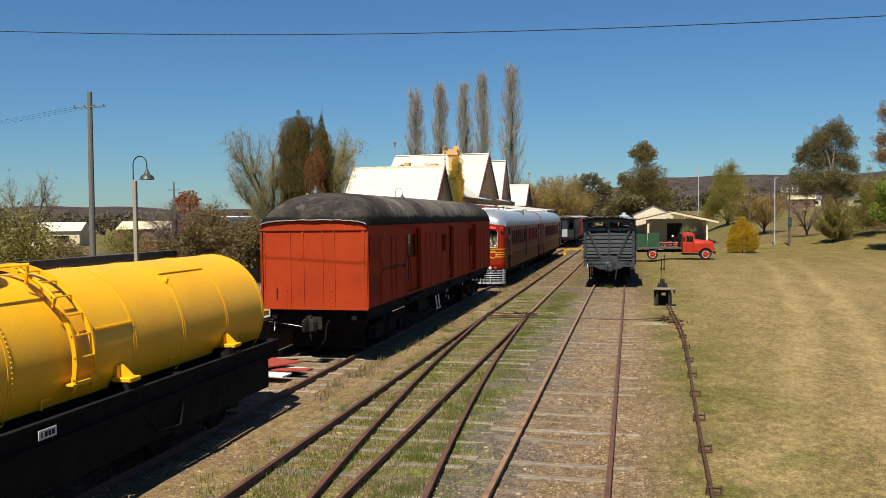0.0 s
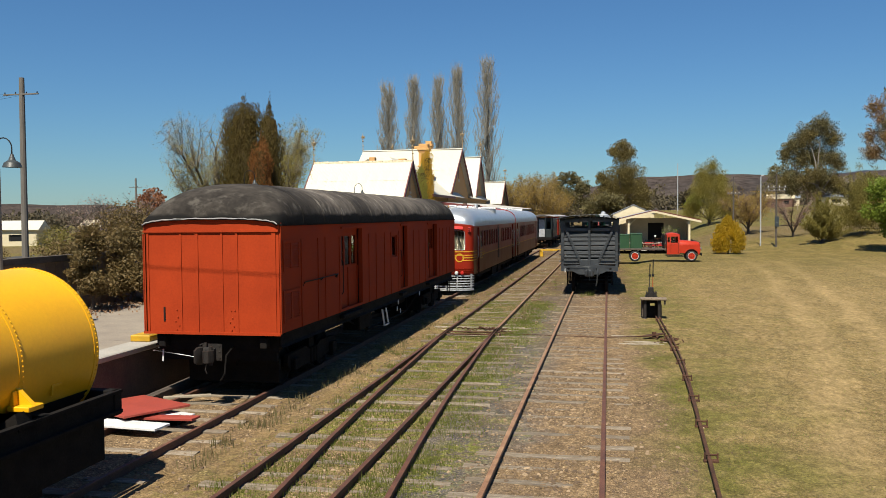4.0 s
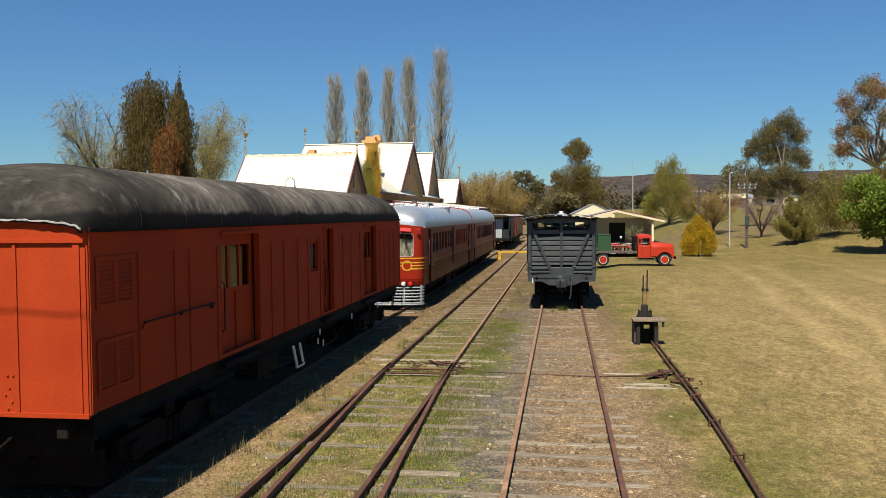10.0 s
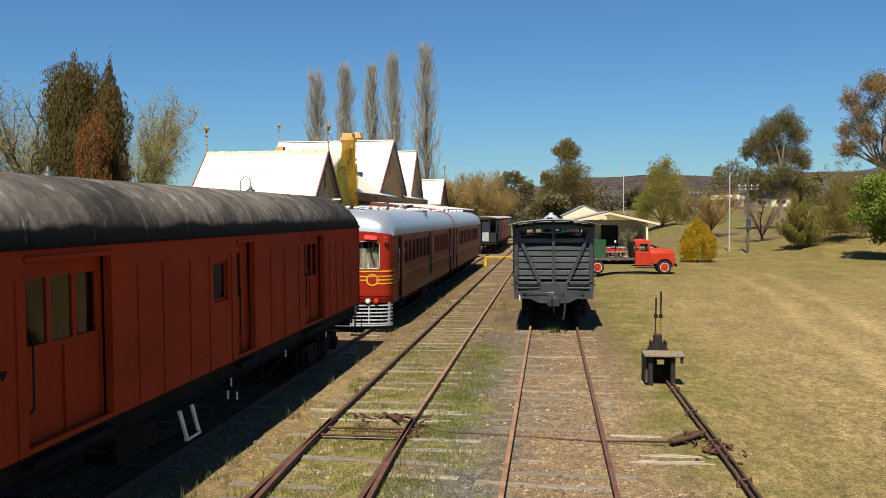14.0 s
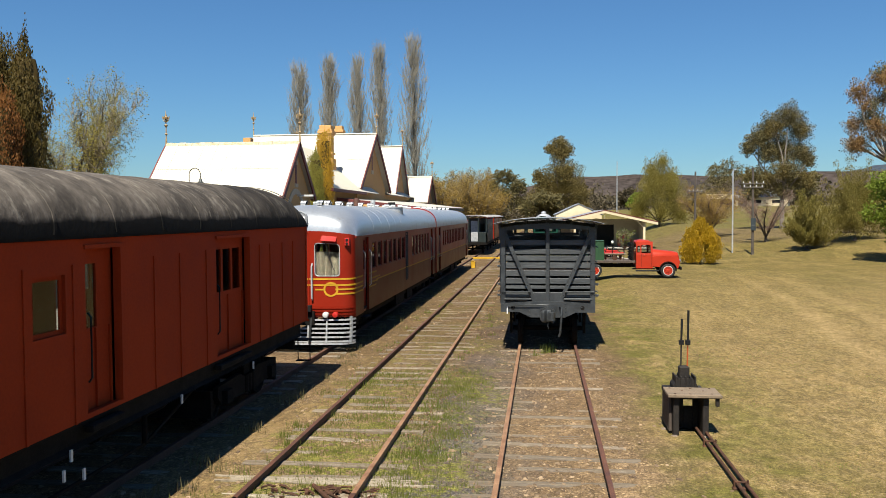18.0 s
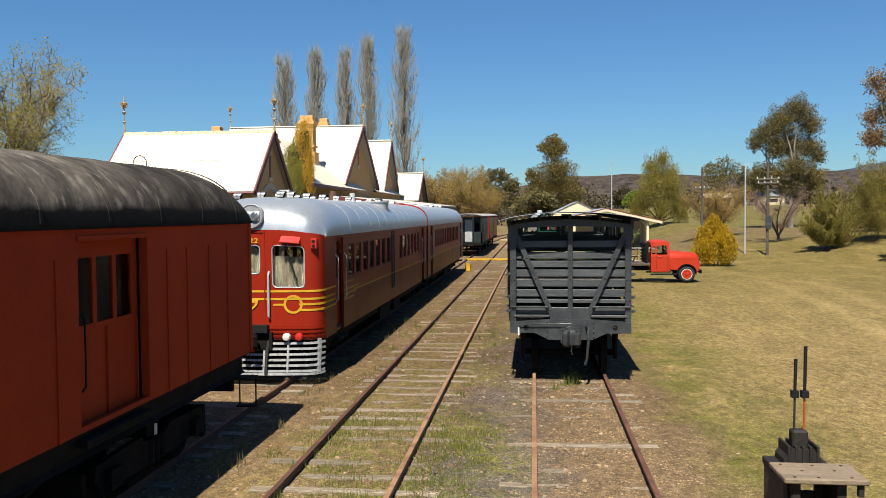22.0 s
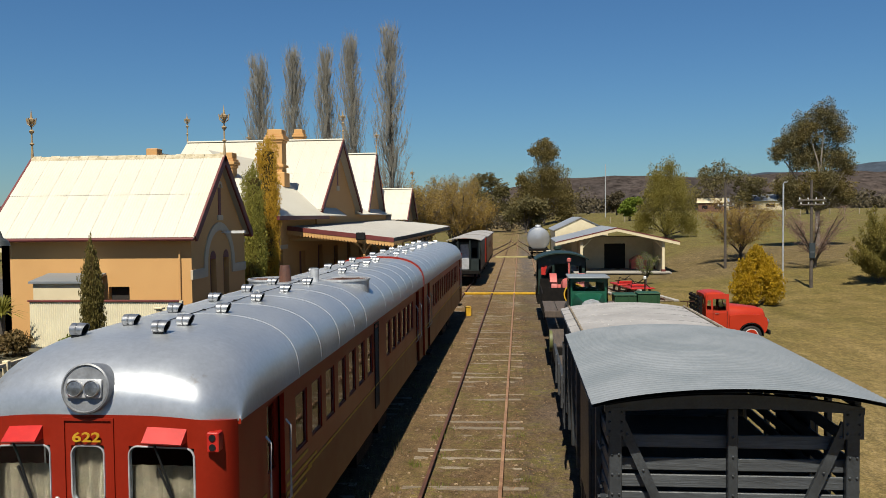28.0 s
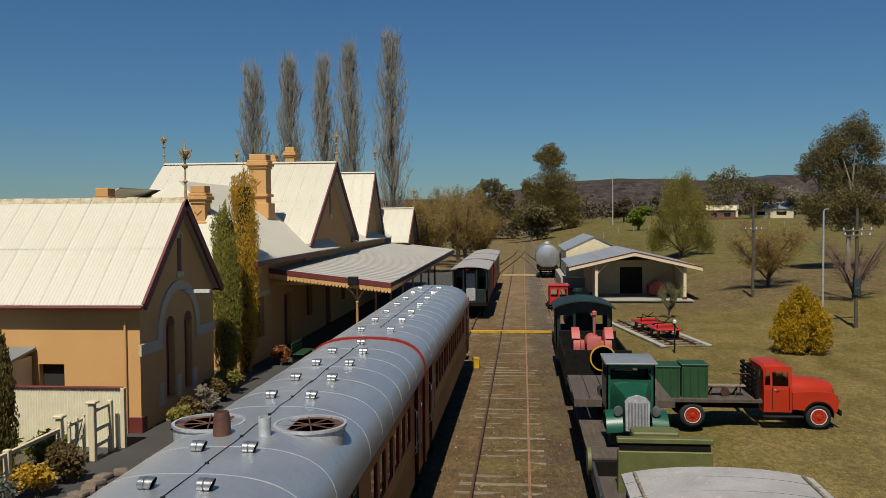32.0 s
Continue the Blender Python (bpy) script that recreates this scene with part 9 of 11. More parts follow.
# steep gables
for (yc, zr, hw, ze, xe, xw) in ((86.45, 10.05, 6.1, 5.6, -13.25, -23.4), (100.6, 10.2, 3.9, 5.6, -13.55, -24.0), (109.6, 7.65, 3.6, 4.9, -11.85, -20.0)):
    for s in (-1, 1):
        roof_slope(b2, "x", xw, xe, yc, zr, yc + s * hw, ze, M_ROOFW)
        barge(b2, xe - 0.02, yc, zr, yc + s * hw, ze, 0.3)
        bm = B()
        tube(bm, [(xe - 0.15, yc + s * (hw - 0.35), ze - 0.05), (xe - 0.02, yc + s * (hw - 0.02), ze - 0.1)], 0.05, 6)
        part("eave_bracket", bm, M_MAROON, b2)
    g = gable_wall(b2, xe - 0.75, xe - 0.4, yc - hw + 0.5, yc + hw - 0.5, 4.6, ze + 0.1, zr - 0.42)
    bm = B()
    prism(bm, [(yc - 0.18, zr + 0.0), (yc, zr + 0.09), (yc + 0.18, zr + 0.0)], xw, xe, "x")
    part("ridge_cap", bm, M_ROOFW, b2)
    if zr > 9:
        part("gable_vent", rbox(xe - 0.43, yc - 0.16, zr - 2.9, xe - 0.38, yc + 0.16, zr - 1.7, 0.01), M_MAROON, g)
        part("vent_sill", rbox(xe - 0.42, yc - 0.34, zr - 3.2, xe - 0.34, yc + 0.34, zr - 2.9, 0.01), M_QUOIN, g)
        bm = B()
        arch_band(bm, 0, yc, zr - 1.7, 0.16, 0.32, xe - 0.42, xe - 0.34, 9)
        part("vent_hood", bm, M_QUOIN, g)
    finial(b2, xe, yc, zr)
    finial(b2, xw, yc, zr)
chimney(b2, -15.75, 80.3, 6.6, 10.1, 0.85, 0.85)
chimney(b2, -16.0, 73.1, 5.6, 8.3, 0.6, 0.65)
chimney(b2, -18.85, 97.0, 8.0, 11.85, 0.65, 0.75)
chimney(b2, -19.75, 95.4, 8.0, 11.2, 0.75, 0.75)
chimney(b2, -15.2, 108.2, 6.4, 8.5, 1.4, 1.4, True)
# infill roof between the gables
roof_slope(b2, "y", 92.0, 108.0, -18.5, 8.6, -13.3, 5.35, M_ROOFW)
roof_slope(b2, "y", 71.1, 112.0, -18.5, 8.2, -24.0, 5.2, M_ROOFW, 0)
bm = B()
gwall(bm, lambda u, z, d: (-23.6 + d, u, z), [71.6, 112.5], [PZ, 5.3], [], 0.3)
part("back_wall", bm, M_WALL, b2, smooth=False)

# platform awning
aw = thing("platform_awning", (0, 0, 0), "wide station awning with pale iron roof and scalloped valance", "awning")
AX0, AX1, AZ0, AZ1, AY0, AY1 = -13.7, -8.35, 4.75, 4.12, 74.9, 107.9
bm = B()
loft(bm, [[(AX0, AY0, AZ0), (AX1, AY0, AZ1), (AX1, AY1, AZ1 + 0.15), (AX0, AY1, AZ0 + 0.15)], [(AX0, AY0, AZ0 - 0.06), (AX1, AY0, AZ1 - 0.06), (AX1, AY1, AZ1 + 0.09), (AX0, AY1, AZ0 + 0.09)]])
bmesh.ops.recalc_face_normals(bm, faces=bm.faces[:])
awr = part("awning_roof", bm, M_AWNROOF, aw, "pale grey iron sheeting", smooth=False)
for k in range(43):
    y = AY0 + 0.3 + k * 0.765
    bm = B()
    zc = 0.15 * (y - AY0) / (AY1 - AY0)
    loft(bm, [[(AX0, y + dy, AZ0 + zc + dz) for dy, dz in ((-0.02, 0), (0, 0.022), (0.02, 0))], [(AX1, y + dy, AZ1 + zc + dz) for dy, dz in ((-0.02, 0), (0, 0.022), (0.02, 0))]], closed=False)
    part("sheet_rib", bm, M_AWNROOF, awr)
bm = B()
loft(bm, [[(AX0, AY0 - 0.03, AZ0 + 0.02), (AX1, AY0 - 0.03, AZ1 + 0.02), (AX1, AY0 - 0.03, AZ1 - 0.2), (AX0, AY0 - 0.03, AZ0 - 0.2)], [(AX0, AY0 + 0.03, AZ0 + 0.02), (AX1, AY0 + 0.03, AZ1 + 0.02), (AX1, AY0 + 0.03, AZ1 - 0.2), (AX0, AY0 + 0.03, AZ0 - 0.2)]])
bmesh.ops.recalc_face_normals(bm, faces=bm.faces[:])
part("end_fascia", bm, M_MAROON, aw)
bm = B()
box(bm, AX1 - 0.03, AY0, AZ1 - 0.16, AX1 + 0.04, AY1, AZ1 + 0.02)
part("gutter", bm, M_TRIM, aw)


def scallop(w, h, th, axis):
    bm = B()
    prof = [(0, 0), (w, 0), (w, -h * 0.62), (w * 0.8, -h * 0.9), (w * 0.5, -h), (w * 0.2, -h * 0.9), (0, -h * 0.62)]
    prism(bm, prof, 0, th, axis)
    return to_mesh("valance_board", bm, M_WALL, False)


sc = scallop(0.148, 0.24, 0.03, "y")
for k in range(35):
    x = AX0 + k * 0.153
    piece("valance_board", sc, aw, Matrix.Translation((x, AY0 - 0.01, AZ0 + (AZ1 - AZ0) * (k + 0.5) / 35 - 0.2)))
sc2 = scallop(0.148, 0.2, 0.03, "x")
for k in range(190):
    y = AY0 + 0.1 + k * 0.172
    piece("valance_board", sc2, aw, Matrix.Translation((AX1 - 0.01, y, AZ1 + 0.15 * k / 190 - 0.15)))
for k in range(8):
    y = AY0 + 0.35 + k * 4.6
    bm = B()
    lathe(bm, [(0.11, 0), (0.11, 0.25), (0.075, 0.3), (0.06, 2.3), (0.09, 2.36), (0.06, 2.42), (0.055, 3.3)], (-9.9, y, PZ), 12)
    po = part("post", bm, M_WALL, aw, "ochre cast iron post")
    for s in (-1, 1):
        bm = B()
        tube(bm, [(-9.9, y, 3.35), (-9.9 + s * 0.25, y, 3.75), (-9.9 + s * 0.75, y, 4.08)], 0.05, 6)
        tube(bm, [(-9.9, y, 3.8), (-9.9 + s * 0.35, y, 4.1)], 0.035, 6)
        part("bracket", bm, M_WALL, po)
    part("beam", rbox(-13.7, y - 0.06, 4.02, -8.45, y + 0.06, 4.16, 0.01), M_WALL, aw)
part("lamp_box", rbox(-10.2, AY0 - 0.2, 4.05, -9.75, AY0 - 0.05, 4.42, 0.03), M_TRIM, aw, "dark lamp box on the awning end")

# corrugated side fence, lean-to and garden fence
cf = thing("corrugated_fence", (0, 60.5, PZ), "cream corrugated iron fence with maroon capping", "fence")
bm = B()
pts = []
for i in range(int(5.2 / 0.019)):
    x = -18.45 + i * 0.019
    pts.append((x, 0.014 * math.sin(i * math.pi / 2)))
loft(bm, [[(p[0], p[1], 0.0) for p in pts], [(p[0], p[1], 1.58) for p in pts]], closed=False)
loft(bm, [[(p[0], p[1] + 0.01, 1.58) for p in pts], [(p[0], p[1] + 0.01, 0.0) for p in pts]], closed=False)
part("iron_sheet", bm, M_CREAMFENCE, cf)
part("capping", rbox(-18.5, -0.05, 1.56, -13.22, 0.06, 1.62, 0.01), M_MAROON, cf, "maroon capping")
part("end_post", rbox(-13.28, -0.06, 0, -13.18, 0.08, 1.6, 0.01), M_CREAM, cf)
part("rail", rbox(-18.45, 0.03, 0.35, -13.25, 0.09, 0.45, 0.01), M_CREAM, cf)
ls = thing("lean_to_shed", (-17.3, 61.3, PZ), "small lean-to with pale grey iron roof", "shed")
bm = B()
prism(bm, [(-0.6, 2.15), (0.65, 2.35), (0.65, 2.42), (-0.6, 2.22)], -1.3, 0.8, "x")
part("roof", bm, M_ROOFCG, ls)
part("wall", rbox(-1.2, -0.5, 0, 0.7, 0.6, 2.18, 0.01), M_CREAM, ls)
gf_ = thing("garden_fence", (0, 0, PZ), "cream post and rail garden fence", "fence")
FXG = -13.75
for k, y in enumerate((47.5, 49.7, 51.9, 54.1, 56.3, 58.35)):
    part("post", rbox(FXG - 0.07, y - 0.07, 0, FXG + 0.07, y + 0.07, 1.12 if y < 58 else 1.3, 0.015), M_CREAM, gf_)
    if y < 58:
        y2 = y + 2.2 if y < 56 else 58.35
        for z in (0.35, 0.98):
            part("rail", rbox(FXG - 0.04, y, z, FXG + 0.04, y2, z + 0.09, 0.01), M_CREAM, gf_)
part("post_cap", rbox(FXG - 0.12, 58.23, 1.3, FXG + 0.12, 58.47, 1.38, 0.02), M_CREAM, gf_)
gate = thing("garden_gate", (-13.6, 58.45, PZ), "cream timber gate standing ajar beside its post", "gate")
part("gate_post", rbox(0.1, 0.75, 0, 0.25, 0.9, 1.45, 0.015), M_CREAM, gate)
part("gate_post_cap", rbox(0.04, 0.7, 1.45, 0.31, 0.96, 1.52, 0.02), M_CREAM, gate)
for z in (0.12, 0.62, 1.05):
    part("gate_rail", rbox(-0.03, 0.0, z, 0.03, 0.72, z + 0.08, 0.01), M_CREAM, gate)
for y in (0.02, 0.36, 0.68):
    part("gate_stile", rbox(-0.035, y, 0.05, 0.035, y + 0.07, 1.2, 0.01), M_CREAM, gate)
bm = B()
tube(bm, [(0.03, 0.04, 0.15), (0.03, 0.7, 1.1)], 0.045, 6)
part("gate_brace", bm, M_CREAM, gate)
for z in (0.3, 0.7, 1.2):
    part("gate_rail", rbox(0.15, 0.9, z, 0.2, 1.75, z + 0.08, 0.01), M_CREAM, gate)
part("gate_post", rbox(0.12, 1.65, 0, 0.24, 1.78, 1.35, 0.015), M_CREAM, gate)

# ---- goods shed ----
gs = thing("goods_shed", (0, 0, 0), "open cream goods shed with grey iron gable roof", "shed")
SY0, SY1 = 109.0, 122.5
slab("shed_floor", 2.6, 108.6, 11.0, 123, -0.25, 0.06, M_CEMENT, "pale concrete shed floor", "floor")
for s, e in ((-1, 1.0), (1, 11.7)):
    roof_slope(gs, "y", SY0 - 0.4, SY1, 6.3, 3.95, e, 2.72, M_SHEDROOF)
    bm = B()
    a, b = Vector((6.3, 0, 3.94)), Vector((e, 0, 2.71))
    q = [a, b, b - Vector((0, 0, 0.28)), a - Vector((0, 0, 0.28))]
    loft(bm, [[(p.x, SY0 - 0.45, p.z) for p in q], [(p.x, SY0 - 0.38, p.z) for p in q]])
    bmesh.ops.recalc_face_normals(bm, faces=bm.faces[:])
    part("fascia", bm, M_CREAM, gs, "cream gable fascia")
    bm = B()
    q = [a + Vector((0, 0, 0.06)), b + Vector((0, 0, 0.06)), b - Vector((0, 0, 0.02)), a - Vector((0, 0, 0.02))]
    loft(bm, [[(p.x, SY0 - 0.47, p.z) for p in q], [(p.x, SY0 - 0.4, p.z) for p in q]])
    bmesh.ops.recalc_face_normals(bm, faces=bm.faces[:])
    part("verge_cap", bm, M_MAROON, gs)
for x in (3.25, 10.35):
    for y in (SY0, SY0 + 4.2):
        part("post", rbox(x - 0.12, y - 0.12, 0, x + 0.12, y + 0.12, 2.85, 0.02), M_CREAM, gs)
        part("post_foot", rbox(x - 0.17, y - 0.17, 0, x + 0.17, y + 0.17, 0.3, 0.02), M_MAROON, gs)
    s = 1 if x < 6 else -1
    bm = B()
    tube(bm, [(x + s * 0.1, SY0, 2.2), (x + s * 0.9, SY0, 2.98 + 0.05)], 0.06, 4)
    part("brace", bm, M_CREAM, gs)
bm = B()
gwall(bm, flat_y(SY0 + 5.2), [3.2, 10.4], [0, 3.0], [(5.75, 0, 7.7, 2.4)], 0.15)
part("inner_wall", bm, M_CREAM, gs, smooth=False)
for x in (3.2, 10.3):
    part("side_wall", rbox(x, SY0 + 0.25, 0, x + 0.12, SY1, 2.8, 0.01), M_CREAM, gs)
part("rear_wall", rbox(3.2, SY1 - 0.2, 0, 10.4, SY1 - 0.08, 2.9, 0.01), M_CREAM, gs)
part("dark_door", rbox(5.7, SY0 + 5.5, 0.0, 7.75, SY0 + 5.56, 2.45, 0.01), M_DARKIN, gs)
part("sill_slab", rbox(2.7, SY0 - 1.0, 0.0, 10.9, SY0 - 0.5, 0.12, 0.02), M_CEMENT, gs)
bm = B()
prism(bm, [(8.0, 0.1), (9.4, 0.1), (9.4, 0.9), (8.7, 1.4), (8.0, 0.9)], SY0 + 3.2, SY0 + 4.8, "y")
tagged(part("stored_cart", bm, M_REDP), "red painted cart stored in the shed", "cart")
g2 = thing("goods_shed_annexe", (0, 0, 0), "second gabled goods shed with grey iron roof behind", "shed")
for s, e in ((-1, 1.3), (1, 7.2)):
    roof_slope(g2, "y", 123, 138, 4.25, 4.85, e, 3.5, M_SHEDROOF)
for x in (1.55, 6.8):
    part("wall", rbox(x, 123.2, 0, x + 0.15, 137.8, 3.45, 0.01), M_CREAM, g2)
bm = B()
prism(bm, [(1.5, 0), (7.0, 0), (7.0, 3.5), (4.25, 4.72), (1.5, 3.5)], 123.1, 123.25, "y")
part("gable_wall", bm, M_CREAM, g2, smooth=False)
part("loading_deck", rbox(-1.0 + 1.9, 121, 0, 3.2, 138, 0.95, 0.02), M_CEMENT, g2)

# ---- red flatbed truck on the lawn ----
rt = thing("flatbed_truck", (6.68, 67.05, 0.08), "red vintage flatbed truck with black wheel arches on the lawn", "truck", rz=0.0)


def truck_section(x, w, zl, zt, rnd):
    """A rounded body section across the truck, at length x."""
    pts = []
    cy = 1.0
    for a in np.linspace(0, math.pi, 13):
        c, s = math.cos(a), math.sin(a)
        pts.append((x, cy + w * math.copysign(abs(c) ** rnd, c), zl + (zt - zl) * s ** rnd))
    return pts


bm = B()
loft(bm, [truck_section(-1.0, 0.86, 0.75, 1.86, 0.42), truck_section(-0.7, 0.85, 0.75, 1.84, 0.45), truck_section(0.0, 0.72, 0.75, 1.76, 0.45), truck_section(0.45, 0.62, 0.75, 1.71, 0.45), truck_section(0.68, 0.54, 0.78, 1.64, 0.5), truck_section(0.76, 0.46, 0.82, 1.52, 0.6), truck_section(0.78, 0.36, 0.85, 1.36, 0.7)])
bmesh.ops.recalc_face_normals(bm, faces=bm.faces[:])
part("bonnet", bm, M_TRUCKRED, rt)
for yy, s in ((0.08, -1), (1.92, 1)):
    bm = B()
    gwall(bm, lambda u, z, d: (u, yy - s * d - s * 0.10 * max(0, z - 1.5), z), [-1.98, -1.6, -1.0, -0.95], [0.62, 1.5, 2.0, 2.38], [(-1.66, 1.62, -1.08, 2.16), (-1.94, 1.66, -1.74, 2.1)], 0.05)
    cab2 = part("cab_side", bm, M_TRUCKRED, rt, smooth=False)
bm = B()
gwall(bm, lambda u, z, d: (-0.95 - d - 0.16 * max(0, z - 1.7), u, z), [0.2, 1.8], [1.5, 2.3], [(0.32, 1.72, 0.98, 2.14), (1.02, 1.72, 1.68, 2.14)], 0.04)
part("windscreen_frame", bm, M_TRUCKRED, cab2, smooth=False)
bm = B()
gwall(bm, lambda u, z, d: (-1.98 + d + 0.1 * max(0, z - 1.7), u, z), [0.1, 1.9], [0.62, 2.35], [(0.6, 1.7, 1.4, 2.1)], 0.04)
part("cab_back", bm, M_TRUCKRED, cab2, smooth=False)
bm = B()
rings = []
for x, w, zt in ((-2.0, 0.72, 2.36), (-1.9, 0.82, 2.45), (-1.5, 0.84, 2.5), (-1.15, 0.8, 2.45), (-0.98, 0.72, 2.34), (-0.93, 0.66, 2.28)):
    rings.append(truck_section(x, w, 2.2, zt, 0.5))
loft(bm, rings)
bmesh.ops.recalc_face_normals(bm, faces=bm.faces[:])
part("cab_roof", bm, M_TRUCKRED, cab2)
for yy in (0.16, 1.84):
    bm = B()
    box(bm, -1.95, yy - 0.003, 1.6, -1.05, yy + 0.003, 2.18)
    part("window", bm, M_GLASS, cab2).visible_shadow = False
bm = B()
box(bm, -1.02, 0.25, 1.68, -1.015, 1.75, 2.16)
part("windscreen", bm, M_GLASS, cab2).visible_shadow = False
bm = B()
for q in ((-1.68, -1.66), (-1.06, -1.04)):
    box(bm, q[0], 0.065, 0.72, q[1], 0.08, 1.6)
part("door_seam", bm, M_TRIM, cab2)
bm = B()
tube(bm, [(-1.58, 0.06, 1.5), (-1.5, 0.03, 1.5), (-1.42, 0.06, 1.5)], 0.015, 6)
part("door_handle", bm, M_CHROME, cab2)
for yy, s in ((0.0, -1), (2.0, 1)):
    bm = B()
    arc = [(0.53 * math.cos(a), 0.52 + 0.53 * math.sin(a)) for a in np.linspace(math.pi * 1.02, -0.15, 16)]
    y0, y1 = (yy - 0.02, yy + 0.42) if s < 0 else (yy - 0.42, yy + 0.02)
    loft(bm, [[(p[0], y0, p[1]), (p[0], y1, p[1]), (p[0] * 0.965, y1, 0.52 + (p[1] - 0.52) * 0.965), (p[0] * 0.965, y0, 0.52 + (p[1] - 0.52) * 0.965)] for p in arc])
    bmesh.ops.recalc_face_normals(bm, faces=bm.faces[:])
    part("wheel_arch", bm, M_TRIM, rt, "black wheel arch")
    bm = B()
    pr = [(-0.95, 0.75), (-0.6, 0.72)] + [(0.56 * math.cos(a), 0.52 + 0.56 * math.sin(a)) for a in np.linspace(math.pi * 0.9, 0.1, 12)] + [(0.66, 0.7), (0.72, 1.05), (0.66, 1.3), (0.4, 1.42), (-0.3, 1.44), (-0.95, 1.4)]
    ya, yb = (0.03, 0.45) if s < 0 else (1.55, 1.97)
    prism(bm, pr, ya, yb, "y")
    part("front_wing", bm, M_TRUCKRED, rt)
    bm = B()
    lathe(bm, [(0.02, 0.02), (0.1, 0.0), (0.13, -0.06), (0.13, -0.12)], (0.82, yy + (0.28 if s < 0 else -0.28), 1.1), 14, "x")
    part("headlamp", bm, M_CHROME, rt)
    part("running_board", rbox(-2.0, yy - 0.02 if s < 0 else yy - 0.25, 0.42, -0.55, yy + 0.25 if s < 0 else yy + 0.02, 0.5, 0.02), M_TRIM, rt)


def truck_wheel(parent, x, y, s, dual=False):
    bm = B()
    lathe(bm, [(0.24, -0.1), (0.40, -0.12), (0.475, -0.08), (0.485, 0.0), (0.475, 0.08), (0.40, 0.12), (0.24, 0.1)], (x, y, 0.47), 28, "y")
    w = part("wheel", bm, M_RUBBER, parent)
    bm = B()
    lathe(bm, [(0.285, s * 0.108), (0.29, s * 0.124), (0.312, s * 0.124), (0.318, s * 0.108), (0.285, s * 0.108)], (x, y, 0.47), 28, "y")
    part("white_wall", bm, M_WHITE, w, "white tyre ring")
    bm = B()
    lathe(bm, [(0.02, s * 0.15), (0.08, s * 0.145), (0.1, s * 0.118), (0.2, s * 0.112), (0.255, s * 0.125), (0.28, s * 0.122), (0.28, s * 0.08)], (x, y, 0.47), 24, "y")
    part("rim", bm, M_TRUCKRED, w, "red steel rim")
    bm = B()
    for k in range(8):
        a = k * math.tau / 8
        cyl(bm, (x + 0.17 * math.cos(a), y + s * 0.09, 0.47 + 0.17 * math.sin(a)), (x + 0.17 * math.cos(a), y + s * 0.119, 0.47 + 0.17 * math.sin(a)), 0.02, 8)
    part("rim_holes", bm, M_TRIM, w)


for x in (0.0, -3.95):
    truck_wheel(rt, x, 0.14, -1)
    truck_wheel(rt, x, 1.86, 1)
part("grille", rbox(0.66, 0.5, 0.8, 0.74, 1.5, 1.25, 0.03, 2), M_CREAM, rt)
part("bumper", rbox(0.78, 0.1, 0.5, 0.86, 1.9, 0.72, 0.03, 2), M_TRIM, rt, "black front bumper")
bm = B()
for yy in (0.55, 1.45):
    box(bm, -5.6, yy - 0.06, 0.66, 0.7, yy + 0.06, 0.86)
part("chassis", bm, M_UNDER, rt)
part("deck_edge", rbox(-5.7, -0.02, 0.98, -2.05, 0.03, 1.12, 0.01), M_DECK, rt)
for k in range(9):
    part("deck_board", rbox(-5.7, 0.03 + k * 0.217, 1.06, -2.05, 0.03 + k * 0.217 + 0.205, 1.13, 0.006), M_DECK, rt)
for k in range(8):
    part("cross_bearer", rbox(-5.6 + k * 0.48, 0.05, 0.92, -5.5 + k * 0.48, 1.95, 1.05, 0.01), M_UNDER, rt)
for yy in (0.1, 0.7, 1.3, 1.9):
    part("headboard_post", rbox(-2.2, yy - 0.04, 1.12, -2.12, yy + 0.04, 2.3, 0.01), M_UNDER, rt)
for k in range(6):
    part("headboard_slat", rbox(-2.24, 0.0, 1.2 + k * 0.19, -2.2, 2.0, 1.31 + k * 0.19, 0.008), M_UNDER, rt)
# settle the proportions: low body, short cab, long deck
for ob in rt.children_recursive:
    if ob.type != "MESH":
        continue
    own = ob.name.split(".")[0]
    for v in ob.data.vertices:
        x = v.co.x
        if own in ("wheel", "white_wall", "rim", "rim_holes"):
            c = 0.0 if x > -2 else -3.95
            v.co.x = c + (x - c) * 0.83
        else:
            v.co.x = x * 0.86 if x > -2.05 else -1.763 + (x + 2.05) * 1.151
        v.co.z *= 0.83
# green boxes on the deck
for x0, x1, y0, y1, lab in ((-5.1, -4.25, 0.1, 1.1, "dark green ribbed metal box"), (-4.2, -3.35, 0.15, 1.0, "dark green plain metal box")):
    bx = thing("metal_box", (6.6 + x0, 67.05 + y0, 1.0), lab, "box", "boxes on the truck deck")
    w, d = x1 - x0, y1 - y0
    top = 1.0 if "ribbed" in lab else 1.06
    part("body", rbox(0, 0, 0, w, d, top, 0.015), M_GREENBOX, bx)
    part("lid", rbox(-0.02, -0.03, top, w + 0.02, d + 0.03, top + 0.05, 0.015), M_GREENBOX, bx)
    for xx in (0.08, w * 0.35, w * 0.65, w - 0.08):
        part("rib", rbox(xx - 0.02, -0.025, 0.05, xx + 0.02, 0.01, 1.0, 0.006), M_GREENBOX, bx)
cr = thing("iron_cradle", (3.75, 67.4, 1.0), "rusty iron cradle with a plank lying on the truck deck", "cradle")
bm = B()
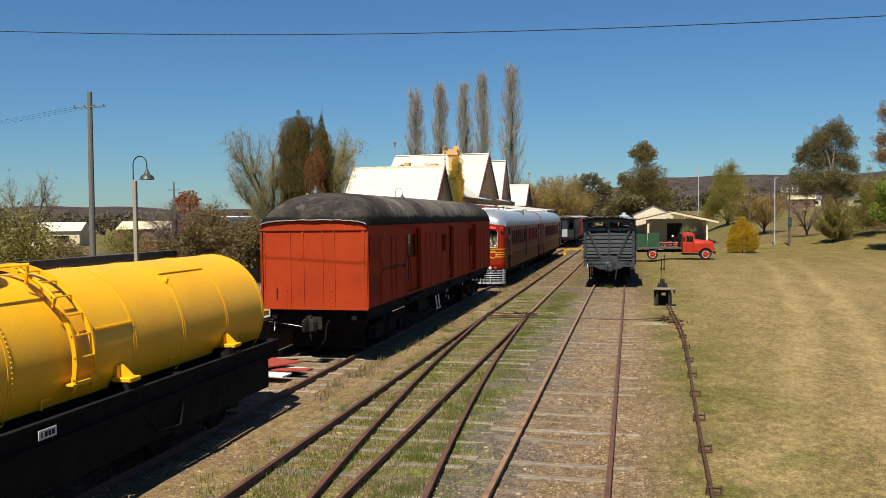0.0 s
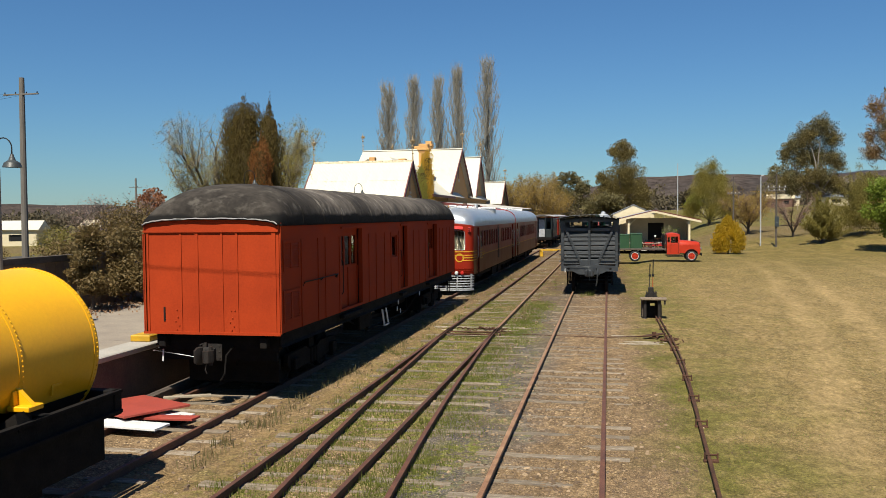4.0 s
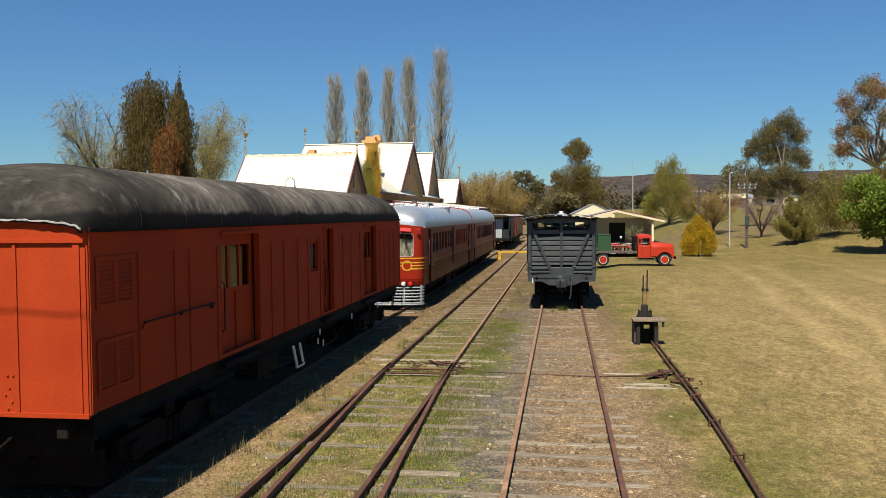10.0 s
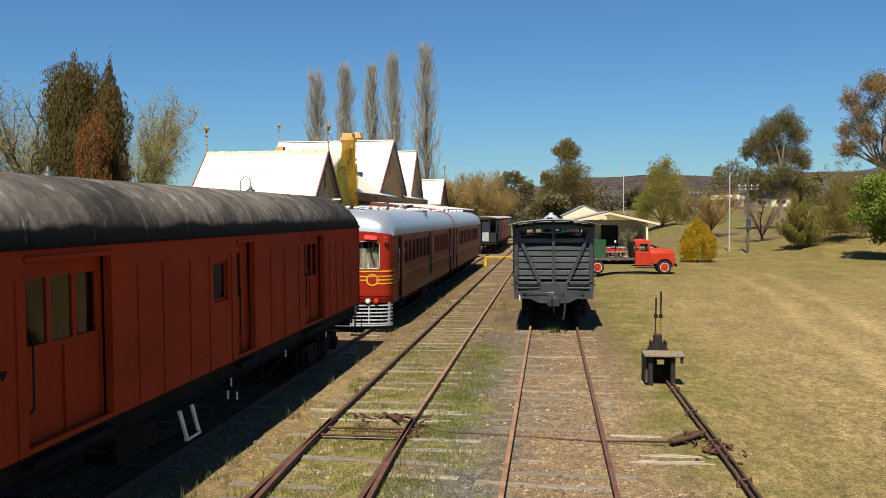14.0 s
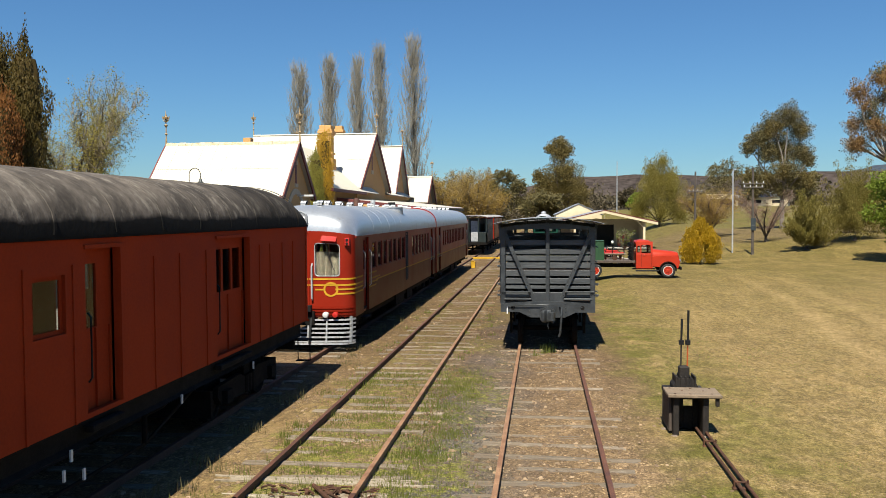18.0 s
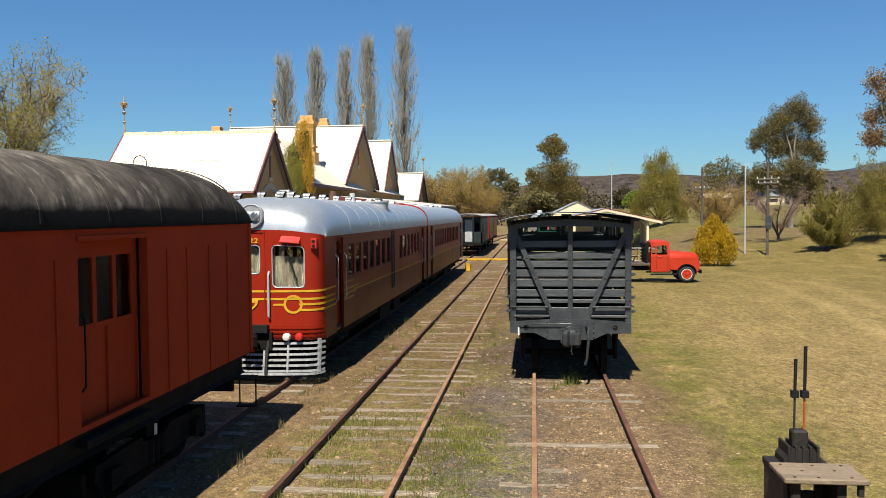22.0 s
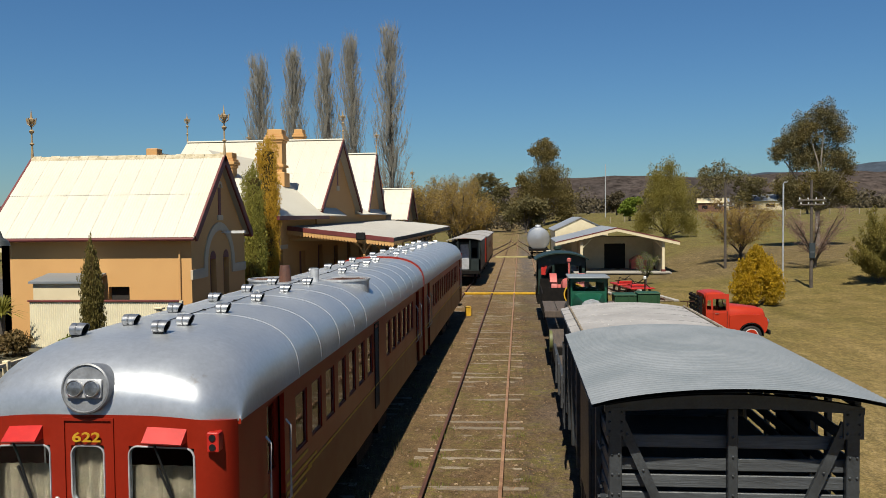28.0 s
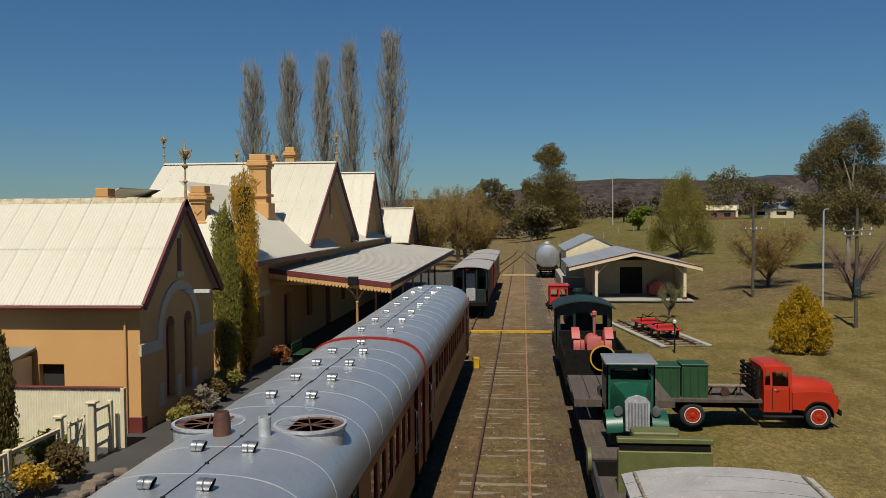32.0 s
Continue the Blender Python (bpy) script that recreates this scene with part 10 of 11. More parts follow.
for x in (-0.4, 0.4):
    tube(bm, [(x, 0, 0.0), (x + 0.1, 0.2, 0.3), (x, 0.4, 0.0)], 0.025, 6)
tube(bm, [(-0.5, 0.2, 0.3), (0.6, 0.2, 0.32)], 0.03, 6)
tube(bm, [(0.6, 0.2, 0.0), (0.62, 0.2, 0.72), (0.35, 0.2, 0.74), (0.9, 0.2, 0.74)], 0.02, 6)
lathe(bm, [(0.02, -0.04), (0.14, -0.04), (0.14, 0.04), (0.02, 0.04)], (0.1, 0.1, 0.15), 14, "y")
part("frame", bm, M_RODRUST, cr)
part("plank", rbox(-0.75, 0.05, 0.33, 0.75, 0.35, 0.38, 0.01), M_TIMBER, cr)

# ---- point lever stand and rodding ----
ls_ = thing("point_lever_stand", (2.35, 34.75, -0.13), "black twin lever stand with a weathered plank table", "lever stand")
part("table_top", rbox(-0.42, -0.3, 0.66, 0.46, 0.32, 0.72, 0.012), mat("bleached_plank", (0.19, 0.139, 0.095), 0.9, col2=(0.127, 0.095, 0.0634), scale=3, fine=25, grain=0.35, bump=0.4, stretch=(0.5, 4, 1)), ls_, "weathered pale brown plank top")
for x in (-0.32, 0.16):
    part("side_plate", rbox(x, -0.2, 0, x + 0.1, 0.3, 0.655, 0.012), M_STANDIRON, ls_)
part("side_board", rbox(-0.375, -0.1, 0.05, -0.325, 0.7, 0.62, 0.01), M_DECK, ls_, "brown timber side board")
part("side_board", rbox(0.265, 0.2, 0.05, 0.315, 0.7, 0.5, 0.01), M_DECK, ls_, "brown timber side board")
part("back_plate", rbox(-0.24, 0.28, 0.0, -0.08, 0.34, 0.655, 0.008), M_STANDIRON, ls_)
part("back_plate", rbox(0.08, 0.26, 0.0, 0.22, 0.34, 0.655, 0.008), M_STANDIRON, ls_)
part("back_plate", rbox(-0.08, 0.28, 0.0, 0.08, 0.34, 0.4, 0.008), M_STANDIRON, ls_)
part("back_plate", rbox(-0.08, 0.28, 0.54, 0.08, 0.34, 0.655, 0.008), M_STANDIRON, ls_)
part("bearer", rbox(-0.38, 0.3, 0.58, 0.3, 0.76, 0.67, 0.012), M_STANDIRON, ls_)
part("strut", rbox(0.36, -0.26, 0.52, 0.42, -0.2, 0.655, 0.006), M_STANDIRON, ls_)
for x, y, w in ((-0.36, -0.28, 0.12), (0.12, -0.3, 0.14), (-0.46, 0.2, 0.1)):
    part("footing", rbox(x, y, -0.06, x + w, y + 0.1, 0.02, 0.02), M_STONE, ls_, "pale rubble footing")
bm = B()
for x, y in ((-0.3, -0.24), (-0.05, -0.24), (0.3, -0.22), (-0.32, 0.22), (0.02, 0.2), (0.34, 0.22), (-0.15, 0.0), (0.2, 0.02)):
    cyl(bm, (x, y, 0.715), (x, y, 0.727), 0.018, 8)
part("bolt_heads", bm, M_RODRUST, ls_, "rusty bolt heads")
bm = B()
prism(bm, [(-0.26, 0.5), (0.2, 0.5), (0.2, 0.7), (0.1, 0.86), (-0.14, 0.86), (-0.24, 0.74)], 0.36, 0.72, "y")
qd = part("quadrant", bm, M_STANDIRON, ls_, "black cast iron quadrant", smooth=False)
for k in range(5):
    part("quadrant_plate", rbox(-0.2 + k * 0.08, 0.34, 0.66, -0.17 + k * 0.08, 0.74, 0.9, 0.008), M_STANDIRON, qd)
part("lever_box", rbox(-0.13, 0.42, 0.84, 0.05, 0.58, 1.06, 0.02), M_STANDIRON, ls_)
for x, tip, col in ((-0.09, 1.88, M_STANDIRON), (0.02, 2.03, mat("orange_lever_paint", (0.348, 0.0634, 0.0095), 0.5))):
    bm = B()
    tube(bm, [(x, 0.5, 0.95), (x + 0.01, 0.52, 1.5)], 0.013, 8)
    lv = part("lever", bm, col, ls_, "orange lever rod" if x > 0 else "black lever rod")
    bm = B()
    tube(bm, [(x + 0.01, 0.52, 1.46), (x + 0.02, 0.53, tip)], [0.017, 0.021], 10)
    box(bm, x - 0.03, 0.48, 1.43, x + 0.05, 0.56, 1.51)
    part("grip", bm, M_TRIM, lv, "black lever handle")
rod = thing("point_rodding", (0, 0, 0), "rusty iron point rodding on rollers beside the track", "point rodding")


def rod_x(y):
    return 2.02 + 0.5 * sstep(8, 27, y) - 0.06 * sstep(27, 34, y)


for off, y1 in ((0.0, 34.9), (0.1, 34.9)):
    bm = B()
    tube(bm, [(float(rod_x(y)) + off * float(sstep(18, 30, y)) + 0.012 * off * 10, y, -0.06) for y in np.linspace(-4, y1, 26)], 0.024, 8)
    part("rod", bm, M_RODRUST, rod)
for y in np.arange(-3, 34.5, 2.05):
    x = float(rod_x(y))
    part("roller_frame", rbox(x - 0.07, y - 0.05, -0.16, x + 0.15, y + 0.05, -0.1, 0.008), M_RODRUST, rod)
    bm = B()
    for xx in (x - 0.05, x + 0.13):
        box(bm, xx - 0.01, y - 0.03, -0.12, xx + 0.01, y + 0.03, 0.0)
    cyl(bm, (x - 0.05, y, -0.03), (x + 0.13, y, -0.03), 0.015, 8)
    part("roller", bm, M_RODRUST, rod)


def splinters(parent, name, x0, x1, y, n, seed, z=-0.105, material=None):
    """A rotten timber: split bleached strips lying side by side, broken at their ends."""
    r = random.Random(seed)
    for k in range(n):
        a, b = x0 + r.uniform(0, 0.35), x1 - r.uniform(0, 0.45)
        bm = B()
        w = r.uniform(0.025, 0.05)
        yy = y + (k - n / 2) * 0.062 + r.uniform(-0.01, 0.01)
        rings = []
        for i in range(6):
            x = a + (b - a) * i / 5
            d, h = r.uniform(-0.012, 0.012), z + r.uniform(-0.012, 0.01)
            e = 0.35 if i in (0, 5) else 1.0
            rings.append([(x, yy + d - w * e, z - 0.06), (x, yy + d - w * e, h - 0.012), (x, yy + d, h), (x, yy + d + w * e, h - 0.01), (x, yy + d + w * e, z - 0.06)])
        loft(bm, rings)
        bmesh.ops.recalc_face_normals(bm, faces=bm.faces[:])
        part(name, bm, material or M_BLEACH, parent, "bleached split timber", smooth=False)


def scrap(parent, name, cx, cy, n, sx, sy, seed, label, z=-0.11):
    """Rusted bars, chairs and bolts lying in a heap."""
    r = random.Random(seed)
    bm = B()
    for k in range(n):
        p = Vector((cx + r.gauss(0, sx), cy + r.gauss(0, sy), z + r.uniform(-0.01, 0.03)))
        d = Vector((r.uniform(-1, 1), r.uniform(-0.6, 0.6), r.uniform(-0.15, 0.2))).normalized() * r.uniform(0.04, 0.15)
        if k % 3 == 0:
            m = Matrix.Translation(p) @ Euler((r.uniform(-0.3, 0.3), r.uniform(-0.4, 0.4), r.uniform(0, 3))).to_matrix().to_4x4()
            q = r.uniform(0.025, 0.05)
            box(bm, -q * 1.4, -q * 0.7, -0.03, q * 1.4, q * 0.7, r.uniform(0.01, 0.035), m)
        else:
            tube(bm, [p - d, p + Vector((0, 0, r.uniform(0, 0.03))), p + d], r.uniform(0.009, 0.018), 6)
    heap = part(name, bm, M_RODRUST, parent, label)
    heap["kind"] = "stuff"
    return heap


M_BLEACH = mat("bleached_split_timber", (0.29, 0.245, 0.18), 0.9, col2=(0.19, 0.155, 0.11), scale=4, fine=30, var=0.6, grain=0.35, bump=0.6, stretch=(0.4, 5, 1), dirt=(0.125, 0.09, 0.056), dirt_at=0.6)
splinters(rod, "crank_timber", 0.85, 2.15, 30.3, 2, 1)
splinters(rod, "crank_timber", 0.95, 2.7, 29.15, 2, 2)
splinters(rod, "crank_timber", 1.0, 2.6, 28.8, 2, 3)
splinters(turnout, "long_timber", -1.5, 1.75, 31.65, 4, 4)
splinters(turnout, "long_timber", -1.1, 1.5, 30.95, 2, 5)
scrap(rod, "crank_fittings", 2.45, 29.6, 26, 0.24, 0.3, 6, "rusted cranks and bolts beside the rodding")
scrap(turnout, "point_fittings", 0.25, 31.15, 30, 0.33, 0.12, 7, "heap of rusted point fittings")
scrap(turnout, "point_fittings", 0.86, 30.3, 20, 0.1, 0.38, 8, "rusted rail chairs and bolts")
scrap(turnout, "point_fittings", -0.1, 30.5, 12, 0.1, 0.25, 9, "rusted stretcher fittings")
bm = B()
prism(bm, [(1.85, 29.6), (2.2, 29.9), (2.5, 30.3), (2.4, 30.4), (2.05, 30.1), (1.8, 29.75)], -0.05, -0.02, "z")
cyl(bm, (2.15, 30.0, -0.12), (2.15, 30.0, 0.05), 0.06, 10)
part("crank", bm, M_RODRUST, rod)
bm = B()
tube(bm, [(1.82, 29.65, -0.035), (0.6, 29.85, -0.115), (-2.0, 30.25, -0.125), (-3.0, 31.0, -0.07)], 0.017, 6)
part("cross_rod", bm, M_RODRUST, rod)

# boards between the tank wagon and the van
for k, (x, y, w, l, z, rz, m, lab) in enumerate((
        (-7.65, 18.6, 1.75, 1.25, 0.09, -32, M_FADERED, "faded red painted sheet of board lying across the rail"),
        (-7.2, 17.55, 1.5, 0.42, 0.03, -6, M_WHITE, "white painted board lying between the rails"),
        (-6.85, 18.38, 0.85, 0.38, 0.02, -10, M_WHITE, "white painted board lying between the rails"),
        (-6.72, 18.02, 1.25, 0.26, 0.05, -6, M_FADERED, "faded red plank lying between the rails"),
        (-7.3, 19.9, 0.9, 0.12, 0.0, 25, M_POST, "loose timber offcut between the rails"))):
    ob = part("loose_board", rbox(-w / 2, -l / 2, -0.02, w / 2, l / 2, 0.02, 0.004), m)
    ob.matrix_world = Matrix.Translation((x, y, z)) @ Matrix.Rotation(radians(rz), 4, "Z") @ Matrix.Rotation(radians(2.5 * (k % 3 - 1)), 4, "Y")
    tagged(ob, lab, "board", "loose boards")
    if k == 0:
        for i in range(4):
            part("letter_bar", rbox(-0.5 + i * 0.11, -0.45, 0.02, -0.42 + i * 0.11, -0.3, 0.024, 0.001), M_WHITE, ob)
bl = part("trestle", rbox(-8.0, 18.2, -0.14, -6.6, 18.45, 0.03, 0.01), M_UNDER)
tagged(bl, "dark timber under the loose boards", "timber")

# ---- lamps, poles, wires ----


def yard_lamp(x, y, h=3.75):
    t = thing("platform_lamp", (x, y, PZ), "swan-neck lamp with an enamel shade on a timber post", "lamp", "platform lamps")
    part("post", rbox(-0.055, -0.055, 0, 0.055, 0.055, h, 0.012), M_POST, t, "pale timber post")
    bm = B()
    tube(bm, [(-0.04, 0, h - 0.1), (-0.04, 0, h + 0.45)] + [(-0.04 + 0.22 - 0.22 * math.cos(a), 0, h + 0.45 + 0.24 * math.sin(a)) for a in np.linspace(0.2, math.pi - 0.1, 9)] + [(0.4, 0, h + 0.28)], 0.015, 8)
    part("swan_neck", bm, M_TRIM, t)
    bm = B()
    lathe(bm, [(0.03, 0.3), (0.05, 0.24), (0.08, 0.16), (0.17, 0.1), (0.21, 0.0), (0.19, 0.0), (0.15, 0.08), (0.02, 0.16)], (0.4, 0, h + 0.02), 18)
    part("shade", bm, mat("lamp_enamel", (0.045, 0.05, 0.048), 0.45), t, "grey green enamel shade")
    return t


for y, x in ((21.6, -12.8), (35.9, -13.25), (50.2, -13.12)):
    yard_lamp(x, y)


def pole(x, y, h, label, arm=None, material=None, r=0.13, lean=0.0, name="utility_pole"):
    z = float(height(x, y))
    t = thing(name, (x, y, z), label, "pole")
    bm = B()
    tube(bm, [(0, 0, -0.3), (lean * 0.5, 0, h * 0.5), (lean, 0, h)], [r, r * 0.85, r * 0.72], 10)
    part("pole", bm, material or M_POLE, t)
    for z_, w in arm or ():
        part("crossarm", rbox(lean - w / 2, -0.16, z_, lean + w / 2, -0.06, z_ + 0.09, 0.01), M_POLE, t)
        for k in range(4):
            bm = B()
            lathe(bm, [(0.035, 0), (0.042, 0.05), (0.03, 0.08), (0.036, 0.11), (0.01, 0.13)], (lean - w / 2 + 0.1 + k * (w - 0.2) / 3, -0.1, z_ + 0.09), 8)
            part("insulator", bm, M_WHITE if z_ < 8 else M_TRIM, t)
    return t


pole(-37.3, 54.2, 13.75, "tall timber power pole with one crossarm", [(12.6, 2.6)], r=0.24, lean=0.1)
pole(15.0, 106.3, 7.2, "dark timber telegraph pole", [(5.2, 1.4)], M_BARK, 0.12)
t_ = pole(15.8, 93.4, 6.9, "pale steel lamp post with a hooked top", None, M_SILVERP, 0.07, name="lamp_post")
bm = B()
tube(bm, [(0, 0, 6.85), (0.05, 0, 7.0), (0.3, 0, 7.02)], 0.03, 6)
part("hook", bm, M_SILVERP, t_)
t_ = pole(16.8, 90.8, 7.05, "timber telegraph pole with white insulators and a dark sign", [(5.7, 1.75), (5.4, 1.6)], M_BARK, 0.11, name="telegraph_pole")
part("sign_board", rbox(-0.18, -0.2, 1.95, 0.2, -0.15, 2.95, 0.01), mat("dark_sign", (0.019, 0.0285, 0.0348), 0.6), t_, "small dark sign board")
part("sign_bars", rbox(-0.13, -0.21, 2.3, 0.15, -0.198, 2.42, 0.002), M_STOCK, t_)
pole(22, 275, 15.0, "distant pale pole on the slope", None, M_SILVERP, 0.16)
pole(-75, 130, 11.0, "distant timber power pole in the town", [(9.5, 2.2)], r=0.2)
cb = thing("overhead_cable", (0, 16.6, 0), "thin dark overhead cable crossing the yard", "cable")
bm = B()
tube(bm, [(x, 0.0, 7.135 - 0.027 * x + 0.0022 * x * x) for x in np.linspace(-45, 45, 40)], 0.009, 5)
part("cable", bm, M_TRIM, cb)
for x in (-45, 45):
    pole(x, 16.6, 7.16 - 0.027 * x + 0.0022 * x * x - float(height(x, 16.6)), "timber pole holding the overhead cable", r=0.16)
wr = thing("overhead_cable", (0, 0, 0), "thin power wires strung from the timber pole", "cable")
for k in range(3):
    bm = B()
    tube(bm, [(-38.4 + k * 1.1 - 60 * f, 54.2 + 4 * f, 11.85 - 3 * f + 4 * (f - 0.5) ** 2 - 1.0) for f in np.linspace(0, 1, 12)], 0.007, 4)
    part("wire", bm, M_TRIM, wr)

pole(-97.3, 58.2, 10.6, "timber power pole at the end of the wires", [(9.4, 2.6)], r=0.22)
# ---- barriers and small yard things ----
yb = thing("yellow_crossing_beam", (-3.4, 90.2, 0), "yellow painted crossing beam across the tracks", "beam")
part("beam", rbox(-2.55, -0.07, -0.12, 2.55, 0.07, 0.03, 0.01), M_YELLOW, yb)
wb = thing("pale_crossing_beam", (-2.6, 138.2, 0), "pale yellow beam across the tracks further on", "beam")
part("beam", rbox(-2.6, -0.1, -0.1, 2.6, 0.1, 0.1, 0.01), mat("pale_yellow", (0.38, 0.317, 0.139), 0.7), wb)
yx = thing("yellow_buffer_box", (-4.92, 78.4, -0.13), "bright yellow switch box beside the rail", "box")
part("body", rbox(-0.16, -0.2, 0, 0.16, 0.2, 0.46, 0.02), M_YELLOW, yx)
part("lid", rbox(-0.18, -0.22, 0.46, 0.1, 0.22, 0.5, 0.01), M_YELLOW, yx)
pad = thing("display_pad", (5.0, 90.5, -0.1), "short display track of pale timber with concrete strips", "display track", rz=10)
for x in (-1.25, 1.25):
    part("kerb", rbox(x - 0.16, -5.5, 0, x + 0.16, 5.5, 0.1, 0.01), M_CEMENT, pad)
for k in range(13):
    part("sleeper", rbox(-1.1, -5.4 + k * 0.87, 0.0, 1.1, -5.2 + k * 0.87, 0.07, 0.008), M_TIMBER, pad)
for x in (-0.55, 0.55):
    part("rail", rbox(x - 0.03, -5.4, 0.06, x + 0.03, 5.4, 0.17, 0.006), M_RUST, pad)
for y, lab in ((88.3, "low red rail trolley on the display track"), (91.2, "red framed hand trolley on the display track")):
    tq = thing("hand_trolley", (4.95 + (90.5 - y) * 0.17, y, 0.07), lab, "rail trolley", "display trolleys", rz=10)
    part("deck", rbox(-0.75, -1.0, 0.38, 0.75, 1.0, 0.47, 0.02), M_REDP, tq)
    for x in (-0.55, 0.55):
        for yy in (-0.6, 0.6):
            bm = B()
            lathe(bm, [(0.03, -0.04), (0.2, -0.04), (0.2, 0.04), (0.03, 0.04)], (x, yy, 0.2), 14, "x")
            part("wheel", bm, M_RUST, tq)
    bm = B()
    tube(bm, [(-0.6, -0.5, 0.47), (-0.3, 0.2, 0.85), (0.1, 0.3, 0.7), (0.6, 0.8, 0.9)], 0.03, 6)
    tube(bm, [(0.5, -0.8, 0.47), (0.4, 0.0, 0.75), (-0.4, 0.9, 0.55)], 0.03, 6)
    part("handle_bar", bm, M_UNDER, tq)
    part("seat_rail", rbox(-0.5, -0.15, 0.5, 0.5, 0.1, 0.62, 0.02), M_REDP, tq)
hy = thing("tap_post", (5.0, 83.2, -0.1), "thin dark tap post with a pale head", "tap post")
bm = B()
cyl(bm, (0, 0, 0), (0, 0, 1.5), 0.04, 8)
part("post", bm, M_UNDER, hy)
bm = B()
lathe(bm, [(0.02, 0), (0.09, 0.05), (0.09, 0.16), (0.03, 0.22)], (0, 0, 1.48), 10)
part("head", bm, M_WHITE, hy)
bare_tree(7.3, 98.2, 2.3, 1.0, 301, "young thin sapling on the lawn", leaf=L_BRIGHT, n_leaf=700, size=0.05, name="sapling")

# ---- platform back fence ----
bf = thing("paling_fence", (-14.3, 0, 0), "long tan brown paling fence with a dark top rail", "fence")
part("top_rail", rbox(-0.06, -6, 2.32, 0.08, 46, 2.5, 0.01), M_BARK, bf)
for k in range(130):
    y = -6 + k * 0.4
    part("paling", rbox(-0.025, y, -0.7, 0.025, y + 0.385, 2.34 + 0.02 * math.sin(k * 1.7), 0.006), M_FENCEBR, bf)

# ---- garden plants by the station ----
for k, (x, y, w, h, lf, lab, n, sz) in enumerate((
        (-13.35, 55.0, 0.9, 0.9, L_SILVERBUSH, "grey lavender bush beside the platform", 2200, 0.05),
        (-13.25, 53.3, 0.75, 0.8, L_ORANGE, "orange flowering bush beside the platform", 1800, 0.05),
        (-13.3, 56.6, 0.7, 0.8, L_CYPY, "yellow green bush by the garden fence", 1800, 0.05),
        (-13.3, 57.7, 0.6, 1.0, L_SHRUB, "dark garden bush by the gate", 1500, 0.06),
        (-14.6, 59.2, 0.8, 0.8, L_WEED, "soft green garden plant by the iron fence", 1300, 0.07),
        (-16.2, 59.4, 0.9, 0.7, L_WEED, "soft green garden plant by the iron fence", 1300, 0.07),
        (-17.8, 58.6, 0.9, 0.8, L_SHRUB, "garden plant beside the iron fence", 1300, 0.07),
        (-12.6, 62.5, 0.55, 0.7, L_BUD, "yellow green plant at the pavilion corner", 1500, 0.06),
        (-12.7, 63.6, 0.6, 0.8, L_SHRUB, "dark green plant against the pavilion", 1500, 0.06),
        (-12.6, 64.8, 0.55, 0.9, L_PINKFL, "pale blossoming bush against the pavilion", 1500, 0.05),
        (-12.8, 66.0, 0.6, 0.8, L_SHRUB, "green plant against the pavilion", 1500, 0.06),
        (-13.0, 67.6, 0.7, 0.9, L_CYPG, "green bush beside the cypress", 1500, 0.06),
        (-12.6, 72.8, 0.5, 1.1, L_AUT, "rust brown shrub by the station wall", 1300, 0.06),
        (-18.6, 57.0, 0.9, 1.1, L_WEED, "green leafy clump in the station garden", 1200, 0.08))):
    shrub(x, y, PZ, w, h, lf, 400 + k, lab, n, sz, name="garden_plant", group="station garden plants")
for k in range(16):
    r = random.Random(k)
    ob = part("edging_stone", rbox(-0.16, -0.2, 0, 0.16, 0.2, 0.16, 0.05, 2), M_STONE)
    ob.matrix_world = pose(-12.35 + 0.12 * r.uniform(-1, 1), 52.0 + k * 0.42, PZ - 0.03, r.uniform(-8, 8), r.uniform(-8, 8), r.uniform(0, 180))
    tagged(ob, "rough brown stone edging the garden bed", "stone", "garden edging stones")
bn = thing("bench", (-11.9, 73.6, PZ), "dark green slatted platform bench", "bench", rz=90)
for k in range(4):
    part("seat_slat", rbox(-0.8, -0.25 + k * 0.12, 0.42, 0.8, -0.15 + k * 0.12, 0.46, 0.008), M_GREENBOX, bn)
for k in range(3):
    part("back_slat", rbox(-0.8, 0.24, 0.52 + k * 0.13, 0.8, 0.28, 0.62 + k * 0.13, 0.008), M_GREENBOX, bn)
for x in (-0.65, 0.65):
    part("leg", rbox(x - 0.03, -0.22, 0, x + 0.03, 0.27, 0.42, 0.01), M_UNDER, bn)
pm = thing("palm_plant", (-18.9, 59.6, PZ), "spiky cordyline palm in the garden", "palm")
bm = B()
tube(bm, [(0, 0, 0), (0.05, 0, 1.2)], [0.12, 0.1], 8)
part("trunk", bm, M_BARK, pm)
bm = B()
r = random.Random(5)
for k in range(70):
    a, e = r.uniform(0, math.tau), r.uniform(0.1, 1.4)
    d = Vector((math.cos(a) * math.cos(e), math.sin(a) * math.cos(e), math.sin(e)))
    p = Vector((0.05, 0, 1.2))
    side = d.cross(Vector((0, 0, 1))).normalized() * 0.03
    m1 = p + d * 0.5
    m2 = p + d * 0.95 - Vector((0, 0, 0.25))
    v = [bm.verts.new(q) for q in (p - side, p + side, m1 + side, m1 - side, m2)]
    bm.faces.new(v[:4])
    bm.faces.new((v[3], v[2], v[4]))
part("fronds", bm, L_CYPG, pm)


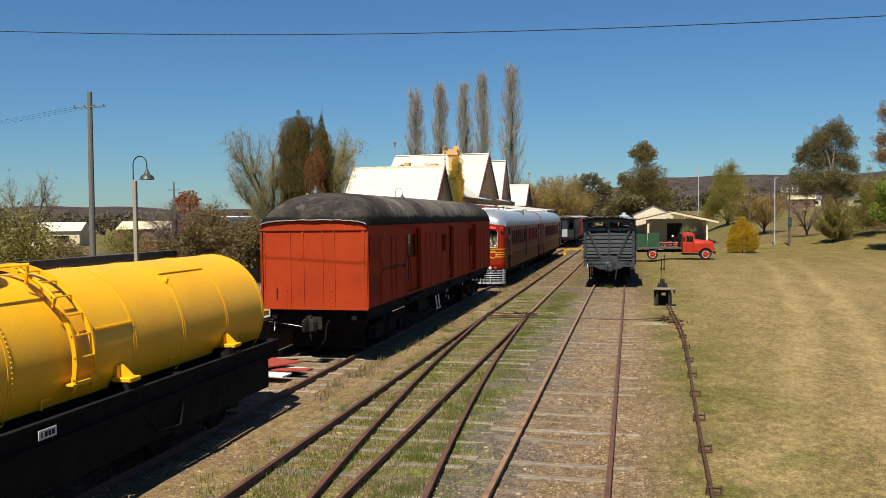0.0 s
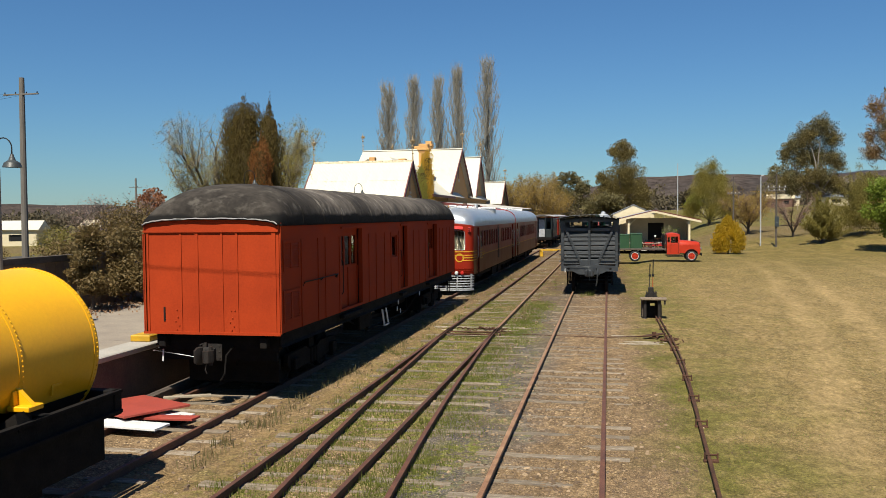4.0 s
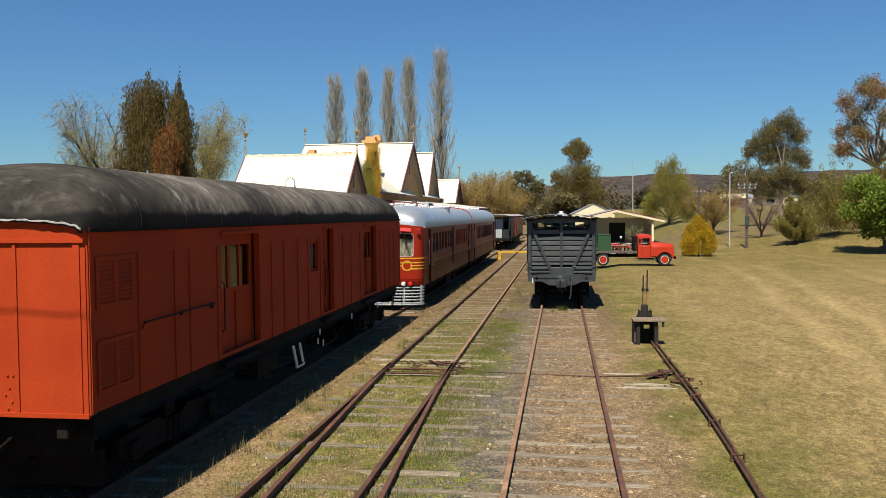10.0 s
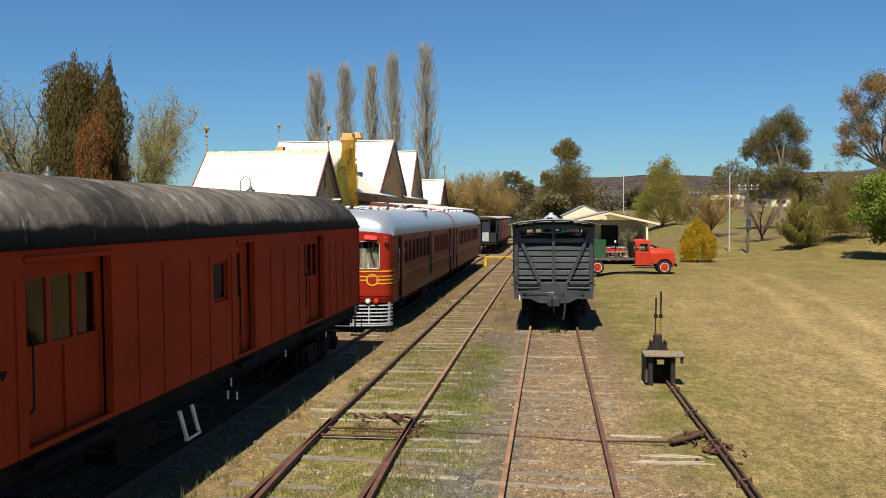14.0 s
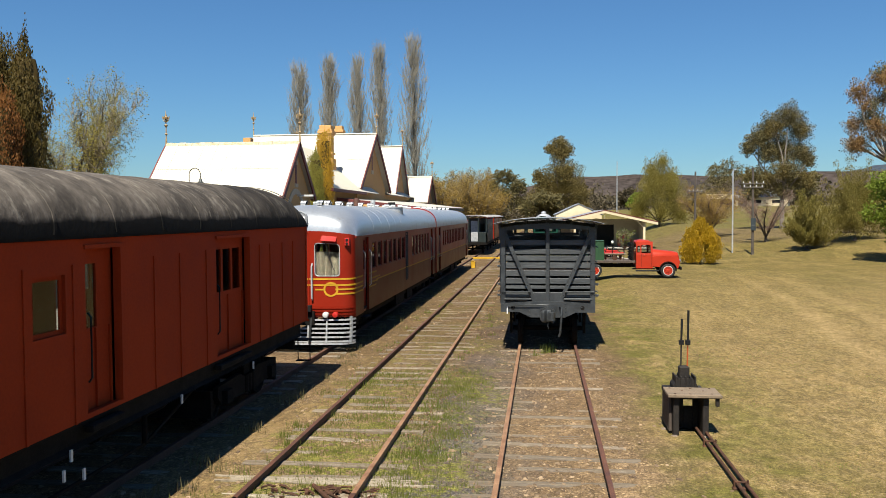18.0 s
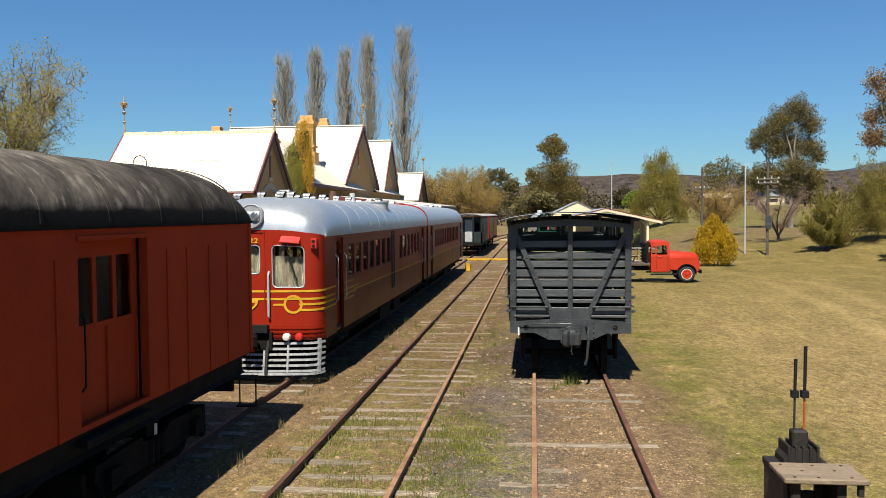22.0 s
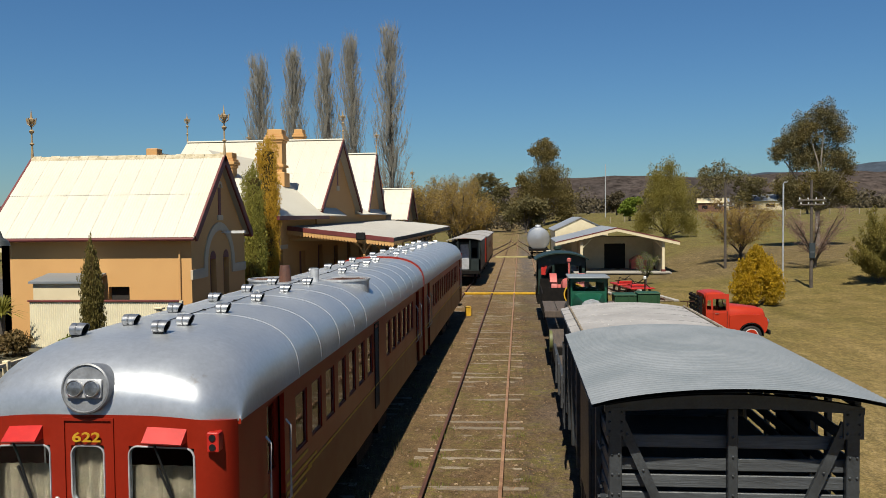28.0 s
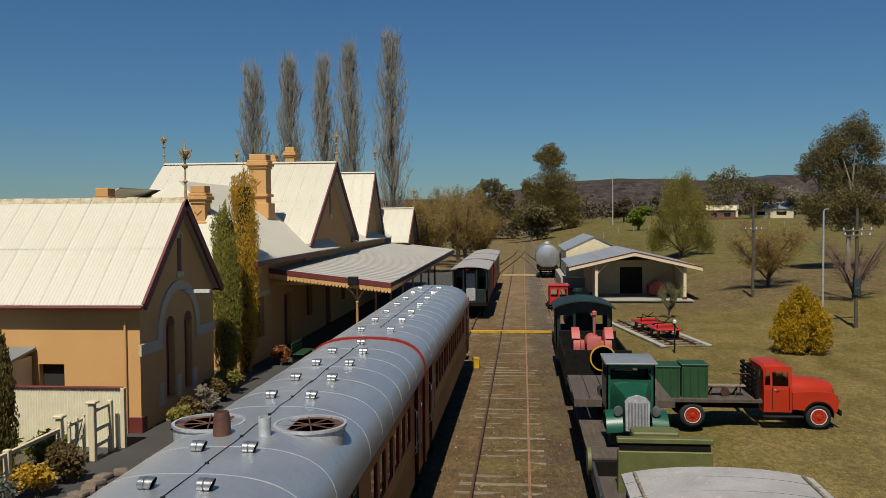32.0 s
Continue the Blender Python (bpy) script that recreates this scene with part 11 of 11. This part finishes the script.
# ---- parked cars and far houses ----
def parked_car(x, y, z, rz, material, label):
    c = thing("parked_car", (x, y, z), label, "car", "parked cars", rz=rz)
    bm = B()
    prof = [(-2.1, 0.35), (2.1, 0.35), (2.15, 0.75), (1.9, 0.9), (1.0, 0.98), (0.45, 1.42), (-1.1, 1.46), (-1.9, 1.05), (-2.15, 0.95)]
    prism(bm, prof, -0.85, 0.85, "y")
    bmesh.ops.bevel(bm, geom=bm.edges[:], offset=0.06, segments=2, affect="EDGES")
    part("body", bm, material, c)
    bm = B()
    prism(bm, [(0.85, 1.0), (0.42, 1.36), (-1.05, 1.4), (-1.6, 1.05)], -0.865, 0.865, "y")
    part("side_glass", bm, M_TRIM, c)
    for xx in (-1.3, 1.3):
        for yy in (-0.78, 0.78):
            bm = B()
            lathe(bm, [(0.03, -0.1), (0.3, -0.1), (0.32, 0), (0.3, 0.1), (0.03, 0.1)], (xx, yy, 0.32), 16, "y")
            part("wheel", bm, M_RUBBER, c)
    return c


parked_car(-55, 92, float(height(-55, 92)) + 0.6, 30, M_REDP, "red car parked on the street beyond the fence")
parked_car(-50, 95, float(height(-50, 95)) + 0.6, 30, M_IRON, "dark car parked on the street beyond the fence")
parked_car(-62, 150, float(height(-62, 150)), 60, M_WHITE, "white car on the street beyond the fence")
parked_car(-21.6, 58.6, PZ, 80, mat("blue_car_paint", (0.0317, 0.076, 0.158), 0.35, coat=0.3), "blue car parked behind the garden")


def far_house(x, y, w, d, h, wallm, roofm, label, rz=0):
    z = float(height(x, y)) - 0.1
    t = thing("far_house", (x, y, z), label, "house", "far houses", rz=rz)
    bm = B()
    gwall(bm, flat_y(-d / 2), [-w / 2, w / 2], [0, h], [(-w * 0.35, 0.9, -w * 0.15, 2.0), (w * 0.1, 0.9, w * 0.35, 2.0)], 0.3)
    box(bm, -w / 2, -d / 2 + 0.3, 0, w / 2, d / 2, h)
    part("wall", bm, wallm, t, smooth=False)
    bm = B()
    prism(bm, [(-d / 2 - 0.4, h), (d / 2 + 0.4, h), (0, h + d * 0.26)], -w / 2 - 0.4, w / 2 + 0.4, "x")
    part("roof", bm, roofm, t, smooth=False)
    for u in (-0.25, 0.225):
        part("window", rbox(u * w - w * 0.11, -d / 2 + 0.18, 0.9, u * w + w * 0.11, -d / 2 + 0.24, 2.0, 0.01), M_TRIM, t)
    return t


M_BRICKFAR = mat("far_brick", (0.139, 0.0697, 0.0444), 0.9, grain=0.2)
for k, (x, y, w, d, wm, rm, lab, rz) in enumerate((
        (-99, 130, 11, 6, M_CREAM, M_ROOFW, "low house with a white iron roof", 20),
        (-92, 152, 13, 6, M_BRICKFAR, M_CREAM, "long brick house with a tan roof", 10),
        (-98, 190, 18, 9, M_CREAM, M_STOCKD, "long low house with a dark roof", 15),
        (-120, 230, 22, 10, M_BRICKFAR, M_ROOFW, "low brick building in the town", 12),
        (-150, 320, 30, 12, M_CREAM, M_ROOFW, "wide pale shed in the town", 5),
        (-60, 210, 14, 8, M_CREAM, M_ROOFLG, "pale house among the trees", 25),
        (66, 330, 6, 5, M_CREAM, M_ROOFCG, "small pale house on the far slope", -10),
        (57, 300, 8, 6, M_BRICKFAR, M_CREAM, "brick house on the far slope", -15),
        (72, 300, 12, 8, M_CREAM, M_ROOFCG, "pale house among slope trees", -20),
        (82, 345, 6, 5, M_BRICKFAR, M_ROOFLG, "small brick house on the far slope", 0))):
    far_house(x, y, w, d, 2.8, wm, rm, lab, rz)
wf_ = thing("paddock_fence", (0, 0, 0), "pale post and wire paddock fence on the slope", "fence")
for k in range(24):
    x = 5 + k * 3.2
    y = 222 + 0.2 * k
    z = float(height(x, y))
    part("post", rbox(x - 0.08, y - 0.08, z - 0.2, x + 0.08, y + 0.08, z + 1.3, 0.01), M_POST, wf_)

# ---- sleepers, ballast stones, weeds and grass ----
SLP = []
for k in range(6):
    r = random.Random(k)
    bm = B()
    L2 = 1.2 + r.uniform(-0.08, 0.06)
    rings = []
    for i in range(7):
        x = -L2 + i * 2 * L2 / 6
        w = 0.115 + r.uniform(-0.012, 0.008)
        z = r.uniform(-0.008, 0.006)
        dy = r.uniform(-0.01, 0.01)
        rings.append([(x, dy - w, -0.1), (x, dy - w + 0.008, z - 0.008), (x, dy - w * 0.3, z + r.uniform(-0.012, 0.004)), (x, dy + w * 0.35, z), (x, dy + w - 0.008, z - 0.008), (x, dy + w, -0.1)])
    loft(bm, rings)
    bmesh.ops.recalc_face_normals(bm, faces=bm.faces[:])
    SLP.append(to_mesh("sleeper", bm, M_TIMBER, False))
rs = random.Random(12)
for tr_, y0, y1, sp, zt in ((track_3, 6, 44, 0.63, -0.123), (track_2, 6, 128, 0.66, -0.119), (track_1, 12, 60, 0.66, -0.118), (track_1, 79, 97, 0.66, -0.118), (track_3, 80, 135, 0.7, -0.118)):
    y = y0
    while y < y1:
        m = Matrix.Translation((rs.uniform(-0.09, 0.09), y + rs.uniform(-0.05, 0.05), zt - 0.012 * min(1.0, max(0.0, (y - 36) / 12)) + rs.uniform(-0.016, 0.014))) @ Matrix.Rotation(radians(rs.gauss(0, 1.4)), 4, "Z") @ Matrix.Rotation(radians(rs.gauss(0, 0.5)), 4, "Y") @ Matrix.Rotation(radians(rs.gauss(0, 1.5)), 4, "X")
        wide = 1.35 if tr_ is track_2 and y < 30 else 1.0
        piece("sleeper", rs.choice(SLP), tr_, Matrix.Translation((0.42 if wide > 1 else 0.0, 0, 0)) @ m @ Matrix.Diagonal((wide, 1, 1, 1)))
        y += sp

M_PEB = bpy.data.materials.new("ballast_pebbles")
M_PEB.use_nodes = True
pn, plk = M_PEB.node_tree.nodes, M_PEB.node_tree.links
pg = pn.new("ShaderNodeNewGeometry")
pr_ = pn.new("ShaderNodeValToRGB")
pr_.color_ramp.elements[0].color = (0.082, 0.053, 0.031, 1)
pr_.color_ramp.elements[1].color = (0.31, 0.22, 0.132, 1)
e_ = pr_.color_ramp.elements.new(0.78)
e_.color = (0.165, 0.11, 0.063, 1)
plk.new(pg.outputs["Random Per Island"], pr_.inputs[0])
plk.new(pr_.outputs[0], pn["Principled BSDF"].inputs["Base Color"])
pn["Principled BSDF"].inputs["Roughness"].default_value = 0.9


def pebbles(name, n, x_of, y0, y1, seed, label):
    r = np.random.default_rng(seed)
    y = y0 + (y1 - y0) * r.random(n) ** 1.25
    x = x_of(r, n)
    z = height(x, y)
    s = 0.012 + 0.032 * r.random(n) ** 4
    k5 = np.arange(5) * math.tau / 5
    low = np.stack([np.cos(k5), np.sin(k5), np.full(5, -0.3)], 1)
    top = np.stack([np.cos(k5 + 0.4) * 0.62, np.sin(k5 + 0.4) * 0.62, np.full(5, 0.42)], 1)
    v = np.concatenate([low, top])[None] * r.uniform(0.62, 1.3, (n, 10, 1)) * s[:, None, None]
    v[..., 0] *= r.uniform(0.8, 1.6, (n, 1))
    a = r.uniform(0, math.tau, n)
    ca, sa = np.cos(a), np.sin(a)
    vx = v[..., 0] * ca[:, None] - v[..., 1] * sa[:, None]
    vy = v[..., 0] * sa[:, None] + v[..., 1] * ca[:, None]
    vv = np.stack([vx + x[:, None], vy + y[:, None], v[..., 2] + (z + s * 0.1)[:, None]], -1).reshape(-1, 3)
    f0 = [(i, (i + 1) % 5, 5 + i) for i in range(5)] + [((i + 1) % 5, 5 + (i + 1) % 5, 5 + i) for i in range(5)] + [(5, 6, 7), (5, 7, 8), (5, 8, 9)]
    ff = (np.array(f0)[None] + 10 * np.arange(n)[:, None, None]).reshape(-1, 3)
    ob = raw(name, vv.tolist(), ff.tolist(), M_PEB)
    return tagged(ob, label, "ballast", kind="stuff")


pebbles("ballast_stones", 13000, lambda r, n: r.normal(0, 0.85, n), 7, 46, 1, "loose grey brown ballast stones between the rails")
pebbles("ballast_stones", 9000, lambda r, n: -3.2 + r.normal(0, 1.3, n), 7, 70, 2, "loose ballast stones among the weeds")
pebbles("ballast_stones", 5000, lambda r, n: -6.0 + r.normal(0, 0.9, n), 10, 60, 3, "loose stones beside the platform road")


def blades(name, x, y, h, w, leaf, seed, label, lean=0.35):
    r = np.random.default_rng(seed)
    n = len(x)
    z = height(x, y)
    a = r.uniform(0, math.tau, n)
    hh = h * r.uniform(0.5, 1.3, n)
    ww = w * r.uniform(0.6, 1.3, n)
    dx, dy = np.cos(a) * ww, np.sin(a) * ww
    la = r.uniform(0, math.tau, n)
    lx, ly = np.cos(la) * hh * lean * r.random(n), np.sin(la) * hh * lean * r.random(n)
    v = np.stack([np.stack([x - dx, y - dy, z - 0.02], -1), np.stack([x + dx, y + dy, z - 0.02], -1), np.stack([x + lx, y + ly, z + hh], -1)], 1).reshape(-1, 3)
    ob = raw(name, v.tolist(), np.arange(3 * n).reshape(-1, 3).tolist(), leaf)
    return tagged(ob, label, "grass", kind="stuff")


def tufts(n, per, x_of, y0, y1, spread, seed, bias=1.3):
    r = np.random.default_rng(seed)
    cy = y0 + (y1 - y0) * r.random(n) ** bias
    cx = x_of(r, n)
    x = (cx[:, None] + r.normal(0, spread, (n, per))).ravel()
    y = (cy[:, None] + r.normal(0, spread, (n, per))).ravel()
    return x, y


x, y = tufts(1900, 34, lambda r, n: np.where(r.random(n) < 0.5, r.normal(-3.4, 0.5, n), r.normal(-2.0, 0.33, n)), 8, 40, 0.13, 1)
blades("weeds", x, y, 0.06, 0.007, L_WEED, 1, "fresh green weeds between the sleepers")
x, y = tufts(120, 30, lambda r, n: np.where(r.random(n) < 0.6, r.normal(-4.2, 0.22, n), r.normal(-2.2, 0.2, n)), 10, 56, 0.09, 2)
blades("weeds", x, y, 0.13, 0.007, L_WEED, 2, "taller green weeds beside the rails")
x, y = tufts(90, 30, lambda r, n: r.normal(-5.2, 0.2, n), 16, 70, 0.12, 3)
blades("weeds", x, y, 0.16, 0.008, L_DRY, 3, "dry weeds along the edge of the shadow")
x, y = tufts(5, 30, lambda r, n: r.normal(0.05, 0.25, n), 42.2, 43.4, 0.08, 4)
blades("weeds", x, y, 0.2, 0.008, L_WEED, 4, "weeds under the stock wagon's coupler")
x, y = tufts(1900, 20, lambda r, n: 1.7 + 16 * r.random(n) ** 1.2, 8, 64, 0.14, 5, 1.5)
blades("lawn_grass", x, y, 0.024, 0.009, L_DRY, 5, "short dry blades of the mown lawn", 0.8)
x, y = tufts(500, 24, lambda r, n: 1.9 + 6 * r.random(n) ** 1.6, 8, 50, 0.18, 6, 1.4)
blades("lawn_grass", x, y, 0.024, 0.009, L_WEED, 6, "short green blades of the mown lawn", 0.8)

rg = np.random.default_rng(21)
n = 7000
yy = 33 + 45 * rg.random(n) ** 1.1
xx = np.where(rg.random(n) < 0.7, -2.4 + np.abs(rg.normal(0, 0.22, n)), rg.normal(-3.1, 0.5, n))
xx += 0.12 * np.sin(yy * 2.1) + 0.1 * np.sin(yy * 5.3)
litter = leaf_mesh("leaf_litter", np.stack([xx, yy, height(xx, yy) + 0.02], -1), 0.015, mat("dead_leaf_litter", (0.228, 0.127, 0.0634), 0.9, col2=(0.127, 0.0697, 0.038), rand=0.1, grain=0.3), None, 21)
tagged(litter, "orange brown dead leaves drifted along the rail", "leaf litter", kind="stuff")

n = 2600
yy = rg.uniform(23, 36, n)
xx = -13.4 + rg.normal(0, 0.45, n)
litter2 = leaf_mesh("leaf_litter", np.stack([xx, yy, np.full(n, PZ + 0.015 + 0.0) + 0.05 * rg.random(n)], -1), 0.05, litter.data.materials[0], None, 22)
tagged(litter2, "brown dead leaves heaped at the foot of the fence", "leaf litter", kind="stuff")
